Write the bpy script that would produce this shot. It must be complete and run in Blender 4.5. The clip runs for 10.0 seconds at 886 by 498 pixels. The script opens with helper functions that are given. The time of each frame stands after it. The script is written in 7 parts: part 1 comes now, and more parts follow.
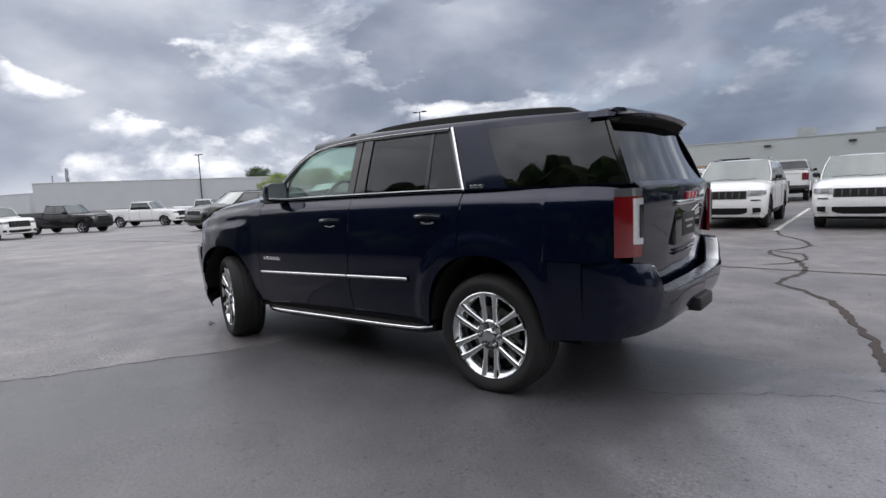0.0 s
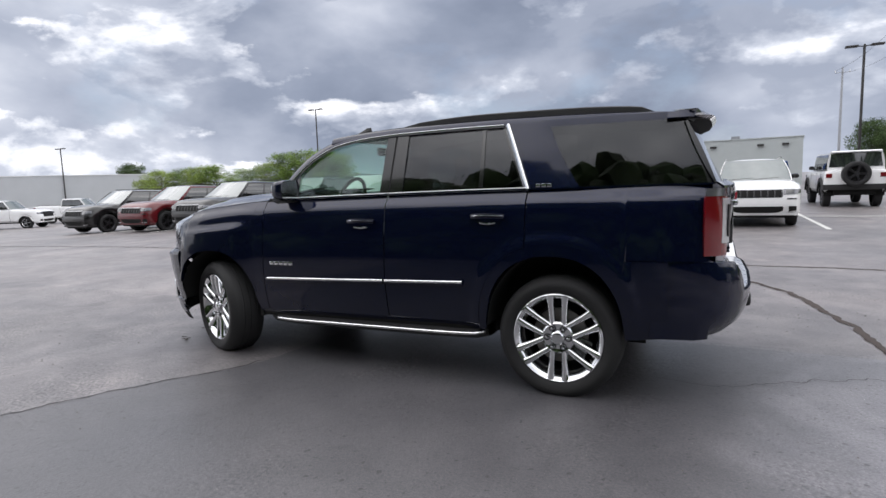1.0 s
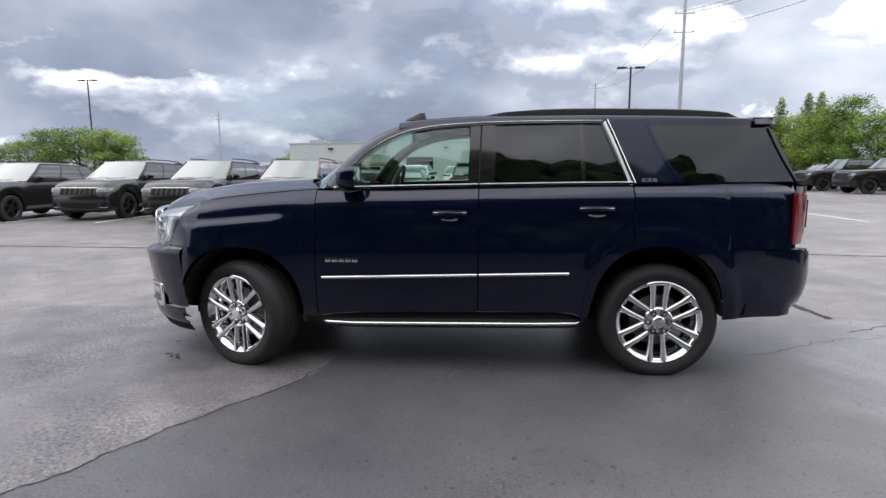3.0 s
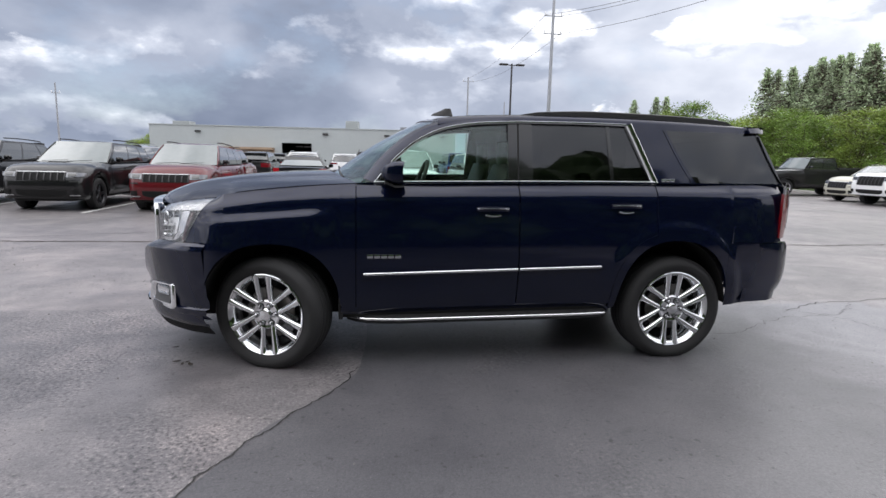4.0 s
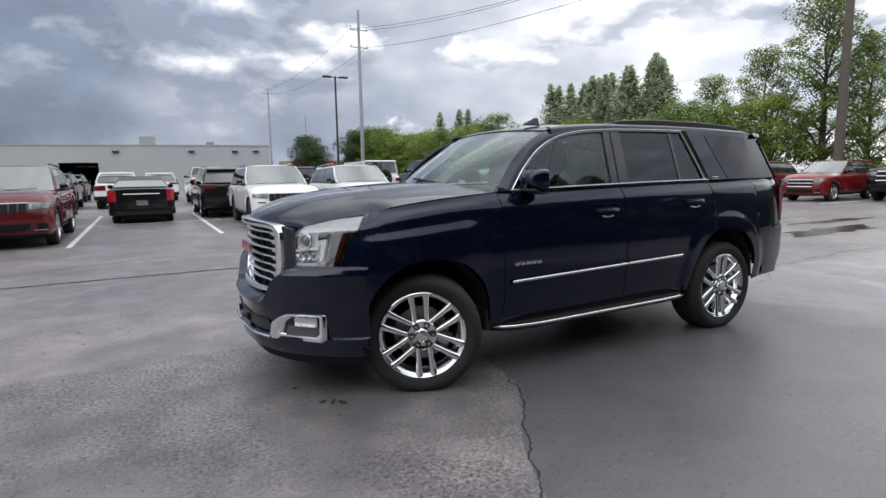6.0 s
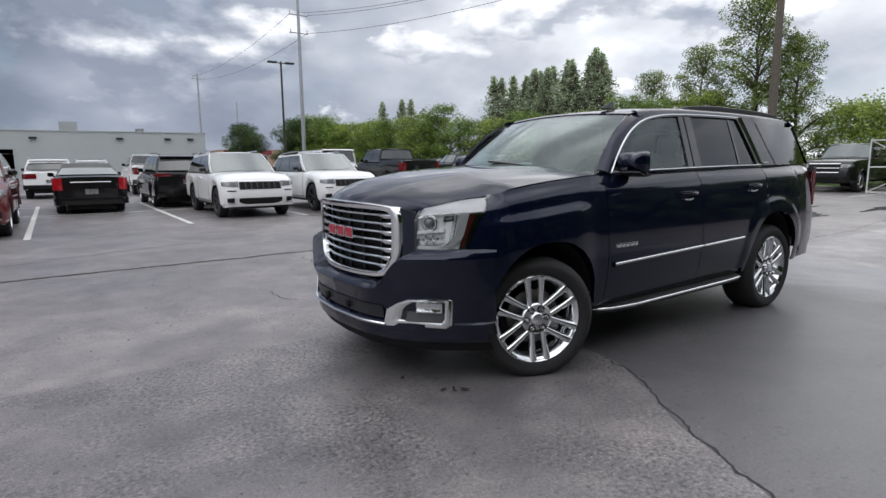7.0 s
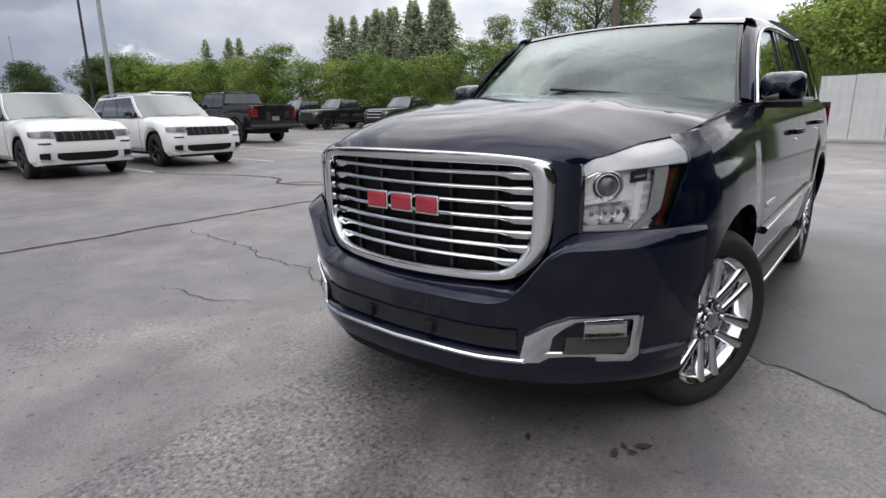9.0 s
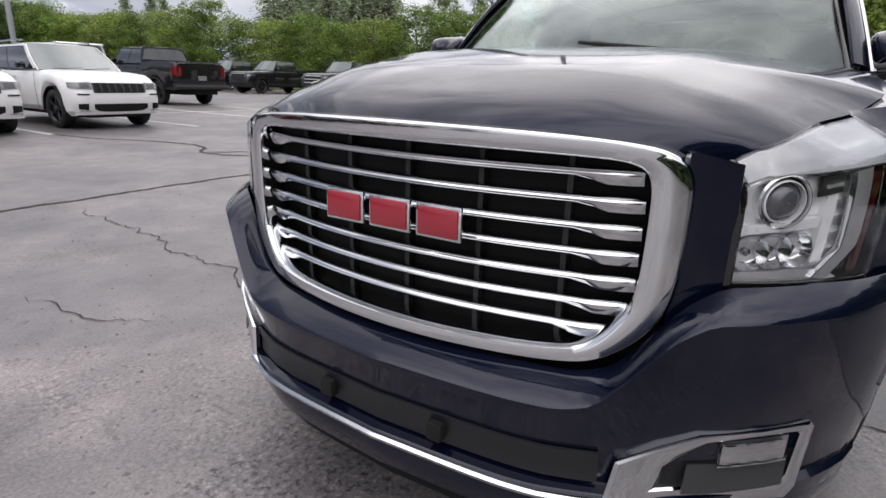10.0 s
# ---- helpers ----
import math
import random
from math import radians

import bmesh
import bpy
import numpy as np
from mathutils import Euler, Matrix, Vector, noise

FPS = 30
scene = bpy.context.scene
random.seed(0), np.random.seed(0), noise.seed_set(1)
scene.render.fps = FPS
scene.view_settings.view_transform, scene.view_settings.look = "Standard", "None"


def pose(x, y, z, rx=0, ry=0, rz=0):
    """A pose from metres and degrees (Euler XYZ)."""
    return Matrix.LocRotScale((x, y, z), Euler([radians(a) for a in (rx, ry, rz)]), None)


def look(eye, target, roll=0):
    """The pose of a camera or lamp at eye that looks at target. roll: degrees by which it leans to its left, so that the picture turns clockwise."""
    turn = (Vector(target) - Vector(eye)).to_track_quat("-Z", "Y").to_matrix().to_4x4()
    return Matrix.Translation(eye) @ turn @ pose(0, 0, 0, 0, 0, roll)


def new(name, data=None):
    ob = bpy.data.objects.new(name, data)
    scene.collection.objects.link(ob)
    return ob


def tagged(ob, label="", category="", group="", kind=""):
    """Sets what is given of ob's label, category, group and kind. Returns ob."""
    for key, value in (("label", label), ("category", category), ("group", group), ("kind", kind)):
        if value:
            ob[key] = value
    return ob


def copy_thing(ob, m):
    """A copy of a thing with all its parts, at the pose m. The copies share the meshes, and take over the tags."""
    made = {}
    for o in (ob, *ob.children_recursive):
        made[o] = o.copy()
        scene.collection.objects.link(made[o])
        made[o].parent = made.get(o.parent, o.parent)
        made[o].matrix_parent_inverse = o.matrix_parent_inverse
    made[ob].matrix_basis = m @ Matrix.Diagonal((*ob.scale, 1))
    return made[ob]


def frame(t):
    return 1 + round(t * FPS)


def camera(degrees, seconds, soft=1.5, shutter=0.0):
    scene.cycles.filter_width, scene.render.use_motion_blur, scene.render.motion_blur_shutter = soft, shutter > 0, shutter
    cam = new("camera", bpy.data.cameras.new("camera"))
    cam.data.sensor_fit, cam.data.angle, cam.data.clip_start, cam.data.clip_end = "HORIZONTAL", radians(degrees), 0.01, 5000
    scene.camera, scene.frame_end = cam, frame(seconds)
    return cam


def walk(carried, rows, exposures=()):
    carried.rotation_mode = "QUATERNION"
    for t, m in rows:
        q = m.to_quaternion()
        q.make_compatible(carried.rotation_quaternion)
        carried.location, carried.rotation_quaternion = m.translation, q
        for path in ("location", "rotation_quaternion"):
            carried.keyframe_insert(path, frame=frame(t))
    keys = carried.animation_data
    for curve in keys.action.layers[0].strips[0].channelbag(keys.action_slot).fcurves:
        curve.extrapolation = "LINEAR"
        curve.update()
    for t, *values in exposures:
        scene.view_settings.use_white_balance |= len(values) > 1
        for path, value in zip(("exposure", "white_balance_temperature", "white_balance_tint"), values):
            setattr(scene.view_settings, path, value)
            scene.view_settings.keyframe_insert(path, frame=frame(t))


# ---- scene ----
cam = camera(76.9, 10.0)
PATH = [
    (0, (3.402, -3.888, 1.339), (2.194, -2.309, 1.117), -2.35),
    (0.5, (2.9, -4.17, 1.368), (1.852, -2.482, 1.138), -2.2),
    (1, (2.361, -4.308, 1.367), (1.487, -2.525, 1.132), -1.9),
    (1.5, (1.856, -4.486, 1.382), (1.161, -2.626, 1.144), -1.6),
    (2, (1.335, -4.569, 1.401), (0.808, -2.655, 1.156), -0.5),
    (2.5, (0.799, -4.711, 1.417), (0.461, -2.755, 1.17), -0.1),
    (2.7, (0.607, -4.706, 1.413), (0.339, -2.743, 1.14), -0.1),
    (3.8, (-0.506, -4.791, 1.358), (-0.339, -2.819, 1.074), 0.7),
    (4, (-0.822, -4.729, 1.437), (-0.536, -2.775, 1.124), 1.4),
    (4.5, (-1.39, -4.674, 1.441), (-0.907, -2.757, 1.137), 1.0),
    (5, (-1.933, -4.483, 1.427), (-1.264, -2.62, 1.142), 0.1),
    (5.5, (-2.449, -4.297, 1.42), (-1.631, -2.493, 1.147), -0.8),
    (7, (-3.908, -3.412, 1.352), (-2.783, -1.787, 1.05), -0.5),
    (7.5, (-4.167, -2.982, 1.328), (-2.947, -1.438, 0.976), -1.2),
    (8, (-4.29, -2.457, 1.31), (-2.98, -0.999, 0.91), -2.0),
    (8.5, (-4.173, -1.938, 1.29), (-2.758, -0.59, 0.864), -1.4),
    (9, (-3.925, -1.45, 1.263), (-2.413, -0.233, 0.778), -0.7),
    (9.5, (-3.614, -1.057, 1.237), (-2.025, 0.036, 0.706), 0.1),
    (10, (-3.31, -0.731, 1.203), (-1.691, 0.29, 0.624), 1.8),
]
walk(cam, [(t, look(eye, target, roll)) for t, eye, target, roll in PATH],
     [(0, -0.18, 6400, 11.5), (1, 0.10, 6440, 12.0), (2, 0.30, 6440, 12.0), (4.5, 0.18, 6400, 12.0), (5.5, 0.04, 6380, 11.5),
      (7, -0.26, 6320, 10.5), (8.5, -0.18, 6420, 11.0), (10, -0.09, 6560, 14.0)])

# ---- world, sun ----
world = bpy.data.worlds.new("sky")
scene.world = world
world.use_nodes = True
wt = world.node_tree
wt.nodes.clear()


def wmath(op, a, b=None, clamp=False):
    n = wt.nodes.new("ShaderNodeMath")
    n.operation, n.use_clamp = op, clamp
    for i, v in enumerate((a, b)):
        if v is None:
            continue
        if isinstance(v, (int, float)):
            n.inputs[i].default_value = v
        else:
            wt.links.new(v, n.inputs[i])
    return n.outputs[0]


def wramp(fac, stops):
    n = wt.nodes.new("ShaderNodeValToRGB")
    el = n.color_ramp.elements
    while len(el) < len(stops):
        el.new(0.5)
    for e, (p, c) in zip(el, stops):
        e.position, e.color = p, (*c, 1)
    wt.links.new(fac, n.inputs[0])
    return n.outputs[0]


def wnoise(vec, scale, detail, rough, lac=2.0, dist=0.0):
    n = wt.nodes.new("ShaderNodeTexNoise")
    n.inputs["Scale"].default_value, n.inputs["Detail"].default_value = scale, detail
    n.inputs["Roughness"].default_value, n.inputs["Lacunarity"].default_value = rough, lac
    n.inputs["Distortion"].default_value = dist
    wt.links.new(vec, n.inputs["Vector"])
    return n.outputs["Fac"]


SUN_AZ, SUN_EL = 165.0, 58.0     # degrees: clockwise from +y, above the horizon
coord = wt.nodes.new("ShaderNodeTexCoord")
way = coord.outputs["Generated"]
split = wt.nodes.new("ShaderNodeSeparateXYZ")
wt.links.new(way, split.inputs[0])
dx, dy, dz = split.outputs


def wmap(vec, scale, shift):
    n = wt.nodes.new("ShaderNodeMapping")
    n.inputs["Scale"].default_value, n.inputs["Location"].default_value = scale, shift
    wt.links.new(vec, n.inputs["Vector"])
    return n.outputs["Vector"]


def toward(az, el, power):
    """How near a direction of the sky is to the one given."""
    n = wt.nodes.new("ShaderNodeVectorMath")
    n.operation = "DOT_PRODUCT"
    wt.links.new(way, n.inputs[0])
    a, e = radians(az), radians(el)
    n.inputs[1].default_value = (math.sin(a) * math.cos(e), math.cos(a) * math.cos(e), math.sin(e))
    return wmath("POWER", wmath("MAXIMUM", n.outputs["Value"], 0.0), power)


def wmix(fac, a, b):
    n = wt.nodes.new("ShaderNodeMix")
    n.data_type = "RGBA"
    wt.links.new(fac, n.inputs["Factor"])
    wt.links.new(a, n.inputs["A"])
    wt.links.new(b, n.inputs["B"])
    return n.outputs["Result"]


up = wmath("MAXIMUM", dz, 0.0)
# the deck: a broad grey layer, dark to the north, thin and white to the east and overhead
soft = wmap(way, (1.0, 1.0, 1.9), (0.35, 0.2, 0.1))
deck = wmath("ADD", wmath("MULTIPLY", wmath("SUBTRACT", wnoise(soft, 1.3, 3.0, 0.5, dist=0.2), 0.5), 0.62),
             wmath("MULTIPLY", wmath("SUBTRACT", wnoise(soft, 3.3, 7.0, 0.50, dist=0.10), 0.5), 0.78))
tone = wmath("ADD", deck, 0.535)
tone = wmath("SUBTRACT", tone, wmath("MULTIPLY", toward(-20.0, 20.0, 7.0), 0.27))
tone = wmath("ADD", tone, wmath("MULTIPLY", toward(70.0, 30.0, 6.0), 0.40))
tone = wmath("ADD", tone, wmath("MULTIPLY", toward(-72.0, 46.0, 9.0), 0.26))
tone = wmath("ADD", tone, wmath("MULTIPLY", toward(-115.0, 38.0, 4.0), 0.30))
tone = wmath("ADD", tone, wmath("MULTIPLY", wmath("SUBTRACT", up, 0.30), 0.34))
tone = wmath("ADD", tone, wmath("MULTIPLY", wmath("SUBTRACT", 0.10, up, clamp=True), 1.1))
layer = wramp(tone, [(0.22, (0.150, 0.180, 0.245)), (0.38, (0.235, 0.270, 0.345)), (0.50, (0.370, 0.405, 0.480)),
                     (0.62, (0.560, 0.590, 0.650)), (0.74, (0.850, 0.870, 0.910)), (0.92, (1.60, 1.60, 1.62))])
# heaped clouds in front of it: crisp outlines, white tops and grey feet
puffy = wmap(way, (1.0, 1.0, 2.0), (1.75, 0.6, 0.37))
heap = wnoise(puffy, 3.6, 12.0, 0.55, dist=0.12)
heap_up = wnoise(wmap(puffy, (1, 1, 1), (0.0, 0.0, 0.05)), 3.6, 12.0, 0.55, dist=0.12)
edge = wramp(heap, [(0.512, (0, 0, 0)), (0.538, (0.7, 0.7, 0.7)), (0.59, (1, 1, 1))])
lit = wmath("ADD", wmath("ADD", wmath("MULTIPLY", wmath("SUBTRACT", heap, heap_up), 3.4), 0.43), wmath("MULTIPLY", toward(60.0, 30.0, 5.0), 0.30))
lit = wmath("SUBTRACT", lit, wmath("MULTIPLY", toward(-15.0, 20.0, 11.0), 0.45))
heap_col = wramp(lit, [(0.15, (0.290, 0.325, 0.400)), (0.45, (0.470, 0.505, 0.575)), (0.66, (0.780, 0.800, 0.840)), (0.90, (1.20, 1.20, 1.22))])
low_down = wmath("SUBTRACT", 1.0, wmath("MULTIPLY", wmath("SUBTRACT", up, 0.30, clamp=True), 2.4), clamp=True)
cloud = wmix(wmath("MULTIPLY", edge, low_down), layer, heap_col)
# clear gaps low over the horizon
sky = wt.nodes.new("ShaderNodeTexSky")
sky.sky_type, sky.sun_disc = "NISHITA", False
sky.sun_elevation, sky.sun_rotation = radians(SUN_EL), radians(SUN_AZ)
sky_dim = wt.nodes.new("ShaderNodeMix")
sky_dim.data_type, sky_dim.blend_type = "RGBA", "MULTIPLY"
sky_dim.inputs["Factor"].default_value = 1.0
wt.links.new(sky.outputs[0], sky_dim.inputs["A"])
sky_dim.inputs["B"].default_value = (0.10, 0.10, 0.10, 1)
cover = wramp(wnoise(soft, 2.3, 8.0, 0.6), [(0.30, (0.55, 0.55, 0.55)), (0.46, (1, 1, 1))])
bg = wt.nodes.new("ShaderNodeBackground")
bg.inputs["Strength"].default_value = 1.30
wt.links.new(wmix(cover, sky_dim.outputs["Result"], cloud), bg.inputs["Color"])
wout = wt.nodes.new("ShaderNodeOutputWorld")
wt.links.new(bg.outputs[0], wout.inputs[0])

sun = new("sun", bpy.data.lights.new("sun", "SUN"))
sun.data.energy, sun.data.angle, sun.data.color = 1.1, radians(170), (1.0, 0.96, 0.90)
saz, sel = radians(SUN_AZ), radians(SUN_EL)
sun.matrix_world = look((30 * math.sin(saz) * math.cos(sel), 30 * math.cos(saz) * math.cos(sel), 30 * math.sin(sel)), (0, 0, 0))


# ---- materials ----
def mat(name, base, rough=0.5, metal=0.0, coat=0.0, vary=0.12, scale=6.0, fine=0.0, fine_scale=120.0, spec=0.5, rough_vary=0.08, per_object=0.0):
    """A surface with its grain: base colour varied at two scales, roughness varied, and a fine relief."""
    m = bpy.data.materials.new(name)
    m.use_nodes = True
    nt = m.node_tree
    b = nt.nodes["Principled BSDF"]
    tc = nt.nodes.new("ShaderNodeTexCoord")

    def noise_at(s, detail=4.0):
        n = nt.nodes.new("ShaderNodeTexNoise")
        n.inputs["Scale"].default_value, n.inputs["Detail"].default_value = s, detail
        nt.links.new(tc.outputs["Object"], n.inputs["Vector"])
        return n.outputs["Fac"]

    def mth(op, a, c):
        n = nt.nodes.new("ShaderNodeMath")
        n.operation = op
        for i, v in enumerate((a, c)):
            if isinstance(v, (int, float)):
                n.inputs[i].default_value = v
            else:
                nt.links.new(v, n.inputs[i])
        return n.outputs[0]

    wide, grain = noise_at(scale), noise_at(scale * 9.0)
    value = mth("ADD", mth("MULTIPLY", mth("SUBTRACT", wide, 0.5), vary * 2.0), mth("MULTIPLY", mth("SUBTRACT", grain, 0.5), vary))
    value = mth("ADD", value, 1.0)
    if per_object:
        info = nt.nodes.new("ShaderNodeObjectInfo")
        value = mth("ADD", value, mth("MULTIPLY", mth("SUBTRACT", info.outputs["Random"], 0.5), per_object))
    hsv = nt.nodes.new("ShaderNodeHueSaturation")
    hsv.inputs["Color"].default_value = (*base, 1)
    nt.links.new(value, hsv.inputs["Value"])
    nt.links.new(hsv.outputs["Color"], b.inputs["Base Color"])
    nt.links.new(mth("ADD", mth("MULTIPLY", mth("SUBTRACT", wide, 0.5), rough_vary), rough), b.inputs["Roughness"])
    b.inputs["Metallic"].default_value = metal
    b.inputs["Coat Weight"].default_value, b.inputs["Coat Roughness"].default_value = coat, 0.03
    b.inputs["Specular IOR Level"].default_value = spec
    if fine:
        bump = nt.nodes.new("ShaderNodeBump")
        bump.inputs["Strength"].default_value, bump.inputs["Distance"].default_value = fine, 0.004
        nt.links.new(noise_at(fine_scale, 5.0), bump.inputs["Height"])
        nt.links.new(bump.outputs["Normal"], b.inputs["Normal"])
    return m


def glass(name, tint, through_amount, ior=1.52):
    """A pane: part of the light goes straight through, tinted; the surface mirrors by Fresnel."""
    m = bpy.data.materials.new(name)
    m.use_nodes = True
    nt = m.node_tree
    nt.nodes.clear()
    out = nt.nodes.new("ShaderNodeOutputMaterial")
    clear = nt.nodes.new("ShaderNodeBsdfTransparent")
    clear.inputs[0].default_value = (*[c * through_amount for c in tint], 1)
    gloss = nt.nodes.new("ShaderNodeBsdfGlossy")
    gloss.inputs["Roughness"].default_value = 0.015
    gloss.inputs["Color"].default_value = (0.95, 0.97, 1.0, 1)
    face = nt.nodes.new("ShaderNodeLayerWeight")
    face.inputs["Blend"].default_value = 0.5
    power = nt.nodes.new("ShaderNodeMath")
    power.operation = "POWER"
    nt.links.new(face.outputs["Facing"], power.inputs[0])
    power.inputs[1].default_value = 5.0
    f0 = ((ior - 1) / (ior + 1)) ** 2
    fres = nt.nodes.new("ShaderNodeMapRange")
    fres.inputs["To Min"].default_value, fres.inputs["To Max"].default_value = f0, 1.0
    nt.links.new(power.outputs[0], fres.inputs["Value"])
    mix = nt.nodes.new("ShaderNodeMixShader")
    nt.links.new(fres.outputs[0], mix.inputs[0])
    nt.links.new(clear.outputs[0], mix.inputs[1])
    nt.links.new(gloss.outputs[0], mix.inputs[2])
    nt.links.new(mix.outputs[0], out.inputs[0])
    return m


def paint(name, base, flake=0.35):
    return mat(name, base, rough=0.34, metal=flake if flake >= 0.5 else flake * 0.15, coat=1.0, vary=0.05, scale=3.0, rough_vary=0.06, spec=0.15)


NAVY = paint("navy_paint", (0.0036, 0.0062, 0.0225), 0.5)
NAVY.node_tree.nodes["Principled BSDF"].inputs["Specular IOR Level"].default_value = 0.10
NAVY.node_tree.nodes["Principled BSDF"].inputs["Specular Tint"].default_value = (0.08, 0.12, 0.35, 1)
NAVY.node_tree.nodes["Principled BSDF"].inputs["Coat IOR"].default_value = 1.48
NAVY.node_tree.nodes["Principled BSDF"].inputs["Coat Roughness"].default_value = 0.055
CHROME = mat("chrome", (0.74, 0.75, 0.765), 0.08, 1.0, vary=0.03, rough_vary=0.04)
FOG_GREY = mat("fog_pocket_grey", (0.045, 0.045, 0.047), 0.40, vary=0.08)
BRIGHT_TRIM = mat("bright_trim", (0.88, 0.885, 0.90), 0.30, 0.85, vary=0.04, rough_vary=0.05)
POLISHED = mat("polished_trim", (0.90, 0.905, 0.915), 0.16, 1.0, vary=0.03, rough_vary=0.04)
SATIN = mat("satin_aluminium", (0.62, 0.63, 0.65), 0.28, 1.0, vary=0.06)
GLOSS_BLACK = mat("gloss_black", (0.006, 0.006, 0.007), 0.10, coat=0.6, vary=0.1)
INTAKE = mat("dark_intake_mesh", (0.010, 0.011, 0.014), 0.42, vary=0.2, scale=20)
BLACK_PLASTIC = mat("black_plastic", (0.016, 0.016, 0.017), 0.55, vary=0.2, scale=14, fine=0.25, fine_scale=300)
UNDER_PLASTIC = mat("matt_black_plastic", (0.009, 0.009, 0.010), 0.8, vary=0.2, scale=12, spec=0.2, fine=0.3, fine_scale=200)
# near-black for joints, liners and hollows; in hollows shade is put into the colour
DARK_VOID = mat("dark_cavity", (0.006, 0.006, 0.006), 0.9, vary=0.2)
RUBBER = mat("tyre_rubber", (0.014, 0.014, 0.015), 0.72, vary=0.25, scale=10, fine=0.4, fine_scale=160)
RIM_DARK = mat("dark_alloy", (0.05, 0.05, 0.055), 0.35, 0.8, vary=0.15)
RIM_GREY = mat("silver_alloy", (0.50, 0.51, 0.53), 0.25, 0.9, vary=0.08)
DISC = mat("brake_steel", (0.30, 0.29, 0.28), 0.4, 0.9, vary=0.2, scale=20)
CLEAR = glass("clear_glass", (0.90, 0.99, 0.95), 0.95)
SCREEN = glass("windscreen_glass", (0.88, 0.99, 0.94), 0.93, 1.74)
PRIVACY = glass("privacy_glass", (0.9, 0.95, 1.0), 0.16, 1.62)
LENS = glass("lamp_lens", (1, 1, 1), 0.96)
AUTO_GLASS = mat("dark_window_glass", (0.020, 0.024, 0.025), 0.05, vary=0.1, spec=0.9, coat=1.0, rough_vary=0.02)
# window glass with the pale reflection of the sky put into its base colour
SKYLIT_SCREEN = mat("skylit_windscreen", (0.11, 0.135, 0.135), 0.06, vary=0.15, spec=0.8, coat=1.0, rough_vary=0.02)
LAMP_SILVER = mat("lamp_reflector_silver", (0.90, 0.91, 0.93), 0.30, 0.12, vary=0.12, scale=50, rough_vary=0.2)
PROJECTOR = mat("projector_glass", (0.10, 0.105, 0.12), 0.12, 0.3, coat=1.0, vary=0.1)
RED_LENS = mat("red_lamp_lens", (0.15, 0.004, 0.008), 0.12, coat=1.0, vary=0.1, scale=30)
AMBER = mat("amber_reflector", (0.050, 0.004, 0.004), 0.15, coat=1.0, vary=0.1)
BROW_LENS = mat("brow_lens", (0.27, 0.277, 0.29), 0.22, 0.45, coat=1.0, vary=0.15, scale=30)
WHITE_LENS = mat("white_lamp_lens", (0.60, 0.61, 0.64), 0.18, 0.55, coat=1.0, vary=0.12, scale=40)
BADGE_RED = mat("badge_red", (0.36, 0.018, 0.035), 0.25, coat=0.8, vary=0.05)
INTERIOR = mat("cabin_trim", (0.045, 0.044, 0.043), 0.75, vary=0.15, scale=12, fine=0.3)
LEATHER = mat("seat_leather", (0.030, 0.029, 0.029), 0.55, vary=0.15, scale=9, fine=0.3, fine_scale=90)
WHITE_CAR = paint("white_paint", (0.86, 0.865, 0.87), 0.0)
BLACK_CAR = paint("black_paint", (0.008, 0.008, 0.009), 0.2)
RED_CAR = paint("dark_red_paint", (0.110, 0.007, 0.011), 0.35)
BRIGHT_RED_CAR = paint("bright_red_paint", (0.185, 0.007, 0.012), 0.25)
GREY_CAR = paint("granite_grey_paint", (0.012, 0.012, 0.0135), 0.4)
SILVER_CAR = paint("silver_paint", (0.42, 0.43, 0.45), 0.49)
BLUE_CAR = paint("blue_paint", (0.012, 0.05, 0.20), 0.3)
CREAM_CAR = paint("pale_sand_paint", (0.50, 0.48, 0.40), 0.2)
LAMP_SMOKED = mat("smoked_headlamp", (0.17, 0.175, 0.19), 0.10, 0.5, coat=1.0, vary=0.3, scale=20)


# ---- mesh helpers ----
def part(name, bm, material, parent=None, label="", sharp=38, smooth=True):
    """Links a bmesh as one mesh object, under a thing or a part."""
    me = bpy.data.meshes.new(name)
    bmesh.ops.recalc_face_normals(bm, faces=bm.faces)
    bm.to_mesh(me)
    bm.free()
    me.materials.append(material)
    if smooth:
        me.polygons.foreach_set("use_smooth", [True] * len(me.polygons))
        me.set_sharp_from_angle(angle=radians(sharp))
    ob = new(name, me)
    if parent:
        ob.parent = parent
    if label:
        ob["label"] = label
    return ob


def thing(name, label, category, m=None, group="", kind=""):
    ob = new(name)
    if m is not None:
        ob.matrix_world = m
    return tagged(ob, label, category, group, kind)


def curve(xs, ys):
    """A smooth function through the given knots (cubic, without overshoot)."""
    xs, ys = np.array(xs, float), np.array(ys, float)
    d = np.diff(ys) / np.diff(xs)
    m = np.zeros(len(xs))
    m[0], m[-1] = d[0], d[-1]
    for i in range(1, len(xs) - 1):
        m[i] = 0 if d[i - 1] * d[i] <= 0 else 2 * d[i - 1] * d[i] / (d[i - 1] + d[i])

    def at(x):
        x = min(max(x, xs[0]), xs[-1])
        i = min(int(np.searchsorted(xs, x, "right")) - 1, len(xs) - 2)
        h = xs[i + 1] - xs[i]
        t = (x - xs[i]) / h
        return float((2 * t**3 - 3 * t**2 + 1) * ys[i] + (t**3 - 2 * t**2 + t) * h * m[i] + (3 * t**2 - 2 * t**3) * ys[i + 1] + (t**3 - t**2) * h * m[i + 1])

    return at


def span(a, b, n):
    return [a + (b - a) * i / (n - 1) for i in range(n)]


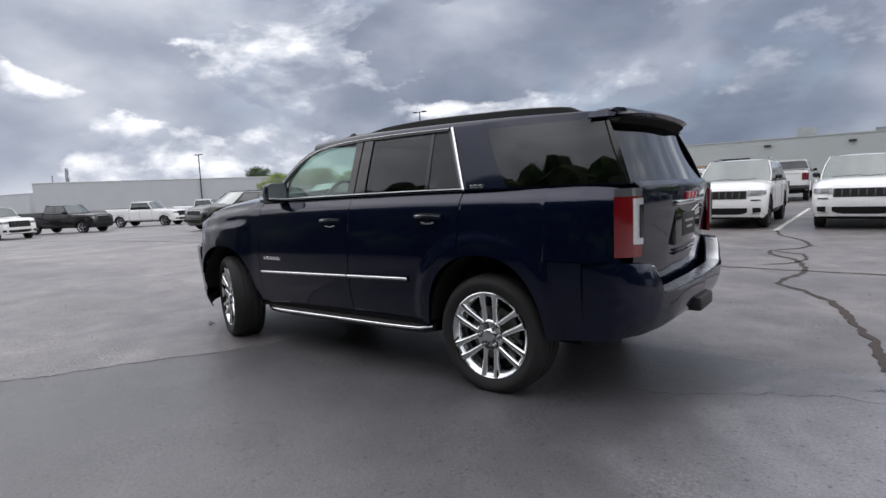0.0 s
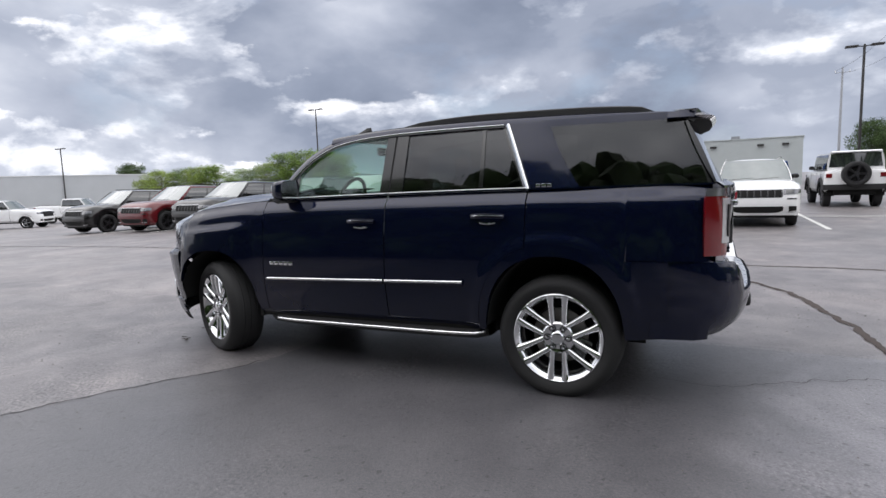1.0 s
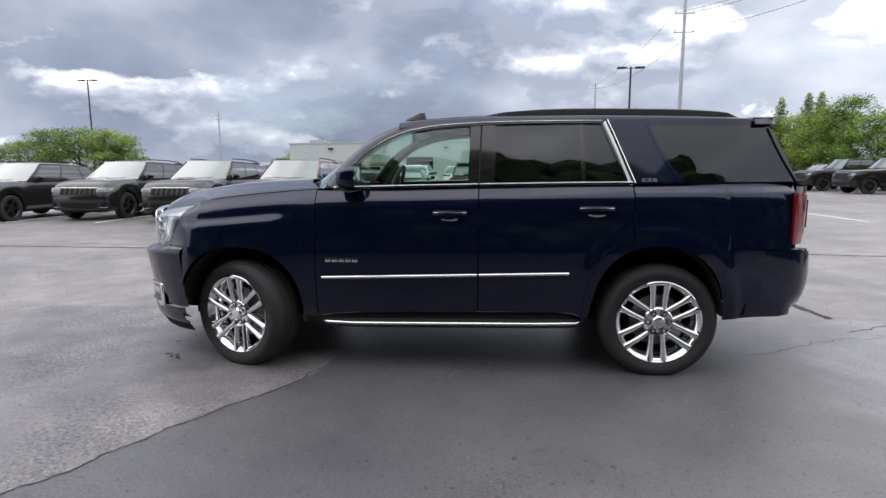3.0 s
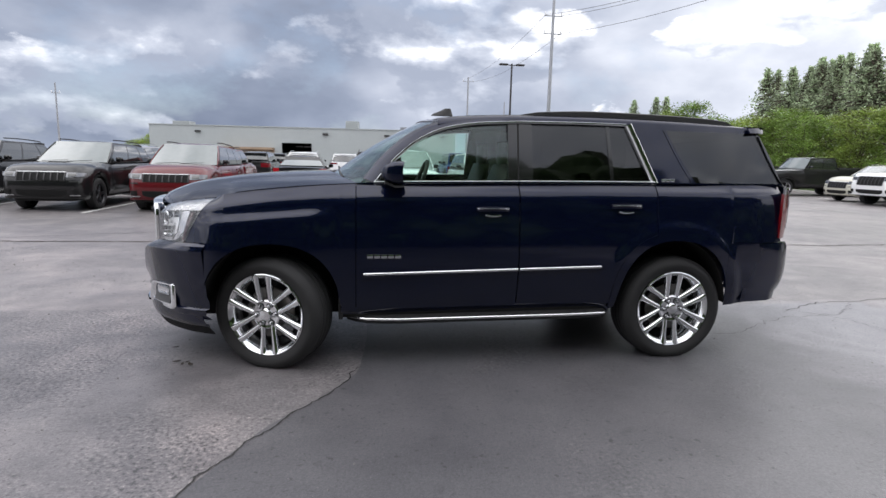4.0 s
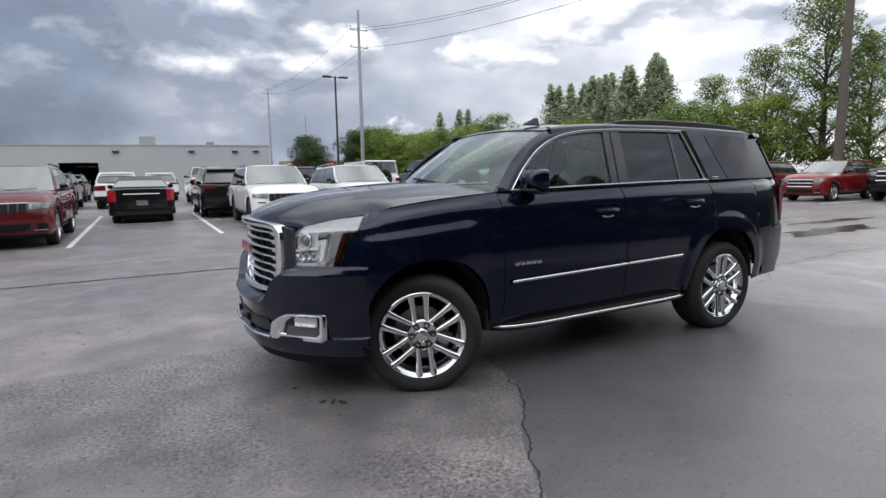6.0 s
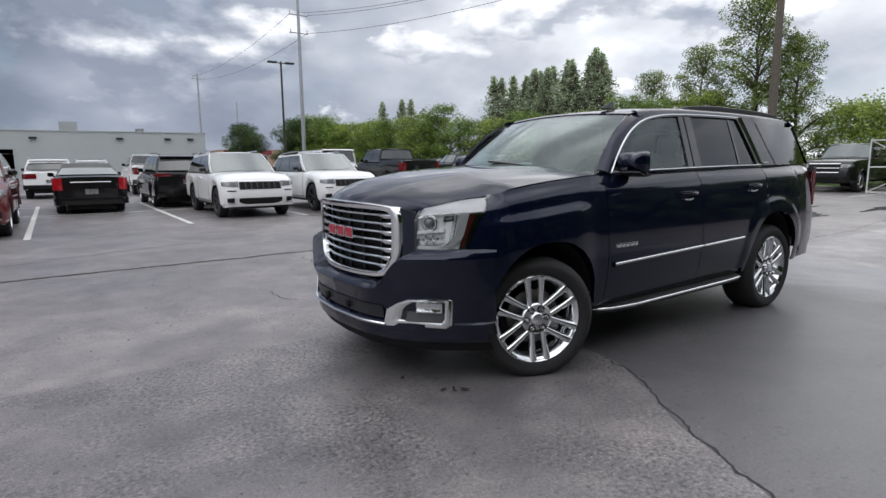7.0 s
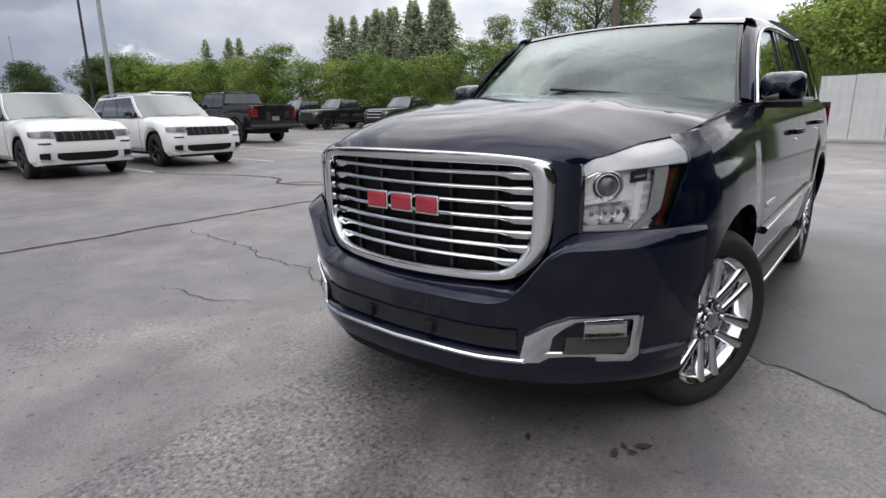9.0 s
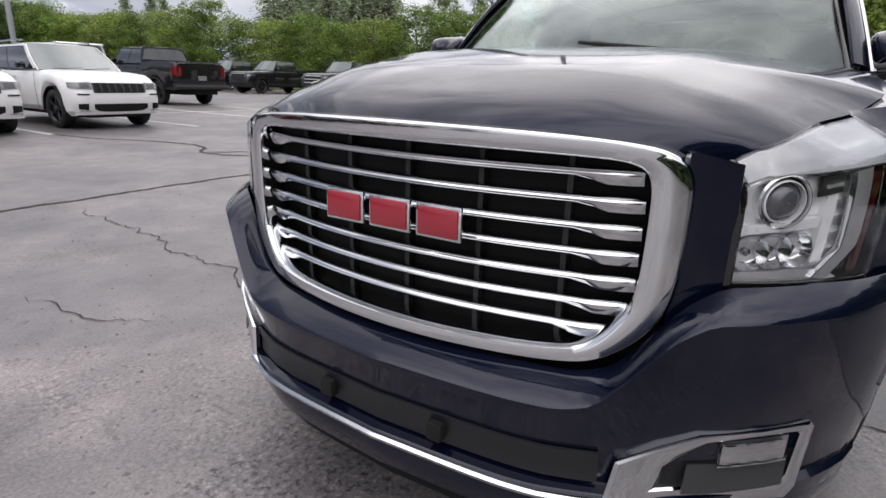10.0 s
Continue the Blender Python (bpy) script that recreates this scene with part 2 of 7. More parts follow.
def sheet(rows, thick=0.0, closed=False, bm=None):
    """A grid of quads through rows of points; thick closes it into a plate."""
    bm = bm or bmesh.new()
    vs = [[bm.verts.new(p) for p in row] for row in rows]
    made = []
    for a, b in zip(vs, vs[1:]):
        n = len(a)
        for i in range(n if closed else n - 1):
            j = (i + 1) % n
            if (a[i].co - b[i].co).length < 1e-6 and (a[j].co - b[j].co).length < 1e-6:
                continue
            made.append(bm.faces.new((a[i], a[j], b[j], b[i])))
    if thick:
        bmesh.ops.recalc_face_normals(bm, faces=made)
        bmesh.ops.solidify(bm, geom=made, thickness=thick)
    return bm


def box(bm, lo, hi, bevel=0.0):
    lo, hi = Vector(lo), Vector(hi)
    r = bmesh.ops.create_cube(bm, size=1.0, matrix=Matrix.Translation((lo + hi) / 2) @ Matrix.Diagonal((*(hi - lo), 1)))
    if bevel:
        edges = list({e for v in r["verts"] for e in v.link_edges})
        bmesh.ops.bevel(bm, geom=edges, offset=bevel, segments=2, affect="EDGES", profile=0.5)
    return bm


def lathe(profile, n=32, axis="y", bm=None, m=None):
    """Turns (radius, along) points round an axis."""
    bm = bm or bmesh.new()
    m = m or Matrix()
    rows = []
    for r, a in profile:
        row = []
        for i in range(n):
            t = 2 * math.pi * i / n
            c, s = r * math.cos(t), r * math.sin(t)
            row.append(m @ (Vector((c, a, s)) if axis == "y" else Vector((c, s, a)) if axis == "z" else Vector((a, c, s))))
        rows.append(row)
    return sheet(rows, closed=True, bm=bm)


def sweep(path, section, closed=False, up=Vector((0, 0, 1)), bm=None, cap=True):
    """Carries a flat section (side, height) along a path."""
    bm = bm or bmesh.new()
    path = [Vector(p) for p in path]
    rows = []
    n = len(path)
    for i, p in enumerate(path):
        a = path[(i - 1) % n] if closed or i else p
        b = path[(i + 1) % n] if closed or i < n - 1 else p
        t = (b - a).normalized()
        side = t.cross(up)
        side = side.normalized() if side.length > 1e-6 else Vector((1, 0, 0))
        top = side.cross(t)
        rows.append([p + side * s + top * h for s, h in section])
    if closed:
        rows.append(rows[0])
    sheet(rows, closed=True, bm=bm)
    if closed:
        bmesh.ops.remove_doubles(bm, verts=bm.verts, dist=1e-5)
    elif cap:
        bm.verts.ensure_lookup_table()
        k = len(section)
        vs = list(bm.verts)[-k * len(rows):]
        bm.faces.new(vs[:k])
        bm.faces.new(vs[-k:])
    return bm


def rounded(w, h, k=3):
    """A flat oval or rounded-box section."""
    r = min(w, h) * 0.35
    pts = []
    for cx, cy, a0 in ((w / 2 - r, h / 2 - r, 0), (-w / 2 + r, h / 2 - r, 90), (-w / 2 + r, -h / 2 + r, 180), (w / 2 - r, -h / 2 + r, 270)):
        for i in range(k):
            a = radians(a0 + 90 * i / (k - 1))
            pts.append((cx + r * math.cos(a), cy + r * math.sin(a)))
    return pts


def oval(a, b, n=14):
    return [(a * math.cos(2 * math.pi * i / n), b * math.sin(2 * math.pi * i / n)) for i in range(n)]


def pipe(r, n=8):
    return [(r * math.cos(2 * math.pi * i / n), r * math.sin(2 * math.pi * i / n)) for i in range(n)]


# the car park falls away gently towards the west
ground_z = curve([-900, -120, -79, -50, -37, -28, -20, -14, -10, 0, 900], [-1.6, -1.5, -1.2, -0.92, -0.72, -0.46, -0.20, -0.05, 0, 0, 0])


# ---- the navy full-size SUV: front towards -x, driver's side towards -y ----
TYRE_R, HUB_Z, HUB_F, HUB_R = 0.394, 0.376, -1.476, 1.488
hw = curve([-2.12, -2.0, -1.88, -1.72, -1.5, -1.0, 0, 1.0, 1.7, 2.05, 2.25, 2.36, 2.43], [0.845, 0.905, 0.950, 0.982, 0.995, 0.99, 0.99, 0.99, 0.99, 0.975, 0.945, 0.91, 0.86])
profile_y = curve([0.24, 0.35, 0.45, 0.6, 0.75, 0.95, 1.1, 1.19, 1.225, 1.25, 1.27, 1.285, 1.31], [-0.10, -0.065, -0.04, -0.012, 0, -0.009, -0.026, -0.041, -0.050, -0.067, -0.085, -0.098, -0.108])
belt = curve([-2.05, -1.8, -1.5, -1.2, -0.86, 0, 1.0, 2.3], [1.115, 1.155, 1.198, 1.228, 1.25, 1.272, 1.287, 1.295])


def arch_d(x, z, x0, rx, rz, p=2.3):
    return (abs((x - x0) / rx) ** p + abs(max(z - 0.395, 0) / rz) ** p) ** (1 / p)


ARCH_F, ARCH_R = (-1.425, 0.455, 0.475), (1.458, 0.435, 0.505)


def arch_z(x, a, grow=1.0):
    x0, rx, rz = a
    t = 1 - abs((x - x0) / (rx * grow)) ** 2.3
    return 0.395 + rz * grow * t ** (1 / 2.3) if t > 0 else -1.0


def side_y(x, z):
    y = hw(x) + profile_y(z + 1.285 - belt(x))
    for a in (ARCH_F, ARCH_R):
        d = arch_d(x, z, *a)
        if a is ARCH_F:
            # the brow of the front fender: a short shoulder that catches the sky
            k = min(1.0, max(0.0, (1.085 + 0.085 * (x + 1.45) - z) / 0.065))
            w = min(1.0, max(0.0, (x + 1.98) / 0.22)) * min(1.0, max(0.0, (-0.95 - x) / 0.25))
            y += 0.022 * k * k * (3 - 2 * k) * w * w * (3 - 2 * w)
        else:
            k = min(1.0, max(0.0, (1.30 - d) / 0.13))
            y += 0.012 * k * k * (3 - 2 * k)
    return y


def seam_z(x):
    return arch_z(x, ARCH_R, 1.13)


def sill_z(x):
    return 0.385 + 0.035 * (x + 0.9) / 1.9


def build_suv():
    car = thing("suv", "dark navy blue full-size SUV with chrome trim and polished wheels", "car")

    def both(name, rows_of, material, thick=0.0, label="", sharp=38):
        for s in (-1, 1):
            rows = [[(x, s * y, z) for x, y, z in row] for row in rows_of]
            part(name, sheet(rows, thick), material, car, label, sharp)

    # dark inner structure and cabin floor
    bm = bmesh.new()
    box(bm, (-0.96, -0.92, 0.34), (0.92, 0.92, 1.02), 0.02)
    box(bm, (-2.10, -0.60, 0.34), (1.0, 0.60, 0.80), 0.02)
    box(bm, (0.9, -0.60, 0.50), (2.30, 0.60, 0.80), 0.02)
    box(bm, (1.0, -0.62, 0.7), (2.28, 0.62, 1.02), 0.02)
    box(bm, (-2.0, -0.62, 0.7), (-0.95, 0.62, 1.08), 0.02)
    part("underbody", bm, DARK_VOID, car)
    for a in (ARCH_F, ARCH_R):
        for s in (-1, 1):
            rows = []
            for y in (0.60, 0.935):
                rows.append([(a[0] + (a[1] + 0.012) * math.cos(t), s * y, 0.42 + (a[2] - 0.013) * math.sin(t)) for t in span(0, math.pi, 25)])
            part("wheel_liner", sheet(rows, 0.006), DARK_VOID, car)
            bm = sheet([[(a[0] - 0.52, s * 0.61, z) for z in (0.3, 1.0)], [(a[0] + 0.52, s * 0.61, z) for z in (0.3, 1.0)]], 0.01)
            part("wheel_liner", bm, DARK_VOID, car)

    # front fender
    rows = []
    for x in sorted(span(-1.72, -0.868, 42) + [ARCH_F[0] + ARCH_F[1] * 0.995]):
        zl = max(arch_z(x, ARCH_F), 0.40 if x > -1.42 else 0.60)
        zt = belt(x) + 0.016
        rows.append([(x, side_y(x, zl) - 0.03, zl + 0.002)] + [(x, side_y(x, z), z) for z in span(zl, zt, 22)] + [(x, side_y(x, zt) - 0.025, zt - 0.004)])
    both("front_fender", rows, NAVY)
    rows = []
    for x in span(-1.94, -1.72, 14):
        zl = max(arch_z(x, ARCH_F), 0.60 if x < -1.87 else 0.40)
        rows.append([(x, side_y(x, zl) - 0.03, zl + 0.002)] + [(x, side_y(x, z), z) for z in span(zl, 0.868, 10)])
    both("fender_lip", rows, NAVY)
    # doors
    rows = []
    for x in span(-0.862, 0.262, 30):
        rows.append([(x, side_y(x, z), z) for z in span(sill_z(x) + 0.02, belt(x) + 0.022, 26)])
    both("front_door", rows, NAVY)
    rows = []
    zs = span(sill_z(0.6) + 0.02, 1.305, 30)
    for z in zs:
        xr = 1.29
        if z < 0.975:
            xr = min(1.29, ARCH_R[0] - ARCH_R[1] * 1.13 * max(1 - ((z - 0.395) / (ARCH_R[2] * 1.13)) ** 2.3, 0) ** (1 / 2.3))
        zz = min(z, belt(0.8) + 0.024)
        rows.append([(x, side_y(x, zz), zz) for x in span(0.270, xr, 26)])
    both("rear_door", rows, NAVY)
    # quarter panel
    rows = []
    for x in sorted(set(span(0.965, 2.34, 64) + [1.299])):
        if x < ARCH_R[0] + ARCH_R[1]:
            zl = max(arch_z(x, ARCH_R), 0.40)
        else:
            zl = 0.885
        zt = belt(x) + 0.022 if x >= 1.298 else max(seam_z(x) - 0.004, zl + 0.01)
        rows.append([(x, side_y(x, zl) - 0.03, zl + 0.002)] + [(x, side_y(x, z), z) for z in span(zl, zt, 24)])
    both("quarter_panel", rows, NAVY)
    # rocker panel
    rows = []
    for x in span(-0.97, 0.99, 12):
        rows.append([(x, side_y(x, z) - 0.012 - 0.5 * max(0.0, sill_z(x) - z), z) for z in span(0.34, sill_z(x) + 0.03, 5)])
    both("rocker_panel", rows, NAVY, 0.01)

    # body-side moulding, in two pieces
    zm = lambda x: 0.661 + (x + 0.818) * 0.0285
    for s in (-1, 1):
        for a, b in ((-0.815, 0.258), (0.272, 0.872)):
            path = [(x, s * (side_y(x, zm(x)) + 0.006), zm(x)) for x in span(a, b, 14)]
            part("body_moulding", sweep(path, rounded(0.026, 0.038)), NAVY, car)
            path = [(x, s * (side_y(x, zm(x)) + 0.018), zm(x) + 0.004) for x in span(a, b, 14)]
            part("chrome_moulding", sweep(path, oval(0.008, 0.0095)), POLISHED, car, "chrome body-side strip")
        # running board: a rounded step with a bright edge
        outline = curve([-0.93, -0.80, -0.5, 0.6, 0.92, 1.0], [0.83, 0.945, 0.985, 0.985, 0.965, 0.87])
        zb = lambda x: 0.322 + 0.014 * (x + 0.9)
        rows = []
        for x in span(-0.93, 1.0, 30):
            w = outline(x)
            rows.append([(x, s * 0.70, zb(x) + 0.03), (x, s * (w - 0.03), zb(x) + 0.035), (x, s * w, zb(x) + 0.018), (x, s * w, zb(x) - 0.012), (x, s * (w - 0.05), zb(x) - 0.03), (x, s * 0.70, zb(x) - 0.03)])
        part("running_board", sheet(rows, closed=True), BLACK_PLASTIC, car, "black step board with ribbed top")
        path = [(x, s * (outline(x) + 0.004), zb(x) + 0.016) for x in span(-0.90, 0.985, 34)]
        part("board_trim", sweep(path, oval(0.012, 0.011)), POLISHED, car, "polished edge strip")
        # mud flap pieces seen behind the front wheel
        bm = bmesh.new()
        box(bm, (-0.985, min(s * 0.70, s * 0.93), 0.33), (-0.955, max(s * 0.70, s * 0.93), 0.48), 0.008)
        part("splash_guard", bm, BLACK_PLASTIC, car)
        # door handles
        for hx, hz in ((0.072, 1.100), (1.048, 1.132)):
            y = side_y(hx, hz)
            bm = lathe([(0.0, -0.016), (0.5, -0.014), (0.85, -0.006), (1.0, 0.0)], 24, m=Matrix.Translation((hx + 0.0, s * (y + 0.001), hz - 0.012)) @ Matrix.Diagonal((0.085, s * 1.0, 0.036, 1)))
            part("handle_recess", bm, GLOSS_BLACK, car)
            path = [(hx - 0.108 + 0.216 * i / 10, s * (y + 0.010 + 0.034 * math.sin(math.pi * i / 10) ** 0.6), hz + 0.012 + 0.006 * math.sin(math.pi * i / 10)) for i in range(11)]
            h = part("door_handle", sweep(path, rounded(0.020, 0.030)), NAVY, car)
            path = [(x, yy + s * 0.011, z + 0.004) for x, yy, z in path]
            part("handle_trim", sweep(path, rounded(0.003, 0.005)), CHROME, h, "thin chrome strip")
            path = [(hx - 0.055 + 0.11 * i / 8, s * (y + 0.012), hz - 0.028 - 0.008 * math.sin(math.pi * i / 8)) for i in range(9)]
            part("handle_trim", sweep(path, rounded(0.008, 0.011)), CHROME, h, "chrome lower lip of the handle recess")

    # ---- glasshouse ----
    def cab_y(x, z):
        t = (z - 1.285) / 0.45
        y = 0.892 - 0.135 * t - 0.012 * t * t
        if x > 1.4:
            y -= 0.055 * ((x - 1.4) / 0.9) ** 2
        if x < -0.2:
            y -= 0.02 * ((-0.2 - x) / 0.6) ** 2
        return y

    def cab(s, pts, off=0.0):
        return [Vector((x, s * (cab_y(x, z) + off), z)) for x, z in pts]

    def strip(s, a, b, off, n=10, m=4):
        """A patch of the cabin side between two lines of (x, z) points."""
        rows = []
        for i in range(n):
            t = i / (n - 1)
            p0, p1 = a(t), b(t)
            rows.append(cab(s, [(p0[0] + (p1[0] - p0[0]) * k / (m - 1), p0[1] + (p1[1] - p0[1]) * k / (m - 1)) for k in range(m)], off))
        return rows

    def line(*pts):
        fx, fz = curve([i / (len(pts) - 1) for i in range(len(pts))], [p[0] for p in pts]), curve([i / (len(pts) - 1) for i in range(len(pts))], [p[1] for p in pts])
        return lambda t: (fx(t), fz(t))

    def poly(*pts):
        k = len(pts) - 1

        def at(t):
            i = min(int(t * k), k - 1)
            u = t * k - i
            return (pts[i][0] + (pts[i + 1][0] - pts[i][0]) * u, pts[i][1] + (pts[i + 1][1] - pts[i][1]) * u)

        return at

    sill = lambda x: belt(x) + 0.022
    top_line = line((-0.745, 1.268), (-0.60, 1.440), (-0.42, 1.585), (-0.22, 1.668), (0.02, 1.706), (0.30, 1.722))
    for s in (-1, 1):
        # front and rear door glass, quarter glass
        rows = []
        for i in range(22):
            t = i / 21
            x, z = top_line(0.03 + 0.90 * t)
            x = min(x, 0.195)
            rows.append(cab(s, [(x, sill(x) + (z - 0.012 - sill(x)) * k / 6) for k in range(7)], -0.012))
        part("front_side_window", sheet(rows, 0.004), CLEAR, car, "lightly tinted front side glass").visible_shadow = False
        part("rear_side_window", sheet(strip(s, poly((0.370, sill(0.37)), (0.375, 1.712)), poly((0.955, sill(0.955)), (0.945, 1.715)), -0.012), 0.004), PRIVACY, car, "dark privacy glass")
        part("rear_side_window", sheet(strip(s, poly((0.985, sill(0.985)), (0.970, 1.715)), poly((1.262, sill(1.262)), (1.095, 1.715)), -0.012), 0.004), PRIVACY, car, "small fixed dark privacy glass")
        part("window_divider", sheet(strip(s, poly((0.955, sill(0.955)), (0.945, 1.715)), poly((0.985, sill(0.985)), (0.970, 1.715)), -0.006), 0.008), GLOSS_BLACK, car)
        part("quarter_window", sheet(strip(s, line((1.615, sill(1.6)), (1.50, 1.50), (1.405, 1.700)), line((2.335, sill(2.3)), (2.265, 1.50), (2.170, 1.695)), 0.004, 10, 10), 0.004), PRIVACY, car, "dark wraparound quarter glass")
        # pillars
        part("b_pillar", sheet(strip(s, poly((0.190, sill(0.19)), (0.205, 1.720)), poly((0.375, sill(0.37)), (0.380, 1.720)), -0.002), 0.01), GLOSS_BLACK, car)
        part("b_pillar_trim", sheet(strip(s, poly((0.262, sill(0.26)), (0.275, 1.720)), poly((0.272, sill(0.27)), (0.285, 1.720)), 0.001), 0.004), DARK_VOID, car)
        part("rear_pillar_trim", sheet(strip(s, poly((1.255, sill(1.25)), (1.088, 1.718)), poly((1.285, sill(1.28)), (1.118, 1.718)), -0.003), 0.01), GLOSS_BLACK, car)
        part("c_pillar", sheet(strip(s, line((1.295, sill(1.29)), (1.21, 1.50), (1.125, 1.735)), line((1.625, sill(1.6)), (1.51, 1.50), (1.405, 1.735)), 0.002, 12, 6), 0.012), NAVY, car)
        part("quarter_window_rim", sheet(strip(s, line((1.585, sill(1.58)), (1.48, 1.50), (1.39, 1.702)), line((1.618, sill(1.6)), (1.503, 1.50), (1.408, 1.702)), 0.006, 10, 3), 0.006), NAVY, car)
        part("d_pillar", sheet(strip(s, line((2.325, sill(2.3)), (2.255, 1.50), (2.160, 1.70)), line((2.368, sill(2.3)), (2.296, 1.50), (2.205, 1.69)), 0.004, 10, 4), 0.010), GLOSS_BLACK, car)
        part("window_header", sheet(strip(s, poly((1.36, 1.692), (2.16, 1.684)), poly((1.36, 1.742), (2.16, 1.738)), 0.003, 12, 3), 0.008), NAVY, car)
        # black band under the belt mouldings at the sail panel
        part("mirror_sail", sheet(strip(s, poly((-0.745, 1.272), (-0.60, 1.43)), poly((-0.56, sill(-0.56)), (-0.56, 1.455)), 0.000, 6, 4), 0.008), GLOSS_BLACK, car)
        # chrome surround of the door windows
        path = [top_line(i / 22) for i in range(23)] + [(x, 1.722 + 0.006 * math.sin((x - 0.3) * 3)) for x in span(0.36, 1.10, 8)]
        part("window_chrome", sweep(cab(s, path, 0.006), rounded(0.014, 0.020)), CHROME, car, "bright window surround")
        path = [(1.12, 1.728), (1.165, 1.62), (1.225, 1.47), (1.29, 1.305)]
        part("window_chrome", sweep(cab(s, path, 0.008), rounded(0.016, 0.044)), CHROME, car, "wide bright pillar strip")
        for a, b in ((-0.745, 0.262), (0.272, 1.30)):
            part("window_chrome", sweep(cab(s, [(x, sill(x) + 0.002) for x in span(a, b, 16)], 0.012), rounded(0.016, 0.020)), BRIGHT_TRIM, car, "bright belt strip")
        # belt ledge behind the door
        rows = [[(x, s * (cab_y(x, sill(x)) + d), sill(x) + 0.004) for d in (-0.05, 0.02)] for x in span(-0.86, 2.36, 30)]
        part("belt_ledge", sheet(rows, 0.01), NAVY, car)
        # A pillar, painted
        rows = []
        for i in range(16):
            t = i / 15
            x, z = top_line(t * 0.97)
            wz = z + 0.045 - 0.02 * t
            a = Vector((x, s * cab_y(x, z), z))
            b = Vector((x - 0.075 + 0.01 * t, s * (cab_y(x, z) - 0.055), z + 0.035 + 0.015 * t))
            rows.append([a, a.lerp(b, 0.35) + Vector((0, s * 0.012, 0.006)), a.lerp(b, 0.7) + Vector((0, s * 0.008, 0.006)), b])
        part("a_pillar", sheet(rows, 0.012), NAVY, car)
        # side rail of the roof above the doors
        rows = []
        for x in span(-0.30, 2.18, 34):
            z0 = 1.733 if x > 0.2 else top_line(min(1, 0.6 + 0.4 * (x + 0.42) / 0.72))[1] + 0.008
            zr = roof_z(x)
            y0 = cab_y(x, z0)
            rows.append([(x, s * y0, z0 - 0.004), (x, s * (y0 - 0.008), z0 + (zr - z0) * 0.45), (x, s * (y0 - 0.028), z0 + (zr - z0) * 0.85), (x, s * (y0 - 0.062), zr - 0.002)])
        part("roof_side", sheet(rows, 0.01), NAVY, car)
        # roof rack rail: raised flat bar tapering at both ends
        rail = curve([0.30, 0.46, 0.9, 1.6, 1.93, 2.02], [0.002, 0.028, 0.042, 0.042, 0.036, 0.004])
        rows = []
        for x in span(0.30, 2.02, 26):
            z0, hgt, y = roof_z(x) - 0.004, rail(x), cab_y(x, 1.72) - 0.068
            rows.append([(x, s * (y + 0.022), z0), (x, s * (y + 0.020), z0 + hgt * 0.85), (x, s * (y + 0.010), z0 + hgt), (x, s * (y - 0.020), z0 + hgt), (x, s * (y - 0.028), z0)])
        part("roof_rail", sheet(rows, closed=True), BLACK_PLASTIC, car, "dark roof rack side rail")
        # door mirror
        build_mirror(car, s)

    # roof skin
    rows = []
    for x in span(-0.355, 2.20, 28):
        row = []
        for v in span(-1, 1, 19):
            ye = cab_y(max(x, -0.30), 1.72) - 0.060
            row.append((x + (0.0 if x > -0.2 else 0.13 * v * v * (-0.2 - x) / 0.2), ye * v, roof_z(x) + 0.022 * (1 - abs(v) ** 2.4)))
        rows.append(row)
    rows.insert(0, [(-0.381 + 0.07 * v * v, 0.695 * v, 1.741 - 0.030 * v * v) for v in span(-1, 1, 19)])
    part("roof", sheet(rows, 0.012), NAVY, car)
    # shark-fin aerial
    rows = []
    for h, x0, x1, w in ((0.0, -0.31, -0.14, 0.032), (0.016, -0.29, -0.145, 0.026), (0.038, -0.235, -0.152, 0.014), (0.056, -0.20, -0.158, 0.007)):
        cx = (x0 + x1) / 2
        rows.append([(cx + (x1 - x0) / 2 * math.cos(t), -0.415 + w * math.sin(t), 1.772 + h) for t in span(0, 2 * math.pi * 15 / 16, 16)])
    bm = sheet(rows, closed=True)
    bm.faces.new(list(bm.verts)[-16:])
    part("aerial", bm, BLACK_PLASTIC, car, "black shark-fin aerial")

    # windscreen, wipers, cowl
    def screen(u, v, lift=0.0):
        """u across (-1 to 1), v from cowl to roof."""
        x = (-1.075 + 0.235 * u * u) * (1 - v) + (-0.375 + 0.07 * u * u) * v - 0.02 * math.sin(math.pi * v)
        y = u * (0.835 * (1 - v) + 0.690 * v)
        z = (1.304 - 0.054 * u * u) * (1 - v) + (1.738 - 0.030 * u * u) * v + 0.018 * math.sin(math.pi * v)
        return Vector((x - lift * 0.6, y, z + lift * 0.8))

    part("windscreen", sheet([[screen(u, v) for u in span(-1, 1, 21)] for v in span(0, 1, 12)], 0.005), SCREEN, car, "green-tinted windscreen").visible_shadow = False
    for u in (-1, 1):
        path = [screen(u * 0.985, v, 0.003) for v in span(0, 0.95, 10)]
        part("windscreen_seal", sweep(path, rounded(0.024, 0.006)), GLOSS_BLACK, car)
    rows = [[(screen(u, 0).x - d, screen(u, 0).y * (1.02), screen(u, 0).z + 0.004 - d * 0.05) for d in (-0.03, 0.04, 0.09)] for u in span(-1, 1, 17)]
    part("cowl_panel", sheet(rows, 0.012), BLACK_PLASTIC, car)
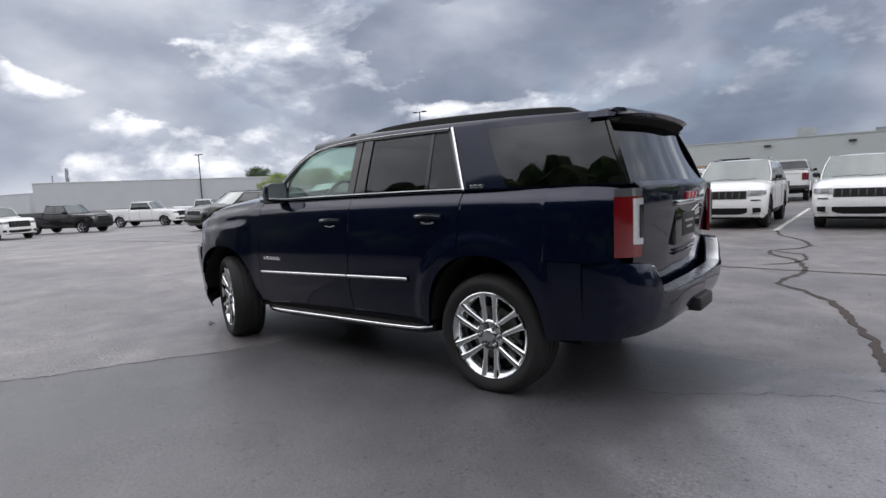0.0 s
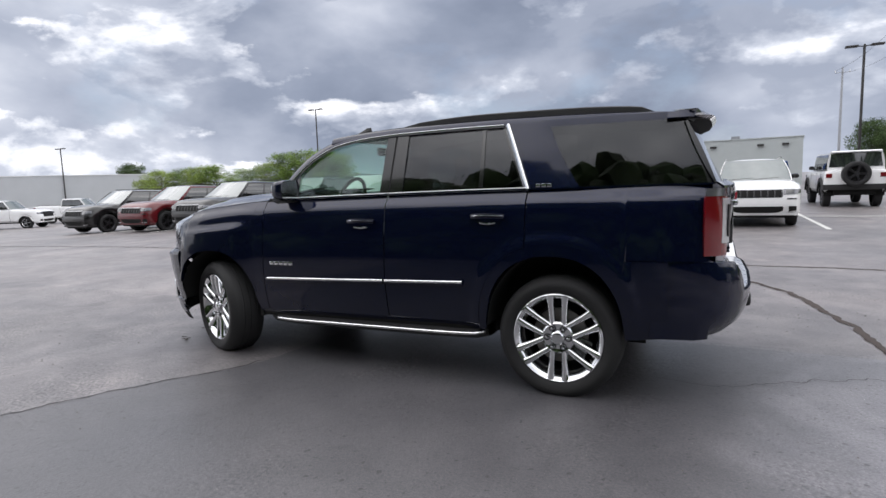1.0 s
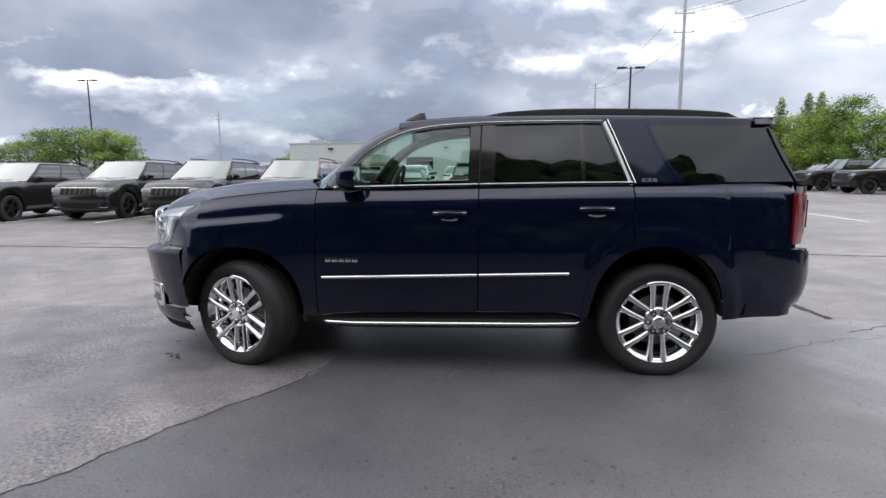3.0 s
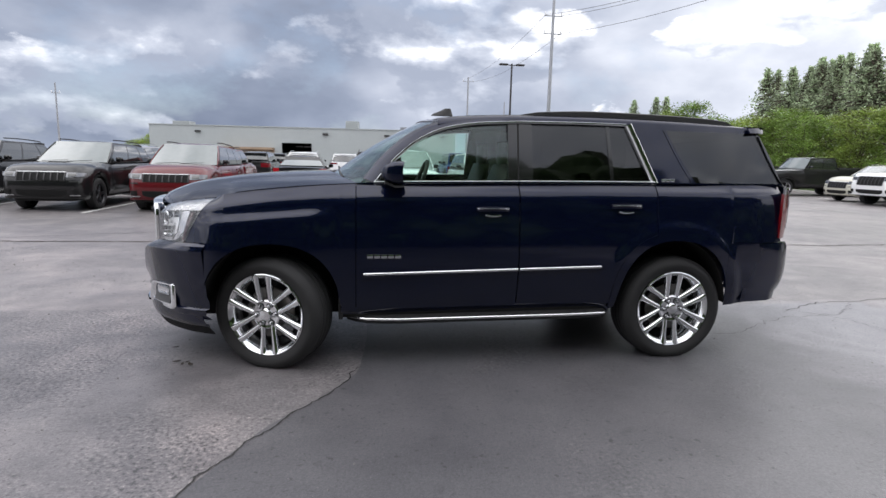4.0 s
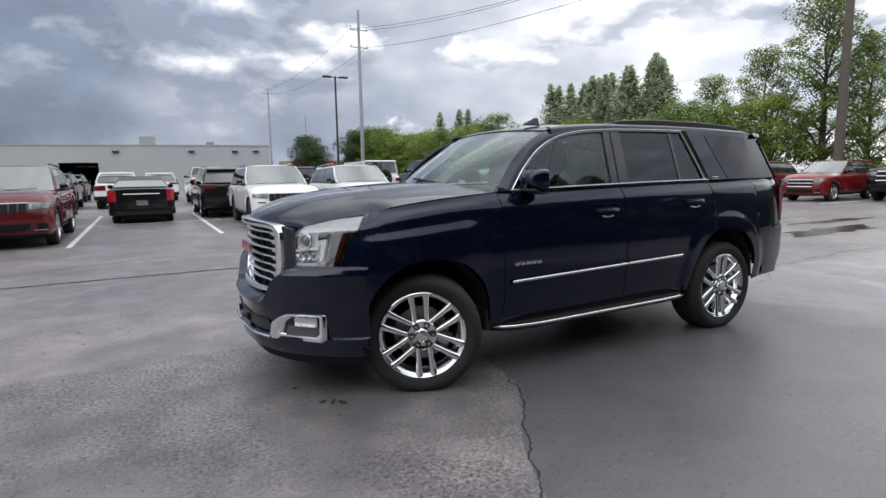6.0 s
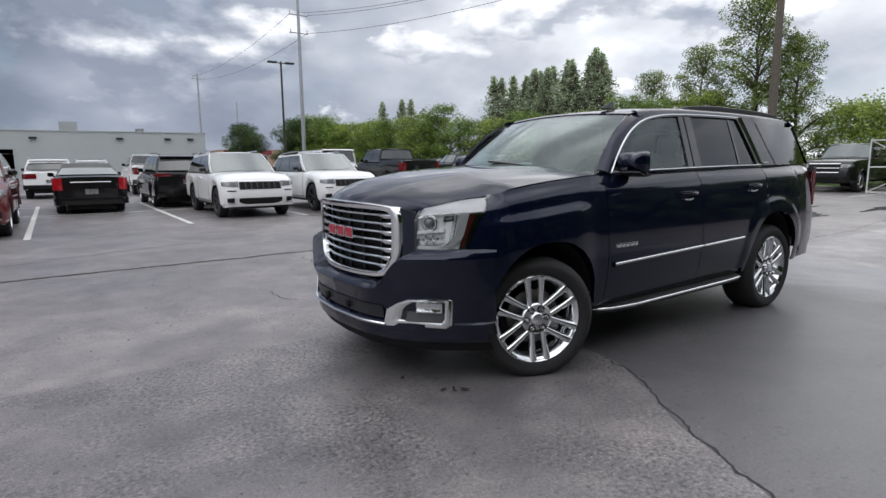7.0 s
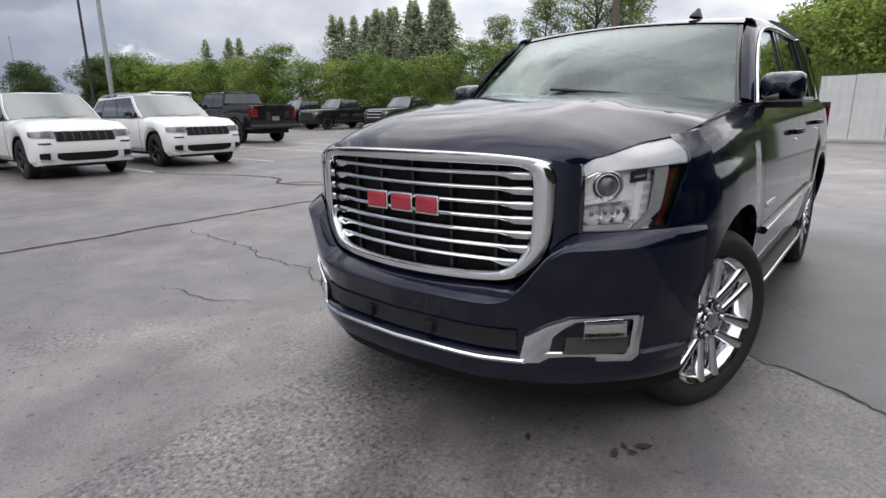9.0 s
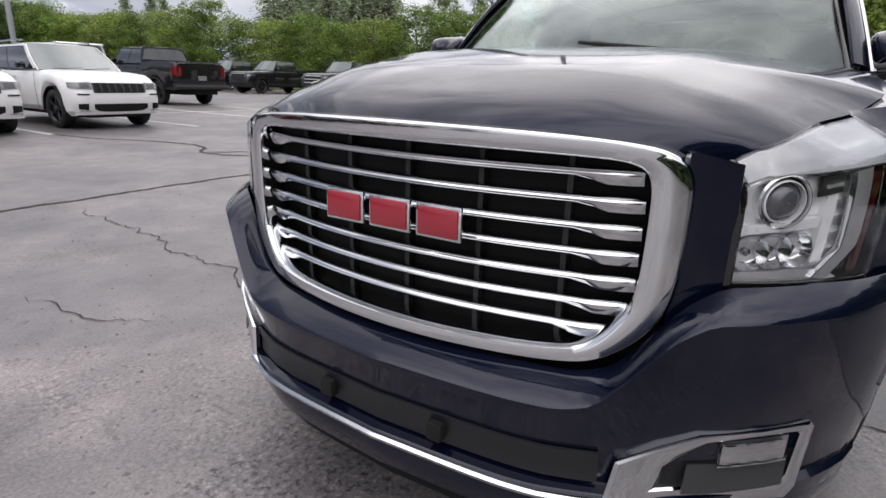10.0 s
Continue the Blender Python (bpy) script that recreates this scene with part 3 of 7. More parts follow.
    for y0, y1 in ((-0.55, 0.10), (0.15, 0.66)):
        a, b = screen(y0 / 0.83, 0.02, 0.012), screen(y1 / 0.80, 0.10, 0.016)
        w = part("wiper", sweep([a, a.lerp(b, 0.5) + Vector((-0.008, 0, 0.008)), b], rounded(0.016, 0.014)), BLACK_PLASTIC, car)
        part("wiper_blade", sweep([a.lerp(b, 0.1), a.lerp(b, 0.9)], rounded(0.008, 0.022)), RUBBER, w)

    # hood
    hood_c = curve([-2.34, -2.29, -2.2, -2.0, -1.6, -1.2, -1.0], [1.114, 1.152, 1.188, 1.240, 1.295, 1.320, 1.324])

    nose = curve([0, 0.3, 0.5, 0.58, 0.66, 0.76, 0.845, 0.905, 0.950, 0.982, 0.995], [-2.335, -2.312, -2.265, -2.235, -2.19, -2.12, -2.035, -1.94, -1.83, -1.72, -1.60])
    LAMP_END = 0.36

    def hood_edge(t):
        """The hood's shut line: along the top of the lamp, then along the fender."""
        if t < LAMP_END:
            l = lamp_point(nose, t / LAMP_END, 1.0, 1, 0.006)
            return Vector((l.x + 0.006, l.y - 0.006, l.z + 0.003))
        l = lamp_point(nose, 1.0, 1.0, 1, 0.006)
        k = (t - LAMP_END) / (1 - LAMP_END)
        x = l.x + (-0.855 - l.x) * k
        w = min(1.0, k * 6)
        return Vector((x, (l.y - 0.006) * (1 - w) + 0.866 * w, (l.z + 0.003) * (1 - w) + (belt(x) + 0.022) * w))

    rows = []
    for i in range(36):
        t = (i / 35) ** 1.25
        e, cx = hood_edge(t), -2.335 + 1.245 * t
        row = []
        for v in span(-1, 1, 45):
            b = abs(v)
            x, y = cx + (e.x - cx) * b ** 2.1, v * e.y
            zc = hood_c(cx)
            z = e.z + (zc - e.z) * (1 - b ** 3.3)
            z += 0.014 / (1 + math.exp((abs(y) - (0.42 + 0.14 * t)) * 38)) * min(1, t * 5)
            row.append((x, y, z))
        rows.append(row)
    part("hood", sheet(rows, 0.012), NAVY, car, sharp=60)

    # nose behind lamps and grille
    rows = []
    for y in [v * 0.86 for v in span(-1, 1, 61)]:
        zt = 1.10 - 0.02 * max(0, (abs(y) - 0.6) / 0.35)
        k = 1 + 1.6 * max(0.0, abs(y) - 0.62) / 0.3
        rows.append([(nose(abs(y)) + d * k, y, z) for z, d in ((0.80, 0.085), (0.90, 0.085), (1.0, 0.085), (zt, 0.085))])
    part("nose_panel", sheet(rows, 0.01), NAVY, car)
    # painted strips between grille and lamp, and between lamp and fender
    for s in (-1, 1):
        rows = [[(nose(y) - 0.006, s * y, z) for z in span(0.66 + max(0, y - 0.5) * 1.1, 1.095 - max(0, y - 0.58) * 0.25, 8)] for y in span(0.568, 0.652, 7)]
        part("nose_strip", sheet(rows, 0.03), NAVY, car)
        rows = []
        top_z = lamp_point(nose, 1.0, 1.03, s, 0.006).z
        x1 = -1.72
        for t in span(-0.02, 1.03, 14):
            a = lamp_point(nose, 1.0, t, s, 0.006)
            rise = min(1.0, max(0.0, (t - 0.55) / 0.48)) * (belt(x1) + 0.016 - top_z)
            row = []
            for k in span(0, 1, 10):
                x, z = a.x + (x1 - a.x) * k, a.z + rise * k
                ya, yb = abs(a.y), side_y(x1, a.z + rise)
                slope = (side_y(x1 + 0.02, a.z + rise) - yb) / 0.02 * (x1 - a.x)
                h = 2 * k ** 3 - 3 * k * k + 1
                row.append(Vector((x, s * (ya * h + yb * (1 - h) + (yb - ya) * 1.4 * (k ** 3 - 2 * k * k + k) + slope * (k ** 3 - k * k)), z)))
            rows.append(row)
        rows.append([Vector((p.x, p.y - s * 0.025, p.z - 0.004)) for p in rows[-1]])
        part("fender_nose", sheet(rows, 0.006), NAVY, car)
    gx = lambda y: -2.352 + 0.34 * y * y
    # grille: a broad flat-faced chrome surround between an outer and an inner outline
    def rounded_ring(half, top, bottom):
        pts = [(0.0, top)] + half + [(0.0, bottom)] + [(-y, z) for y, z in reversed(half)]
        for _ in range(3):
            cut = []
            for (ya, za), (yb, zb2) in zip(pts, pts[1:] + pts[:1]):
                cut += [(ya * 0.75 + yb * 0.25, za * 0.75 + zb2 * 0.25), (ya * 0.25 + yb * 0.75, za * 0.25 + zb2 * 0.75)]
            pts = cut
        return pts

    outer = rounded_ring([(0.30, 1.119), (0.46, 1.110), (0.545, 1.096), (0.584, 1.055), (0.584, 0.95), (0.580, 0.82), (0.545, 0.745), (0.475, 0.682), (0.40, 0.664), (0.20, 0.658)], 1.123, 0.656)
    inner = rounded_ring([(0.30, 1.077), (0.44, 1.074), (0.492, 1.066), (0.512, 1.040), (0.513, 0.95), (0.510, 0.83), (0.488, 0.778), (0.440, 0.718), (0.38, 0.698), (0.20, 0.692)], 1.079, 0.690)
    rows = []
    for f, lift in ((-0.02, 0.035), (-0.01, 0.0), (0.0, -0.014), (0.035, -0.022), (0.10, -0.0265), (0.45, -0.0275), (0.80, -0.025), (0.91, -0.019), (0.985, -0.002), (1.01, 0.055)):
        row = []
        for (ya, za), (yb, zb2) in zip(outer, inner):
            y, z = ya + (yb - ya) * f, za + (zb2 - za) * f
            row.append((gx(y) + lift, y, z))
        rows.append(row)
    part("grille_surround", sheet(rows, closed=True), CHROME, car, "broad chrome grille surround", 45)
    rows = [[(gx(y) + 0.07, y, z) for z in (0.66, 0.88, 1.10)] for y in span(-0.55, 0.55, 21)]
    part("grille_back", sheet(rows, 0.01), DARK_VOID, car)

    def grille_half(z):
        return float(np.interp(z, [0.70, 0.735, 0.79, 0.84, 1.035, 1.07], [0.430, 0.472, 0.500, 0.506, 0.506, 0.482]))

    for k in range(7):
        z = 1.046 - k * 0.0516
        w = grille_half(z)
        rows = []
        for y in [v * w for v in span(-1, -0.84, 5) + span(-0.825, 0.825, 27) + span(0.84, 1, 5)]:
            e = min(1.0, max(0.0, (abs(y) - (w - 0.098)) / 0.030))
            tuck = min(1.0, max(0.0, (abs(y) - (w - 0.006)) / 0.006))
            up_, down, fwd = 0.0105 + 0.001 * e, 0.0085 + 0.0125 * e, 0.007 * e - 0.006 * tuck
            x = gx(y) + 0.012 - fwd
            rows.append([(x + 0.035, y, z - down), (x + 0.006, y, z - down), (x + 0.001, y, z - down * 0.9), (x - 0.004, y, z - down * 0.35), (x - 0.006, y, z + up_ * 0.1), (x - 0.004, y, z + up_ * 0.45), (x + 0.003, y, z + up_ * 0.85), (x + 0.012, y, z + up_), (x + 0.035, y, z + up_)])
        bm = sheet(rows, closed=True)
        vs = list(bm.verts)
        bm.faces.new(vs[:9])
        bm.faces.new(vs[-9:])
        part("grille_bar", bm, CHROME, car, "chrome horizontal grille bar")
    for y in span(-0.36, 0.36, 5):
        bm = bmesh.new()
        box(bm, (gx(y) + 0.045, y - 0.006, 0.68), (gx(y) + 0.065, y + 0.006, 1.08))
        part("grille_rib", bm, BLACK_PLASTIC, car)
    # emblem: plain red blocks with bright edges
    badge = thing("emblem", "", "")
    badge.parent = car
    for k in range(3):
        y0 = 0.186 - k * 0.128
        bm = bmesh.new()
        box(bm, (gx(0.1) - 0.026, y0 - 0.112, 0.886), (gx(0.1) - 0.016, y0, 0.960), 0.004)
        part("emblem_edge", bm, CHROME, badge, "bright edge of the emblem block")
        bm = bmesh.new()
        box(bm, (gx(0.1) - 0.031, y0 - 0.106, 0.892), (gx(0.1) - 0.02, y0 - 0.006, 0.954), 0.005)
        part("emblem_face", bm, BADGE_RED, badge, "red emblem block")
    badge["label"] = "red grille emblem with bright edges"

    # front bumper
    bump = curve([0, 0.3, 0.55, 0.70, 0.85, 0.93, 0.972, 0.985], [-2.440, -2.420, -2.355, -2.275, -2.125, -1.985, -1.87, -1.77])
    btop = curve([0, 0.40, 0.47, 0.62, 0.67, 1.0], [0.632, 0.634, 0.648, 0.812, 0.838, 0.848])
    corner_in = lambda b: 0.034 * min(1.0, max(0.0, (b - 0.40) / 0.35)) * min(1.0, max(0.0, (0.972 - b) / 0.13))
    low = lambda y: bump(abs(y)) + corner_in(abs(y))
    set_back = lambda z: float(np.interp(z, [0.39, 0.43, 0.51, 0.58], [0.004, 0.016, 0.012, 0.004]))
    ys = span(-0.974, 0.974, 91)
    rows = []
    for y in ys:
        b, t = abs(y), btop(abs(y))
        x, g = bump(b), corner_in(b)
        inn = min(0.085, 0.085 * (1.05 - b) / 0.3 + 0.01) if b > 0.75 else 0.085
        rows.append([(x + inn, y * (0.985 if b > 0.8 else 1), t + 0.016), (x + inn * 0.5, y, t - 0.002), (x + 0.008, y, t - 0.021), (x, y, t - 0.030), (x + 0.002, y, t - 0.042),
                     (x + 0.012 + g * 0.4, y, (t + 0.51) / 2), (x + 0.024 + g, y * 0.990, 0.51), (x + 0.036 + g, y * 0.984, 0.475), (x + 0.036 + g, y * 0.978, 0.425), (x + 0.010 + g, y * 0.978, 0.415), (x + 0.014 + g, y * 0.972, 0.375), (x + 0.05 + g, y * 0.960, 0.345)])
    part("front_bumper", sheet(rows), NAVY, car, sharp=32)
    rows = [[(low(y) + 0.002, y, 0.408), (low(y) - 0.004, y, 0.402), (low(y), y, 0.393), (low(y) + 0.02, y, 0.392), (low(y) + 0.02, y, 0.409)] for y in span(-0.535, 0.535, 41)]
    part("bumper_chrome_strip", sheet(rows, closed=True), CHROME, car, "thin chrome strip along the lower bumper")
    rows = [[(low(y) + d, y * k, z) for z, d, k in ((0.380, 0.016, 0.972), (0.365, 0.016, 0.970), (0.335, 0.022, 0.967), (0.305, 0.034, 0.963), (0.296, 0.050, 0.960))] for y in span(-0.966, 0.966, 63)]
    part("bumper_lip", sheet(rows, 0.006), NAVY, car)
    rows = [[(low(y) + d, y * k, z) for z, d, k in ((0.310, 0.046, 0.958), (0.285, 0.052, 0.956), (0.240, 0.084, 0.950))] for y in span(-0.966, 0.966, 63)]
    part("air_dam", sheet(rows, 0.008), UNDER_PLASTIC, car, "matt black lower valance")
    rows = [[(low(y) + d, y, z) for z, d in ((0.432, 0.028), (0.47, 0.028), (0.505, 0.018))] for y in span(-0.50, 0.50, 31)]
    part("lower_grille", sheet(rows, 0.006), INTAKE, car, "black lower intake panel")
    for s in (-1, 1):
        bm = bmesh.new()
        box(bm, (-2.425, s * 0.16 - 0.02, 0.44), (-2.395, s * 0.16 + 0.02, 0.485), 0.006)
        part("tow_hook_cover", bm, DARK_VOID, car)
        # fog lamp pocket with chrome bezel
        hexa = [(0.515, 0.388), (0.530, 0.491), (0.600, 0.536), (0.665, 0.565), (0.760, 0.571), (0.842, 0.571), (0.850, 0.561), (0.842, 0.415), (0.828, 0.397)]
        hole = [(0.602, 0.434), (0.618, 0.491), (0.655, 0.527), (0.690, 0.547), (0.770, 0.555), (0.820, 0.554), (0.826, 0.547), (0.818, 0.453), (0.800, 0.432)]
        rows = []
        for f, lift in ((0.0, 0.02), (0.0, 0.006), (0.10, -0.001), (0.55, -0.003), (0.90, 0.004), (1.0, 0.012), (1.04, 0.05)):
            row = []
            for (y, z), (yh, zh) in zip(hexa, hole):
                yy, zz = y + (yh - y) * f, z + (zh - z) * f
                row.append((low(yy) + lift + set_back(zz), s * yy, zz))
            rows.append(row)
        bezel = part("fog_bezel", sheet(rows, closed=True), CHROME, car, "chrome fog lamp bezel", 30)
        bm = sheet([[(low(y) + 0.036, s * y, z) for z in span(0.430, min(0.572, 0.520 + (y - 0.60) * 0.75), 4)] for y in span(0.585, 0.835, 12)], 0.003)
        part("fog_pocket", bm, INTAKE, bezel)
        # rectangular lamp in the outer half of the pocket
        def fog_rows(y0, y1, z0, z1, back, n=7):
            return [[(low(y) + back + 0.006, s * y, z0 + (z1 - z0) * k / 3) for k in range(4)] for y in span(y0, y1, n)]
        fog = part("fog_lamp", sheet(fog_rows(0.700, 0.810, 0.494, 0.546, 0.016), 0.01), SATIN, bezel, "small clear rectangular fog lamp")
        part("fog_reflector", sheet([[(low(y) + 0.004 + d + (0.004 if (i + j) % 3 else 0.009), s * y, z) for j, (z, d) in enumerate(((0.498, 0.002), (0.513, 0.009), (0.527, 0.007), (0.541, 0.0)))] for i, y in enumerate(span(0.704, 0.808, 11))], 0.003), CHROME, fog)
        part("fog_rim", sweep([(low(y) + 0.016, s * y, 0.492) for y in span(0.70, 0.812, 10)], rounded(0.005, 0.004)), SATIN, fog)
        part("fog_shelf", sheet([[(low(y) + 0.004 + d, s * y, z) for z, d in ((0.432, 0.008), (0.462, 0.018), (0.490, 0.026))] for y in span(0.650, 0.816, 6)], 0.004), FOG_GREY, bezel)
        build_headlamp(car, s, nose)

    build_rear(car)
    build_cabin(car)
    for x in (HUB_F, HUB_R):
        for s in (-1, 1):
            turn = radians(25 if x < 0 else 30)
            w = build_big_wheel(car, turn)
            w.matrix_local = Matrix.Translation((x, s * 0.945, HUB_Z)) @ Matrix.Rotation(radians(-21 if x < 0 else 0), 4, "Z") @ (Matrix.Rotation(math.pi, 4, "Z") if s > 0 else Matrix()) @ Matrix.Rotation(turn, 4, "Y")
    # name plates: plain bars
    for s in (-1, 1):
        y = side_y(-0.6, 0.80)
        for k in range(5):
            bm = bmesh.new()
            x0 = -0.79 + k * 0.047
            box(bm, (x0, min(s * (y - 0.01), s * (y + 0.006)), 0.772), (x0 + 0.040, max(s * (y - 0.01), s * (y + 0.006)), 0.800), 0.003)
            part("name_plate", bm, CHROME, car, "small chrome lettering bar")
        for k in range(3):
            bm = bmesh.new()
            x0 = 1.345 + k * 0.036
            yy = cab_y(1.38, 1.33)
            box(bm, (x0, min(s * (yy - 0.01), s * (yy + 0.008)), 1.318), (x0 + 0.030, max(s * (yy - 0.01), s * (yy + 0.008)), 1.342), 0.003)
            part("trim_plate", bm, CHROME, car, "small chrome lettering bar")
    return car


roof_z = curve([-0.40, -0.27, 0.0, 0.3, 0.9, 1.5, 2.03, 2.25], [1.722, 1.742, 1.765, 1.778, 1.784, 1.775, 1.752, 1.73])


def build_mirror(car, s):
    """Door mirror: a rounded housing on a short arm, glass on its back."""
    c = Vector((-0.605, s * 0.965, 1.350))
    rows = []
    for dx, ry, rz in ((-0.095, 0.03, 0.022), (-0.082, 0.070, 0.050), (-0.050, 0.092, 0.070), (0.0, 0.100, 0.078), (0.045, 0.098, 0.076)):
        row = []
        for i in range(28):
            a = 2 * math.pi * i / 28
            ca, sa = math.cos(a), math.sin(a)
            e = 0.46
            row.append(c + Vector((dx + 0.03 * (1 - abs(ca)), math.copysign(abs(ca) ** e, ca) * ry, math.copysign(abs(sa) ** e, sa) * rz)))
        rows.append(row)
    bm = sheet(rows, closed=True)
    bm.faces.new(list(bm.verts)[:28])
    m = part("mirror", bm, NAVY, car, "navy door mirror housing")
    bm = bmesh.new()
    bm.faces.new([bm.verts.new(p + Vector((-0.012, 0, 0))) for p in rows[-1]])
    part("mirror_glass", bm, CHROME, m, "mirror glass")
    path = [(-0.62, s * 0.865, 1.30), (-0.63, s * 0.90, 1.295), (-0.625, s * 0.96, 1.302)]
    part("mirror_arm", sweep(path, rounded(0.10, 0.05)), GLOSS_BLACK, m)
    rows = [[(c.x + dx, c.y + dy, c.z - 0.078 - dz) for dy in span(-0.10, 0.10, 6)] for dx, dz in ((-0.07, -0.02), (0.0, 0.008), (0.05, 0.002))]
    part("mirror_base", sheet(rows, 0.012), BLACK_PLASTIC, m)


def lamp_point(nose, u, t, s, back=0.0):
    """A point of the headlamp's face: u from the grille outwards, t from its lower to its upper edge."""
    yb, yt = 0.655 + 0.228 * u, 0.655 + 0.302 * u
    y = yb + (yt - yb) * t
    z = (0.852 + 0.004 * u) * (1 - t) + (1.072 + 0.022 * min(1.0, u / 0.12) + 0.061 * u ** 1.3) * t
    back += 0.060 * max(0.0, (t - 0.78) / 0.22) ** 2
    x = nose(y)
    dn = Vector((nose(y + 0.01) - nose(y - 0.01), 0.02)).normalized()
    n = Vector((-dn.y, dn.x))
    ya = y + profile_y(z + 1.285 - belt(x)) * min(1.0, max(0.0, (y - 0.70) / 0.2))
    return Vector((x + n.x * (0.012 - back), s * (ya + n.y * (0.012 - back)), z))


def build_headlamp(car, s, nose):
    def at(u, t, back=0.0):
        return lamp_point(nose, u, t, s, back)

    def patch(name, us, ts, back, material, parent, label="", thick=0.006):
        return part(name, sheet([[at(u, t, back) for t in ts] for u in us], thick), material, parent, label)

    rows = []
    for u in span(0, 0.88, 12):
        row = [at(u, 0, 0.030)]
        for k in range(9):
            row += [at(u, k / 9 + 0.012, 0.046), at(u, (k + 1) / 9 - 0.012, 0.036)]
        rows.append(row)
    lamp = part("headlamp", sheet(rows, 0.004), LAMP_SILVER, car, "clear headlamp with projector and bright stepped reflector", 20)
    patch("housing", span(0.88, 1, 6), span(0, 0.80, 8), 0.030, GLOSS_BLACK, lamp)
    part("lens", sheet([[at(u, t) for t in span(0, 1, 12)] for u in span(0, 1, 20)], 0.004), LENS, lamp).visible_shadow = False
    for edge in ([at(0, t, 0.01) for t in span(0, 1, 8)], [at(u, 0, 0.01) for u in span(0, 1, 12)]):
        part("lamp_rim", sweep(edge, rounded(0.016, 0.016)), GLOSS_BLACK, lamp)
    # white light guides: broad along the top out to the tip, down the outer side, slanting in along the foot
    part("light_guide", sheet([[at(u, 0.855 - 0.12 * u + (0.135 + 0.11 * u) * k, 0.010) for k in (0, 0.5, 1)] for u in span(0.015, 0.995, 20)], 0.012), BROW_LENS, lamp, "silvery light guide tapering to the tip")
    part("light_guide", sheet([[at(u - 0.20 * max(0.0, 0.24 - t) / 0.24 + 0.03 * (0.8 - t), t, 0.012) for u in (0.755, 0.81, 0.87)] for t in span(0.04, 0.735, 12)], 0.014), WHITE_LENS, lamp, "white light guide")
    part("guide_line", sheet([[at(u - 0.20 * max(0.0, 0.24 - t) / 0.24 + 0.03 * (0.8 - t), t, 0.008) for u in (0.722, 0.735)] for t in span(0.05, 0.735, 12)], 0.008), CHROME, lamp, "bright inner edge of the light guide")
    patch("light_guide", span(0.03, 0.62, 10), (0.03, 0.065, 0.10), 0.014, WHITE_LENS, lamp, "white light guide", 0.012)
    patch("side_marker", (0.892, 0.912, 0.932), span(0.06, 0.70, 8), 0.012, AMBER, lamp, "dark amber side marker", 0.008)
    patch("lamp_divider", span(0.02, 0.56, 8), (0.40, 0.43, 0.47), 0.018, LAMP_SILVER, lamp, "bright bar between upper and lower lamp", 0.02)
    patch("lamp_divider", (0.60, 0.64, 0.68), span(0.14, 0.62, 6), 0.024, LAMP_SILVER, lamp, "bright bar beside the lamp", 0.02)
    patch("dark_bezel", (0.53, 0.60, 0.70), (0.61, 0.68, 0.75), 0.022, BLACK_PLASTIC, lamp)
    patch("lamp_brow", span(0.04, 0.70, 8), (0.805, 0.815, 0.825), 0.016, CHROME, lamp, "thin bright brow over the projector", 0.006)
    patch("marker_tick", (0.57, 0.67), (0.665, 0.69), 0.016, WHITE_LENS, lamp)
    c, d = at(0.27, 0.625, 0.05), (at(0.27, 0.625, 0.0) - at(0.27, 0.625, 0.05)).normalized()
    m = Matrix.Translation(c) @ d.to_track_quat("Y", "Z").to_matrix().to_4x4()
    r = 0.0365
    part("projector_ring", lathe([(r * 1.40, 0.0), (r * 1.40, 0.034), (r * 1.30, 0.038), (r * 1.22, 0.032), (r * 1.16, 0.018)], 28, m=m), CHROME, lamp, "round chrome ring")
    part("projector_ring", lathe([(r * 1.12, 0.014), (r * 1.10, 0.034), (r * 1.03, 0.036), (r, 0.022)], 28, m=m), LAMP_SILVER, lamp, "inner silver ring")
    part("projector", lathe([(r, 0.018), (r * 0.8, 0.032), (r * 0.45, 0.041), (0.001, 0.044)], 24, m=m), PROJECTOR, lamp, "grey projector lens")
    patch("lamp_chamber", span(0.03, 0.60, 6), span(0.47, 0.80, 4), 0.036, LAMP_SILVER, lamp, "silver chamber behind the projector", 0.004)
    part("projector_well", lathe([(r * 1.20, 0.012), (r * 1.18, 0.030), (r * 1.13, 0.030), (r * 1.11, 0.010)], 24, m=m), GLOSS_BLACK, lamp)
    for u, t in ((0.13, 0.24), (0.29, 0.25), (0.45, 0.25)):
        c, d = at(u, t, 0.05), (at(u, t, 0.0) - at(u, t, 0.05)).normalized()
        m = Matrix.Translation(c) @ d.to_track_quat("Y", "Z").to_matrix().to_4x4()
        part("reflector", lathe([(0.036, 0.030), (0.030, 0.012), (0.018, 0.002), (0.001, 0.0)], 10, m=m), CHROME, lamp, "faceted bright reflector")
        part("bulb", lathe([(0.008, 0.0), (0.008, 0.018), (0.001, 0.022)], 8, m=m), AUTO_GLASS, lamp)


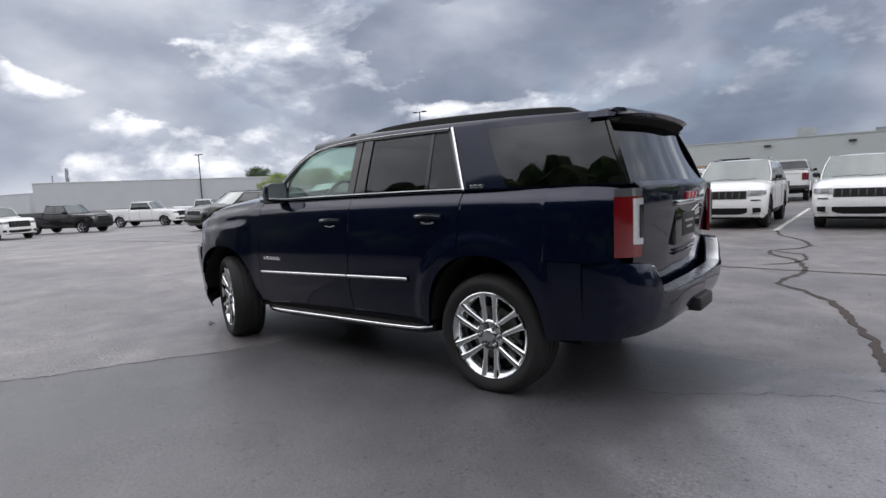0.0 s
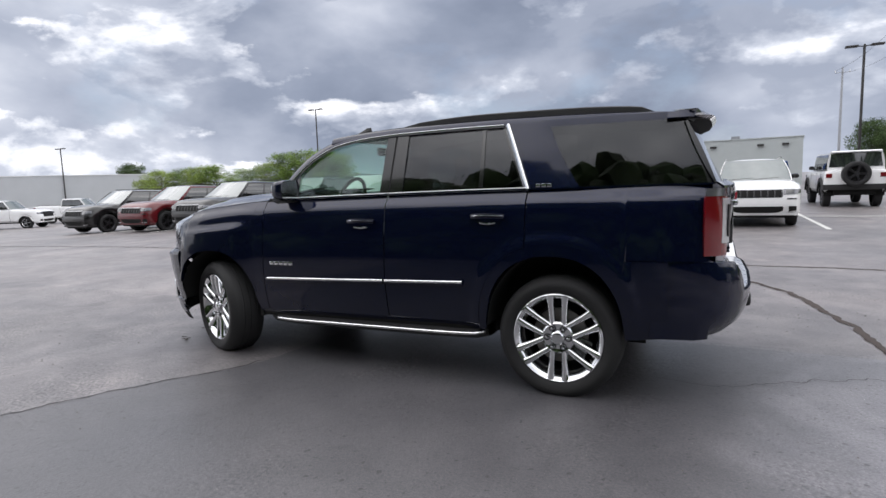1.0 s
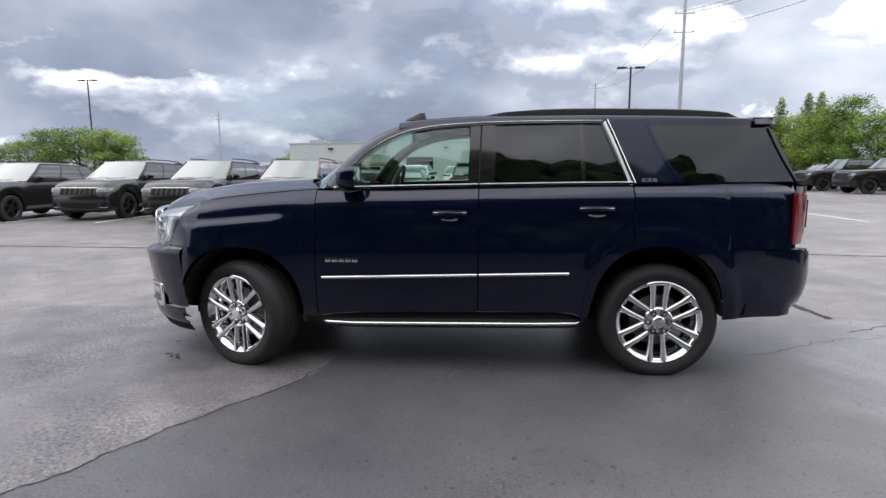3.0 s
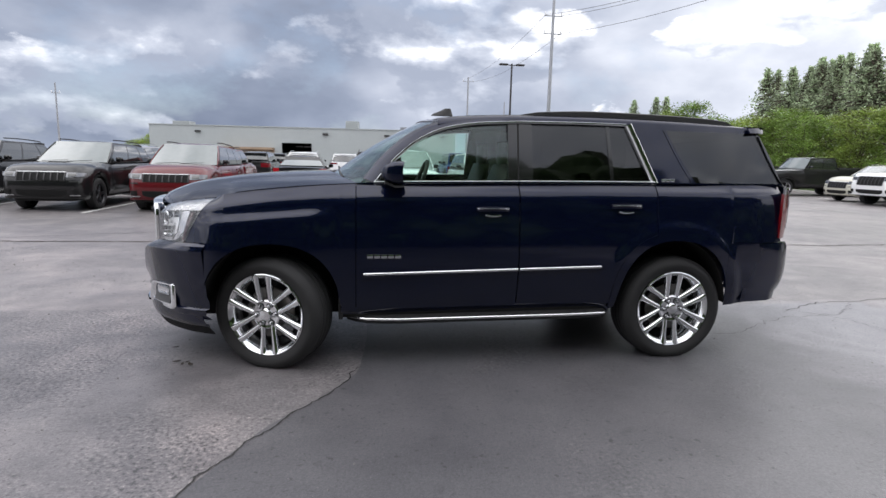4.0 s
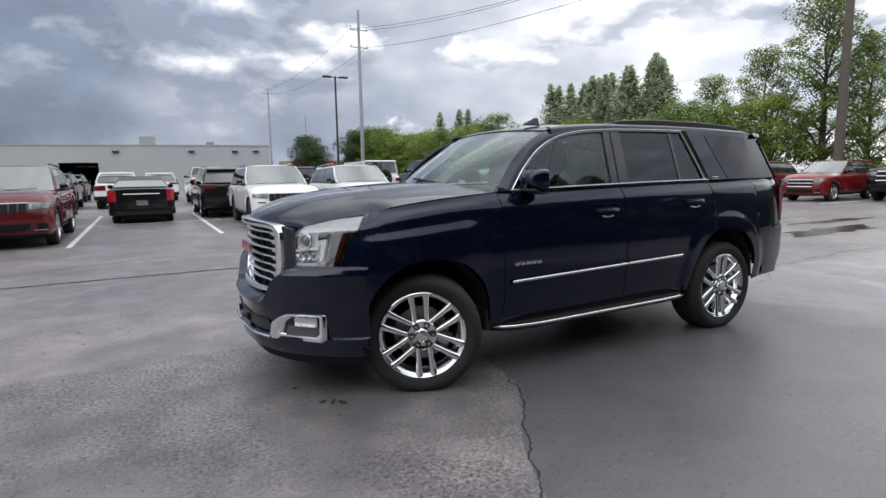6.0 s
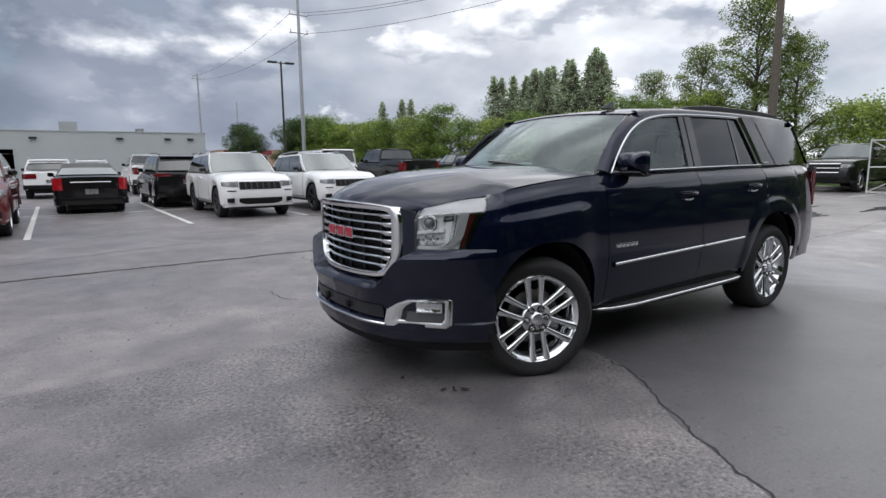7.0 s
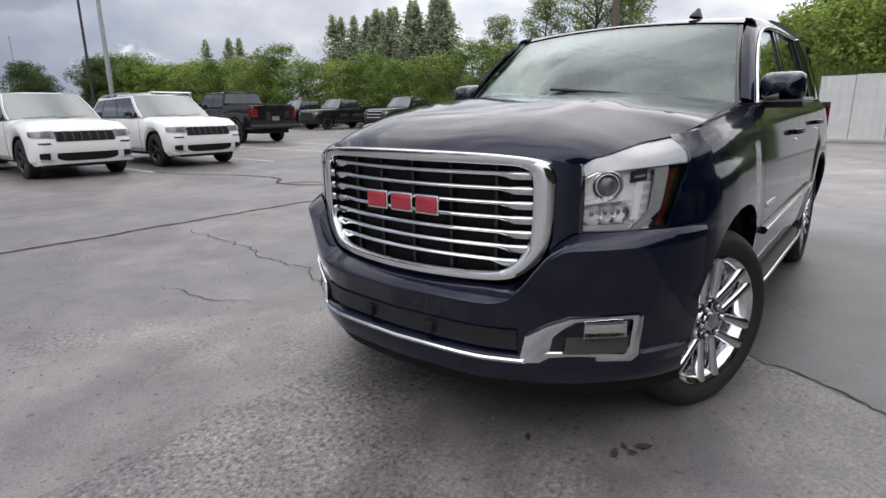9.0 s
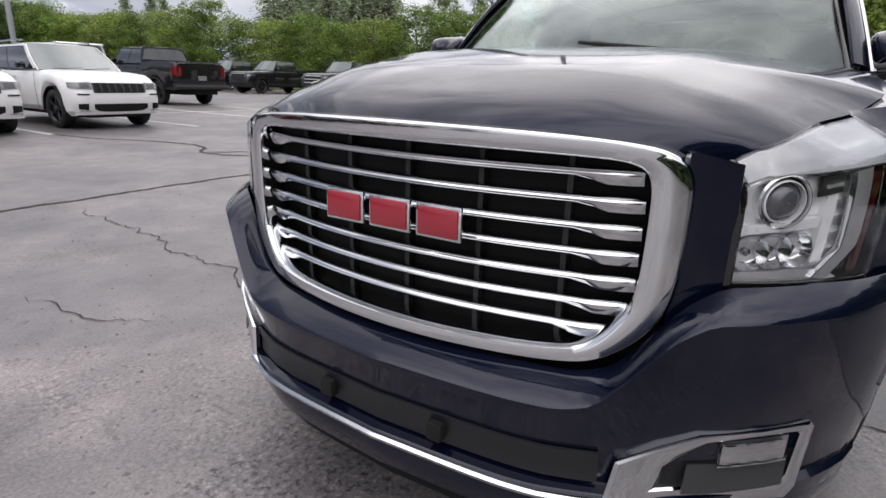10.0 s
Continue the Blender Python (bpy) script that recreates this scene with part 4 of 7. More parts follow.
def build_rear(car):
    back = curve([0, 0.3, 0.5, 0.7, 0.82, 0.9, 0.955], [2.478, 2.470, 2.452, 2.424, 2.400, 2.352, 2.25])
    side = curve([0.78, 0.87, 0.92, 0.955], [2.43, 2.385, 2.33, 2.25])
    # tailgate
    rows = []
    for y in span(-0.80, 0.80, 33):
        x = back(abs(y))
        rows.append([(x - 0.035, y, 1.325), (x - 0.002, y, 1.302), (x + 0.006, y, 1.270), (x - 0.014, y, 1.08), (x - 0.034, y, 0.90), (x - 0.045, y, 0.80), (x - 0.055, y, 0.68)])
    gate = part("tailgate", sheet(rows, 0.012), NAVY, car)
    rows = [[(2.358 - 0.165 * t - 0.012 * math.sin(math.pi * t) + 0.055 * (1 - v * v), v * (0.838 - 0.098 * t), 1.316 + 0.362 * t) for v in span(-1, 1, 21)] for t in span(0, 1, 8)]
    part("rear_window", sheet(rows, 0.005), PRIVACY, gate, "dark rear window")
    # roof spoiler
    rows = []
    for v in span(-1, 1, 25):
        y = 0.725 * v
        tip = 2.355 - 0.04 * v * v - 0.11 * abs(v) ** 7
        rows.append([(2.12, y, roof_z(2.12) + 0.026 * (1 - abs(v) ** 2.4) + 0.002), (2.26, y, 1.768 - 0.022 * v * v), (tip - 0.02, y * 1.0, 1.750 - 0.025 * v * v), (tip, y, 1.734 - 0.025 * v * v), (tip - 0.03, y, 1.712 - 0.02 * v * v)])
    part("spoiler", sheet(rows, closed=False), NAVY, car)
    rows = [[(x, 0.722 * v, z) for x, z in ((2.328 - 0.04 * v * v - 0.11 * abs(v) ** 7, 1.714 - 0.02 * v * v), (2.22, 1.680), (2.12, 1.655))] for v in span(-1, 1, 21)]
    part("spoiler_underside", sheet(rows, 0.01), UNDER_PLASTIC, car)
    for s in (-1, 1):
        rows = [[(2.10, s * 0.735, 1.735), (2.10, s * 0.765, 1.70)], [(2.20, s * 0.725, 1.742), (2.20, s * 0.748, 1.70)], [(2.25, s * 0.705, 1.728), (2.24, s * 0.722, 1.700)]]
        part("spoiler_end", sheet(rows, 0.012), NAVY, car)
        # tail lamp: red outside, clear inside
        lamp_rows = [[(side(y) + 0.012 + 0.012 * math.sin(math.pi * (y - 0.82) / 0.115) * math.sin(math.pi * (z - 0.915) / 0.333), s * y, z) for z in span(0.915, 1.248, 9)] for y in span(0.820, 0.935, 12)]
        lamp = part("tail_lamp", sheet(lamp_rows, 0.02), RED_LENS, car, "tall red tail lamp with clear insert")
        rows = [[(side(y) + 0.024, s * y, z) for z in span(0.985, 1.235, 6)] for y in span(0.824, 0.882, 7)]
        part("clear_insert", sheet(rows, 0.012), WHITE_LENS, lamp, "clear reversing lamp insert")
        rows = [[(side(y) + 0.032, s * y, z) for z in span(1.02, 1.20, 6)] for y in span(0.832, 0.850, 4)]
        part("insert_core", sheet(rows, 0.008), GLOSS_BLACK, lamp)
        rows = [[(side(y) + 0.016, s * y, z) for z in span(1.246, 1.290, 3)] for y in span(0.820, 0.935, 10)]
        part("lamp_cap", sheet(rows, 0.012), LAMP_SMOKED, lamp, "pale upper edge of the lamp")
    # licence recess, chrome strip, emblem blocks, plain plate
    bm = bmesh.new()
    box(bm, (2.430, -0.30, 0.92), (2.466, 0.30, 1.16), 0.01)
    part("plate_recess", bm, GLOSS_BLACK, gate)
    bm = bmesh.new()
    box(bm, (2.455, -0.33, 1.165), (2.490, 0.33, 1.200), 0.012)
    part("gate_trim", bm, CHROME, gate, "chrome strip above the plate recess")
    bm = bmesh.new()
    box(bm, (2.460, -0.155, 0.965), (2.470, 0.155, 1.115), 0.003)
    part("blank_plate", bm, BLACK_PLASTIC, gate, "dark dealer plate with plain bars")
    for z, w in ((1.06, 0.10), (1.02, 0.07)):
        bm = bmesh.new()
        box(bm, (2.466, -w, z - 0.008), (2.473, w, z + 0.008))
        part("plate_bar", bm, SATIN, gate)
    for k in range(3):
        bm = bmesh.new()
        y0 = -0.125 + k * 0.084
        box(bm, (2.465, y0, 1.198), (2.490, y0 + 0.074, 1.246), 0.005)
        part("gate_emblem", bm, BADGE_RED, gate, "red emblem block")
    bm = bmesh.new()
    box(bm, (2.390, -0.74, 0.742), (2.412, -0.60, 0.764), 0.003)
    part("gate_name_bar", bm, CHROME, gate, "small chrome lettering bar")
    for z in (0.862, 0.885):
        bm = bmesh.new()
        box(bm, (2.42, -0.26, z - 0.006), (2.452, 0.26, z + 0.006), 0.003)
        part("gate_crease", bm, NAVY, gate)
    # rear bumper with step pad
    rb = curve([0, 0.5, 0.75, 0.85, 0.905, 0.938, 0.952], [2.575, 2.560, 2.515, 2.455, 2.385, 2.27, 2.08])
    low = curve([0, 0.6, 0.85, 0.95, 1.0], [0.46, 0.46, 0.450, 0.420, 0.415])
    rows = []
    for y in span(-0.952, 0.952, 81):
        b = abs(y)
        x = rb(b)
        zt = float(np.interp(b, [0, 0.70, 0.80, 1.0], [0.70, 0.70, 0.875, 0.885]))
        inn = 0.11 if b < 0.86 else max(0.11 - (b - 0.86) * 0.8, 0.012)
        rows.append([(x - inn, y * (0.985 if b > 0.86 else 1), zt + 0.004), (x - 0.02, y, zt), (x, y, zt - 0.03), (x + 0.004, y, 0.70), (x - 0.002, y, 0.63), (x - 0.016, y, 0.57), (x - 0.042, y, 0.515), (x - 0.10 if b < 0.90 else x - 0.05, y * 0.995, low(b) + 0.005)])
    # forward end down to the wheel arch
    part("rear_bumper", sheet(rows), NAVY, car, sharp=50)
    for s in (-1, 1):
        rows = []
        for x in span(ARCH_R[0] + ARCH_R[1] * 0.93, 2.13, 16):
            zl = max(arch_z(x, ARCH_R), 0.402 + 0.10 * max(0, x - 1.9))
            rows.append([(x, s * (side_y(x, z) + 0.001), z) for z in span(zl, 0.880, 10)])
        part("bumper_side", sheet(rows, 0.008), NAVY, car)
    pad_z = lambda b: float(np.interp(b, [0, 0.70, 0.80, 1.0], [0.707, 0.707, 0.882, 0.892]))
    rows = [[(rb(abs(y)) - d, y, pad_z(abs(y)) + (0.002 if d > 0.03 else -0.004)) for d in (0.014, 0.045, 0.10)] for y in span(-0.79, 0.79, 61)]
    part("step_pad", sheet(rows, 0.006), SATIN, car, "ribbed grey bumper step pad")
    bm = bmesh.new()
    box(bm, (2.42, -0.16, 0.485), (2.588, 0.16, 0.575), 0.02)
    part("hitch_cover", bm, BLACK_PLASTIC, car)


def build_seat(car, x, y, w=0.25):
    rows = []
    for z, d, ww in ((0.85, 0.0, w), (1.05, 0.06, w), (1.25, 0.12, w * 0.95), (1.38, 0.16, w * 0.75), (1.42, 0.17, w * 0.5)):
        rows.append([(x + d + 0.065 * math.cos(t), y + math.copysign(abs(math.sin(t)) ** 0.6, math.sin(t)) * ww, z) for t in span(0, 2 * math.pi * 15 / 16, 16)])
    bm = sheet(rows, closed=True)
    bm.faces.new(list(bm.verts)[-16:])
    seat = part("seat", bm, LEATHER, car, "dark leather seat")
    rows = []
    for z, r in ((1.42, 0.08), (1.46, 0.115), (1.54, 0.12), (1.59, 0.09)):
        rows.append([(x + 0.17 + 0.045 * math.cos(t), y + r * math.sin(t), z) for t in span(0, 2 * math.pi * 11 / 12, 12)])
    bm = sheet(rows, closed=True)
    bm.faces.new(list(bm.verts)[-12:])
    part("headrest", bm, LEATHER, seat)


def build_cabin(car):
    rows = [[(x, y, z) for y in span(-0.80, 0.80, 9)] for x, z in ((-1.0, 1.22), (-0.85, 1.255), (-0.62, 1.24), (-0.50, 1.17), (-0.46, 1.0))]
    part("dashboard", sheet(rows, 0.02), INTERIOR, car)
    for y in (-0.40, 0.40):
        build_seat(car, 0.10, y)
    for y in (-0.42, 0.0, 0.42):
        build_seat(car, 1.05, y, 0.22)
    ring = [(-0.40 + 0.185 * math.sin(t) * 0.38, -0.40 + 0.185 * math.cos(t), 1.24 + 0.185 * math.sin(t)) for t in span(0, 2 * math.pi * 31 / 32, 32)]
    wheel = part("steering_wheel", sweep(ring, pipe(0.016), closed=True, up=Vector((1, 0, -0.4))), INTERIOR, car, "black steering wheel")
    bm = bmesh.new()
    box(bm, (-0.43, -0.47, 1.19), (-0.37, -0.33, 1.28), 0.02)
    part("wheel_hub", bm, INTERIOR, wheel)
    bm = bmesh.new()
    box(bm, (-0.30, -0.13, 1.62), (-0.27, 0.13, 1.69), 0.012)
    part("rear_view_mirror", bm, GLOSS_BLACK, car)


def build_big_wheel(car, turn):
    """Polished wheel with six pairs of spokes; axis along y, outer face towards -y."""
    w = part("wheel", lathe([(0.196, 0.18), (0.222, 0.09), (0.246, 0.035), (0.258, 0.012), (0.268, 0.004), (0.278, -0.003), (0.284, 0.000), (0.286, 0.006), (0.282, 0.018), (0.262, 0.07), (0.210, 0.18)], 64), CHROME, car, "chrome wheel with six pairs of spokes")
    R = TYRE_R
    bm = lathe([(0.280, 0.014), (0.290, 0.002), (0.305, -0.006), (0.330, -0.014), (0.350, -0.013), (R - 0.030, -0.002), (R - 0.012, 0.016), (R - 0.002, 0.036), (R, 0.075), (R - 0.006, 0.078), (R - 0.006, 0.086), (R, 0.089),
                (R, 0.125), (R - 0.006, 0.128), (R - 0.006, 0.138), (R, 0.141), (R, 0.178), (R - 0.006, 0.181), (R - 0.006, 0.189), (R, 0.192), (R - 0.001, 0.225), (R - 0.02, 0.255), (0.33, 0.27), (0.27, 0.25)], 72)
    # the tyre is pressed flat where it carries the car, and bulges there
    spin = Matrix.Rotation(turn, 4, "Y")
    back = spin.inverted()
    for v in bm.verts:
        p = spin @ v.co
        k = max(0.0, (-p.z - 0.30) / 0.08)
        p.y += (0.006 if p.y > 0.13 else -0.006) * min(1.0, k)
        p.z = max(p.z, -HUB_Z)
        v.co = back @ p
    part("tyre", bm, RUBBER, w, "low-profile road tyre")
    for pair in range(6):
        for side in (-1, 1):
            rows = []
            for r, half, y, hgt in ((0.060, 0.0175, 0.024, 0.036), (0.11, 0.0180, 0.018, 0.038), (0.16, 0.0190, 0.012, 0.038), (0.21, 0.0205, 0.007, 0.036), (0.245, 0.0235, 0.003, 0.030), (0.270, 0.030, 0.000, 0.018)):
                c = side * (0.031 + 0.062 * r)
                arc = [(y + hgt, -1.0), (y + 0.010, -0.98), (y + 0.003, -0.80), (y - 0.004, -0.35), (y - 0.0055, 0.0), (y - 0.004, 0.35), (y + 0.003, 0.80), (y + 0.010, 0.98), (y + hgt, 1.0)]
                rows.append([(r, yy, c + half * q) for yy, q in arc])
            bm = sheet(rows, closed=True)
            bm.transform(Matrix.Rotation(math.pi / 3 * pair, 4, "Y"))
            part("spoke", bm, CHROME, w, sharp=50)
        # the foot that joins a pair of spokes at the rim
        rows = [[(r, y, q) for q in span(-0.030, 0.030, 5)] for r, y in ((0.250, 0.022), (0.256, 0.008), (0.266, 0.002), (0.275, 0.004))]
        bm = sheet(rows)
        bm.transform(Matrix.Rotation(math.pi / 3 * pair, 4, "Y"))
        part("spoke_foot", bm, CHROME, w)
    part("hub_cap", lathe([(0.104, 0.046), (0.101, 0.022), (0.092, 0.015), (0.080, 0.018), (0.054, 0.022), (0.046, 0.020), (0.043, 0.004), (0.036, -0.002), (0.018, -0.005), (0.001, -0.0055)], 36), CHROME, w, sharp=25)
    for k in range(6):
        a = math.pi / 3 * (k + 0.5)
        m = Matrix.Translation((0.068 * math.cos(a), 0.0, 0.068 * math.sin(a)))
        part("lug_pocket", lathe([(0.0195, 0.008), (0.017, 0.012), (0.014, 0.0165)], 16, m=m), RIM_DARK, w)
        part("lug_nut", lathe([(0.0125, 0.024), (0.0125, 0.002), (0.008, -0.005), (0.001, -0.006)], 6, m=m), CHROME, w)
    part("brake_disc", lathe([(0.07, 0.085), (0.175, 0.085), (0.177, 0.10), (0.07, 0.10)], 32), DISC, w)
    part("wheel_barrel", lathe([(0.200, 0.175), (0.196, 0.22), (0.10, 0.22), (0.02, 0.21)], 32), RIM_DARK, w)
    bm = bmesh.new()
    box(bm, (0.09, 0.07, -0.07), (0.20, 0.12, 0.07), 0.012)
    part("brake_caliper", bm, RIM_GREY, w)
    return w


suv = build_suv()


# ---- parked vehicles: local front towards +x, middle of the wheelbase at the origin ----
TAIL_RED = mat("bright_red_tail_lens", (0.42, 0.012, 0.020), 0.15, coat=1.0, vary=0.15, scale=20)
SLAT_BLACK = mat("satin_black_slats", (0.03, 0.03, 0.032), 0.3, vary=0.1)


def small_wheel(parent, x, y, r, rim, style=5):
    s = -1 if y < 0 else 1
    w = part("wheel", lathe([(r * 0.60, 0.16), (r * 0.60, 0.03), (r * 0.66, 0.0), (r * 0.68, 0.012), (r * 0.64, 0.03), (r * 0.62, 0.16)], 28), rim, parent)
    part("tyre", lathe([(r * 0.66, 0.012), (r * 0.74, -0.006), (r * 0.92, 0.0), (r * 0.985, 0.02), (r, 0.05), (r, 0.19), (r * 0.97, 0.22), (r * 0.7, 0.235)], 32), RUBBER, w)
    bm = lathe([(r * 0.20, 0.03), (r * 0.18, 0.008), (0.001, 0.004)], 14)
    for k in range(style):
        rows = []
        for q, half, y0 in ((0.14, 0.10, 0.02), (0.40, 0.085, 0.014), (0.64, 0.11, 0.012)):
            rows.append([(r * q, y0 + 0.03, -half * r), (r * q, y0, -half * r * 0.7), (r * q, y0, half * r * 0.7), (r * q, y0 + 0.03, half * r)])
        b2 = sheet(rows)
        b2.transform(Matrix.Rotation(2 * math.pi * k / style, 4, "Y"))
        me = bpy.data.meshes.new("tmp")
        b2.to_mesh(me)
        b2.free()
        bm.from_mesh(me)
        bpy.data.meshes.remove(me)
    part("rim_spokes", bm, rim, w)
    part("wheel_well", lathe([(r * 0.62, 0.06), (r * 0.62, 0.12), (0.001, 0.12)], 20), DARK_VOID, w)
    w.matrix_local = Matrix.Translation((x, y, r - 0.004)) @ (Matrix.Rotation(math.pi, 4, "Z") if s > 0 else Matrix())
    return w


SUV = dict(wb=2.92, of=0.90, orr=1.00, hw=0.97, r=0.395, sill=0.34, low_f=0.27, low_r=0.36, nose=1.01, hood=1.135, belt=1.14, roof=1.74, cowl=0.98, top_f=0.16, top_r=-1.92, glass_r=-2.32,
           splits=((0.02, 0.40), (0.43, 0.73), (0.76, 0.97)), rails=True, bed=None, lamp=(0.81, 0.95), grille=(0.745, 0.935), tail=(0.86, 1.08), gw=0.54)
LONG_SUV = dict(SUV, wb=3.04, of=0.92, orr=1.10, nose=1.01, hood=1.13, roof=1.74, lamp=(0.82, 0.94), grille=(0.74, 0.94))
CROSS = dict(SUV, wb=2.80, of=0.92, orr=0.95, hw=0.93, nose=0.96, roof=1.69, top_r=-1.80, glass_r=-2.15, r=0.36, grille=(0.62, 0.90), lamp=(0.80, 0.95))
PICKUP = dict(SUV, wb=3.67, of=0.98, orr=1.22, hw=1.01, r=0.41, sill=0.46, low_f=0.36, low_r=0.50, nose=1.16, hood=1.27, belt=1.33, roof=1.95, cowl=0.98, top_f=0.45, top_r=-0.92, glass_r=-1.02,
              splits=((0.02, 0.50), (0.54, 0.96)), rails=False, bed=1.42, lamp=(0.96, 1.10), grille=(0.78, 1.12), tail=(0.98, 1.30))
SEDAN = dict(SUV, wb=2.84, of=0.92, orr=1.10, hw=0.92, r=0.35, sill=0.24, low_f=0.20, low_r=0.22, nose=0.80, hood=0.97, belt=1.02, roof=1.47, cowl=0.95, top_f=0.25, top_r=-1.10, glass_r=-1.80,
             splits=((0.04, 0.44), (0.47, 0.82)), rails=False, bed=1.08, lamp=(0.66, 0.78), grille=(0.46, 0.76), tail=(0.70, 1.04))
VAN = dict(SUV, wb=3.09, of=0.98, orr=1.10, hw=1.00, r=0.35, sill=0.28, low_f=0.22, low_r=0.30, nose=0.92, hood=1.05, belt=1.10, roof=1.76, cowl=1.15, top_f=0.35, top_r=-2.10, glass_r=-2.42, rails=True, tail=(1.02, 1.12), lamp=(0.76, 0.90))
BOXY = dict(SUV, wb=3.00, of=0.62, orr=0.72, hw=0.86, r=0.42, sill=0.50, low_f=0.50, low_r=0.52, nose=1.12, hood=1.18, belt=1.22, roof=1.86, cowl=0.80, top_f=0.58, top_r=-2.06, glass_r=-2.14,
            splits=((0.03, 0.36), (0.39, 0.66), (0.69, 0.97)), rails=False, tail=(0.98, 1.12), lamp=(0.95, 1.10), grille=(0.86, 1.12), boxy=True)


def vehicle(name, label, category, body, m, spec, rim=None, group="cars parked in rows", grille_mat=None, chrome_grille=False, scoop=False):
    P = spec
    rim = rim or RIM_GREY
    car = thing(name, label, category, m, group)
    xf, xr = P["wb"] / 2, -P["wb"] / 2
    x1, x0 = xf + P["of"], xr - P["orr"]
    boxy = P.get("boxy", False)
    hwid, ra = P["hw"], P["r"] * 1.17
    zt_f = curve([P["cowl"], (P["cowl"] + x1) / 2, x1 - 0.16, x1 - 0.03, x1], [P["hood"] + 0.02, P["hood"], P["nose"] + 0.05, P["nose"], P["nose"] - 0.05])

    def width(x):
        k = 0.24 if boxy else 0.55
        d = min(1.0, max(0.0, (x1 - x) / k))
        e = min(1.0, max(0.0, (x - x0) / (0.12 if boxy else 0.30)))
        return hwid * ((0.75 if not boxy else 0.86) + (0.25 if not boxy else 0.14) * (1 - (1 - d) ** 2.4) ** 0.6) * (0.88 + 0.12 * math.sqrt(1 - (1 - e) ** 2))

    def ztop(x):
        if x > P["cowl"]:
            return zt_f(x)
        if P["bed"] and x < P["glass_r"]:
            return P["bed"] - 0.03 * max(0, (x0 + 0.2 - x) / 0.2) ** 2
        return P["belt"] + 0.02 * max(0, x - P["cowl"] + 0.5) - (0.03 * max(0, (x0 + 0.1 - x) / 0.1) ** 2)

    def zlow(x):
        z = P["sill"]
        if x > xf + ra:
            z = P["low_f"] + 0.05 * max(0, (x - x1 + 0.25) / 0.25)
        elif x < xr - ra:
            z = P["low_r"] + 0.06 * max(0, (x0 + 0.3 - x) / 0.3)
        for a in (xf, xr):
            t = 1 - ((x - a) / ra) ** 2
            if t > 0:
                z = max(z, P["r"] + ra * math.sqrt(t))
        return z

    def rake(x, z):
        """How far the front leans back at a height: full at mid bumper, drawn in above and below."""
        if boxy:
            return 0.0
        mid = P["low_f"] + 0.42 * (P["nose"] - P["low_f"])
        k = 0.15 * ((z - mid) / (P["nose"] - mid)) ** 2 if z > mid else 0.11 * ((mid - z) / (mid - P["low_f"])) ** 2
        return min(k, 0.2) * min(1.0, max(0.0, (x - x1 + 0.5) / 0.5)) ** 1.6

    xs = set(span(x0, x1, 40)) | {x1 - 0.01, x1 - 0.03, x1 - 0.07, x0 + 0.02, x0 + 0.06, P["cowl"], P["glass_r"], P["glass_r"] - 0.01}
    for a in (xf, xr):
        xs |= {a + ra * c for c in (-0.999, -0.97, -0.88, -0.7, -0.4, 0, 0.4, 0.7, 0.88, 0.97, 0.999)}
    rows = []
    for x in sorted(xs):
        w, zt, zl = width(x), ztop(x), zlow(x)
        h = zt - zl
        crown = 0.02 if x <= P["cowl"] else 0.035
        r = 0.0 if boxy or P["bed"] == 1.42 else min(1.0, max(0.0, (x - P["cowl"] + 0.15) / 0.4))
        half = [(0.90 * w, zl), (0.985 * w, zl + min(0.10, h * 0.25)), (w, zl + h * 0.42), (0.995 * w, zl + h * (0.70 - 0.06 * r)), (0.975 * w, zt - min(0.07 + 0.07 * r, h * 0.25)), ((0.945 - 0.025 * r) * w, zt - 0.012 - 0.048 * r), ((0.87 - 0.04 * r) * w, zt + crown * 0.3 - 0.012 * r), (0.5 * w, zt + crown * 0.9)]
        ring = [(y, z) for y, z in half] + [(0, zt + crown)] + [(-y, z) for y, z in reversed(half)]
        rows.append([(x - rake(x, z), y, z) for y, z in ring])
    bm = sheet(rows)
    vs = list(bm.verts)
    k = len(rows[0])
    for end in (vs[:k], vs[-k:]):
        for i in range(k // 2):
            a, b2, c2, d2 = end[i], end[i + 1], end[k - 2 - i], end[k - 1 - i]
            bm.faces.new((a, b2, c2, d2) if b2 is not c2 else (a, b2, d2))
    bmesh.ops.recalc_face_normals(bm, faces=bm.faces)
    part("body", bm, body, car, sharp=32)
    bm = bmesh.new()
    box(bm, (x0 + 0.12, -hwid * 0.66, P["sill"] - 0.10), (x1 - 0.12, hwid * 0.66, P["sill"] + 0.25), 0.02)
    box(bm, (xr + ra, -hwid * 0.9, P["sill"] - 0.04), (xf - ra, hwid * 0.9, P["sill"] + 0.12), 0.02)
    part("underbody", bm, DARK_VOID, car)
    for a in (xf, xr):
        for s in (-1, 1):
            rr = [[(a + (ra - 0.005) * math.cos(t), s * y, P["r"] + (ra - 0.005) * math.sin(t)) for t in span(-0.1, math.pi + 0.1, 15)] for y in (hwid * 0.62, hwid * 0.97)]
            part("wheel_liner", sheet(rr, 0.01), DARK_VOID, car)
            small_wheel(car, a, s * (hwid - 0.045), P["r"], rim)
            if boxy or P["bed"] == 1.42:
                path = [(a + (ra + 0.01) * math.cos(t), s * (width(a) + 0.015), P["r"] + (ra + 0.01) * math.sin(t)) for t in span(0.15, math.pi - 0.15, 13)]
                part("fender_flare", sweep(path, rounded(0.05 if not boxy else 0.16, 0.05), up=Vector((0, 1, 0))), BLACK_PLASTIC if boxy else body, car)

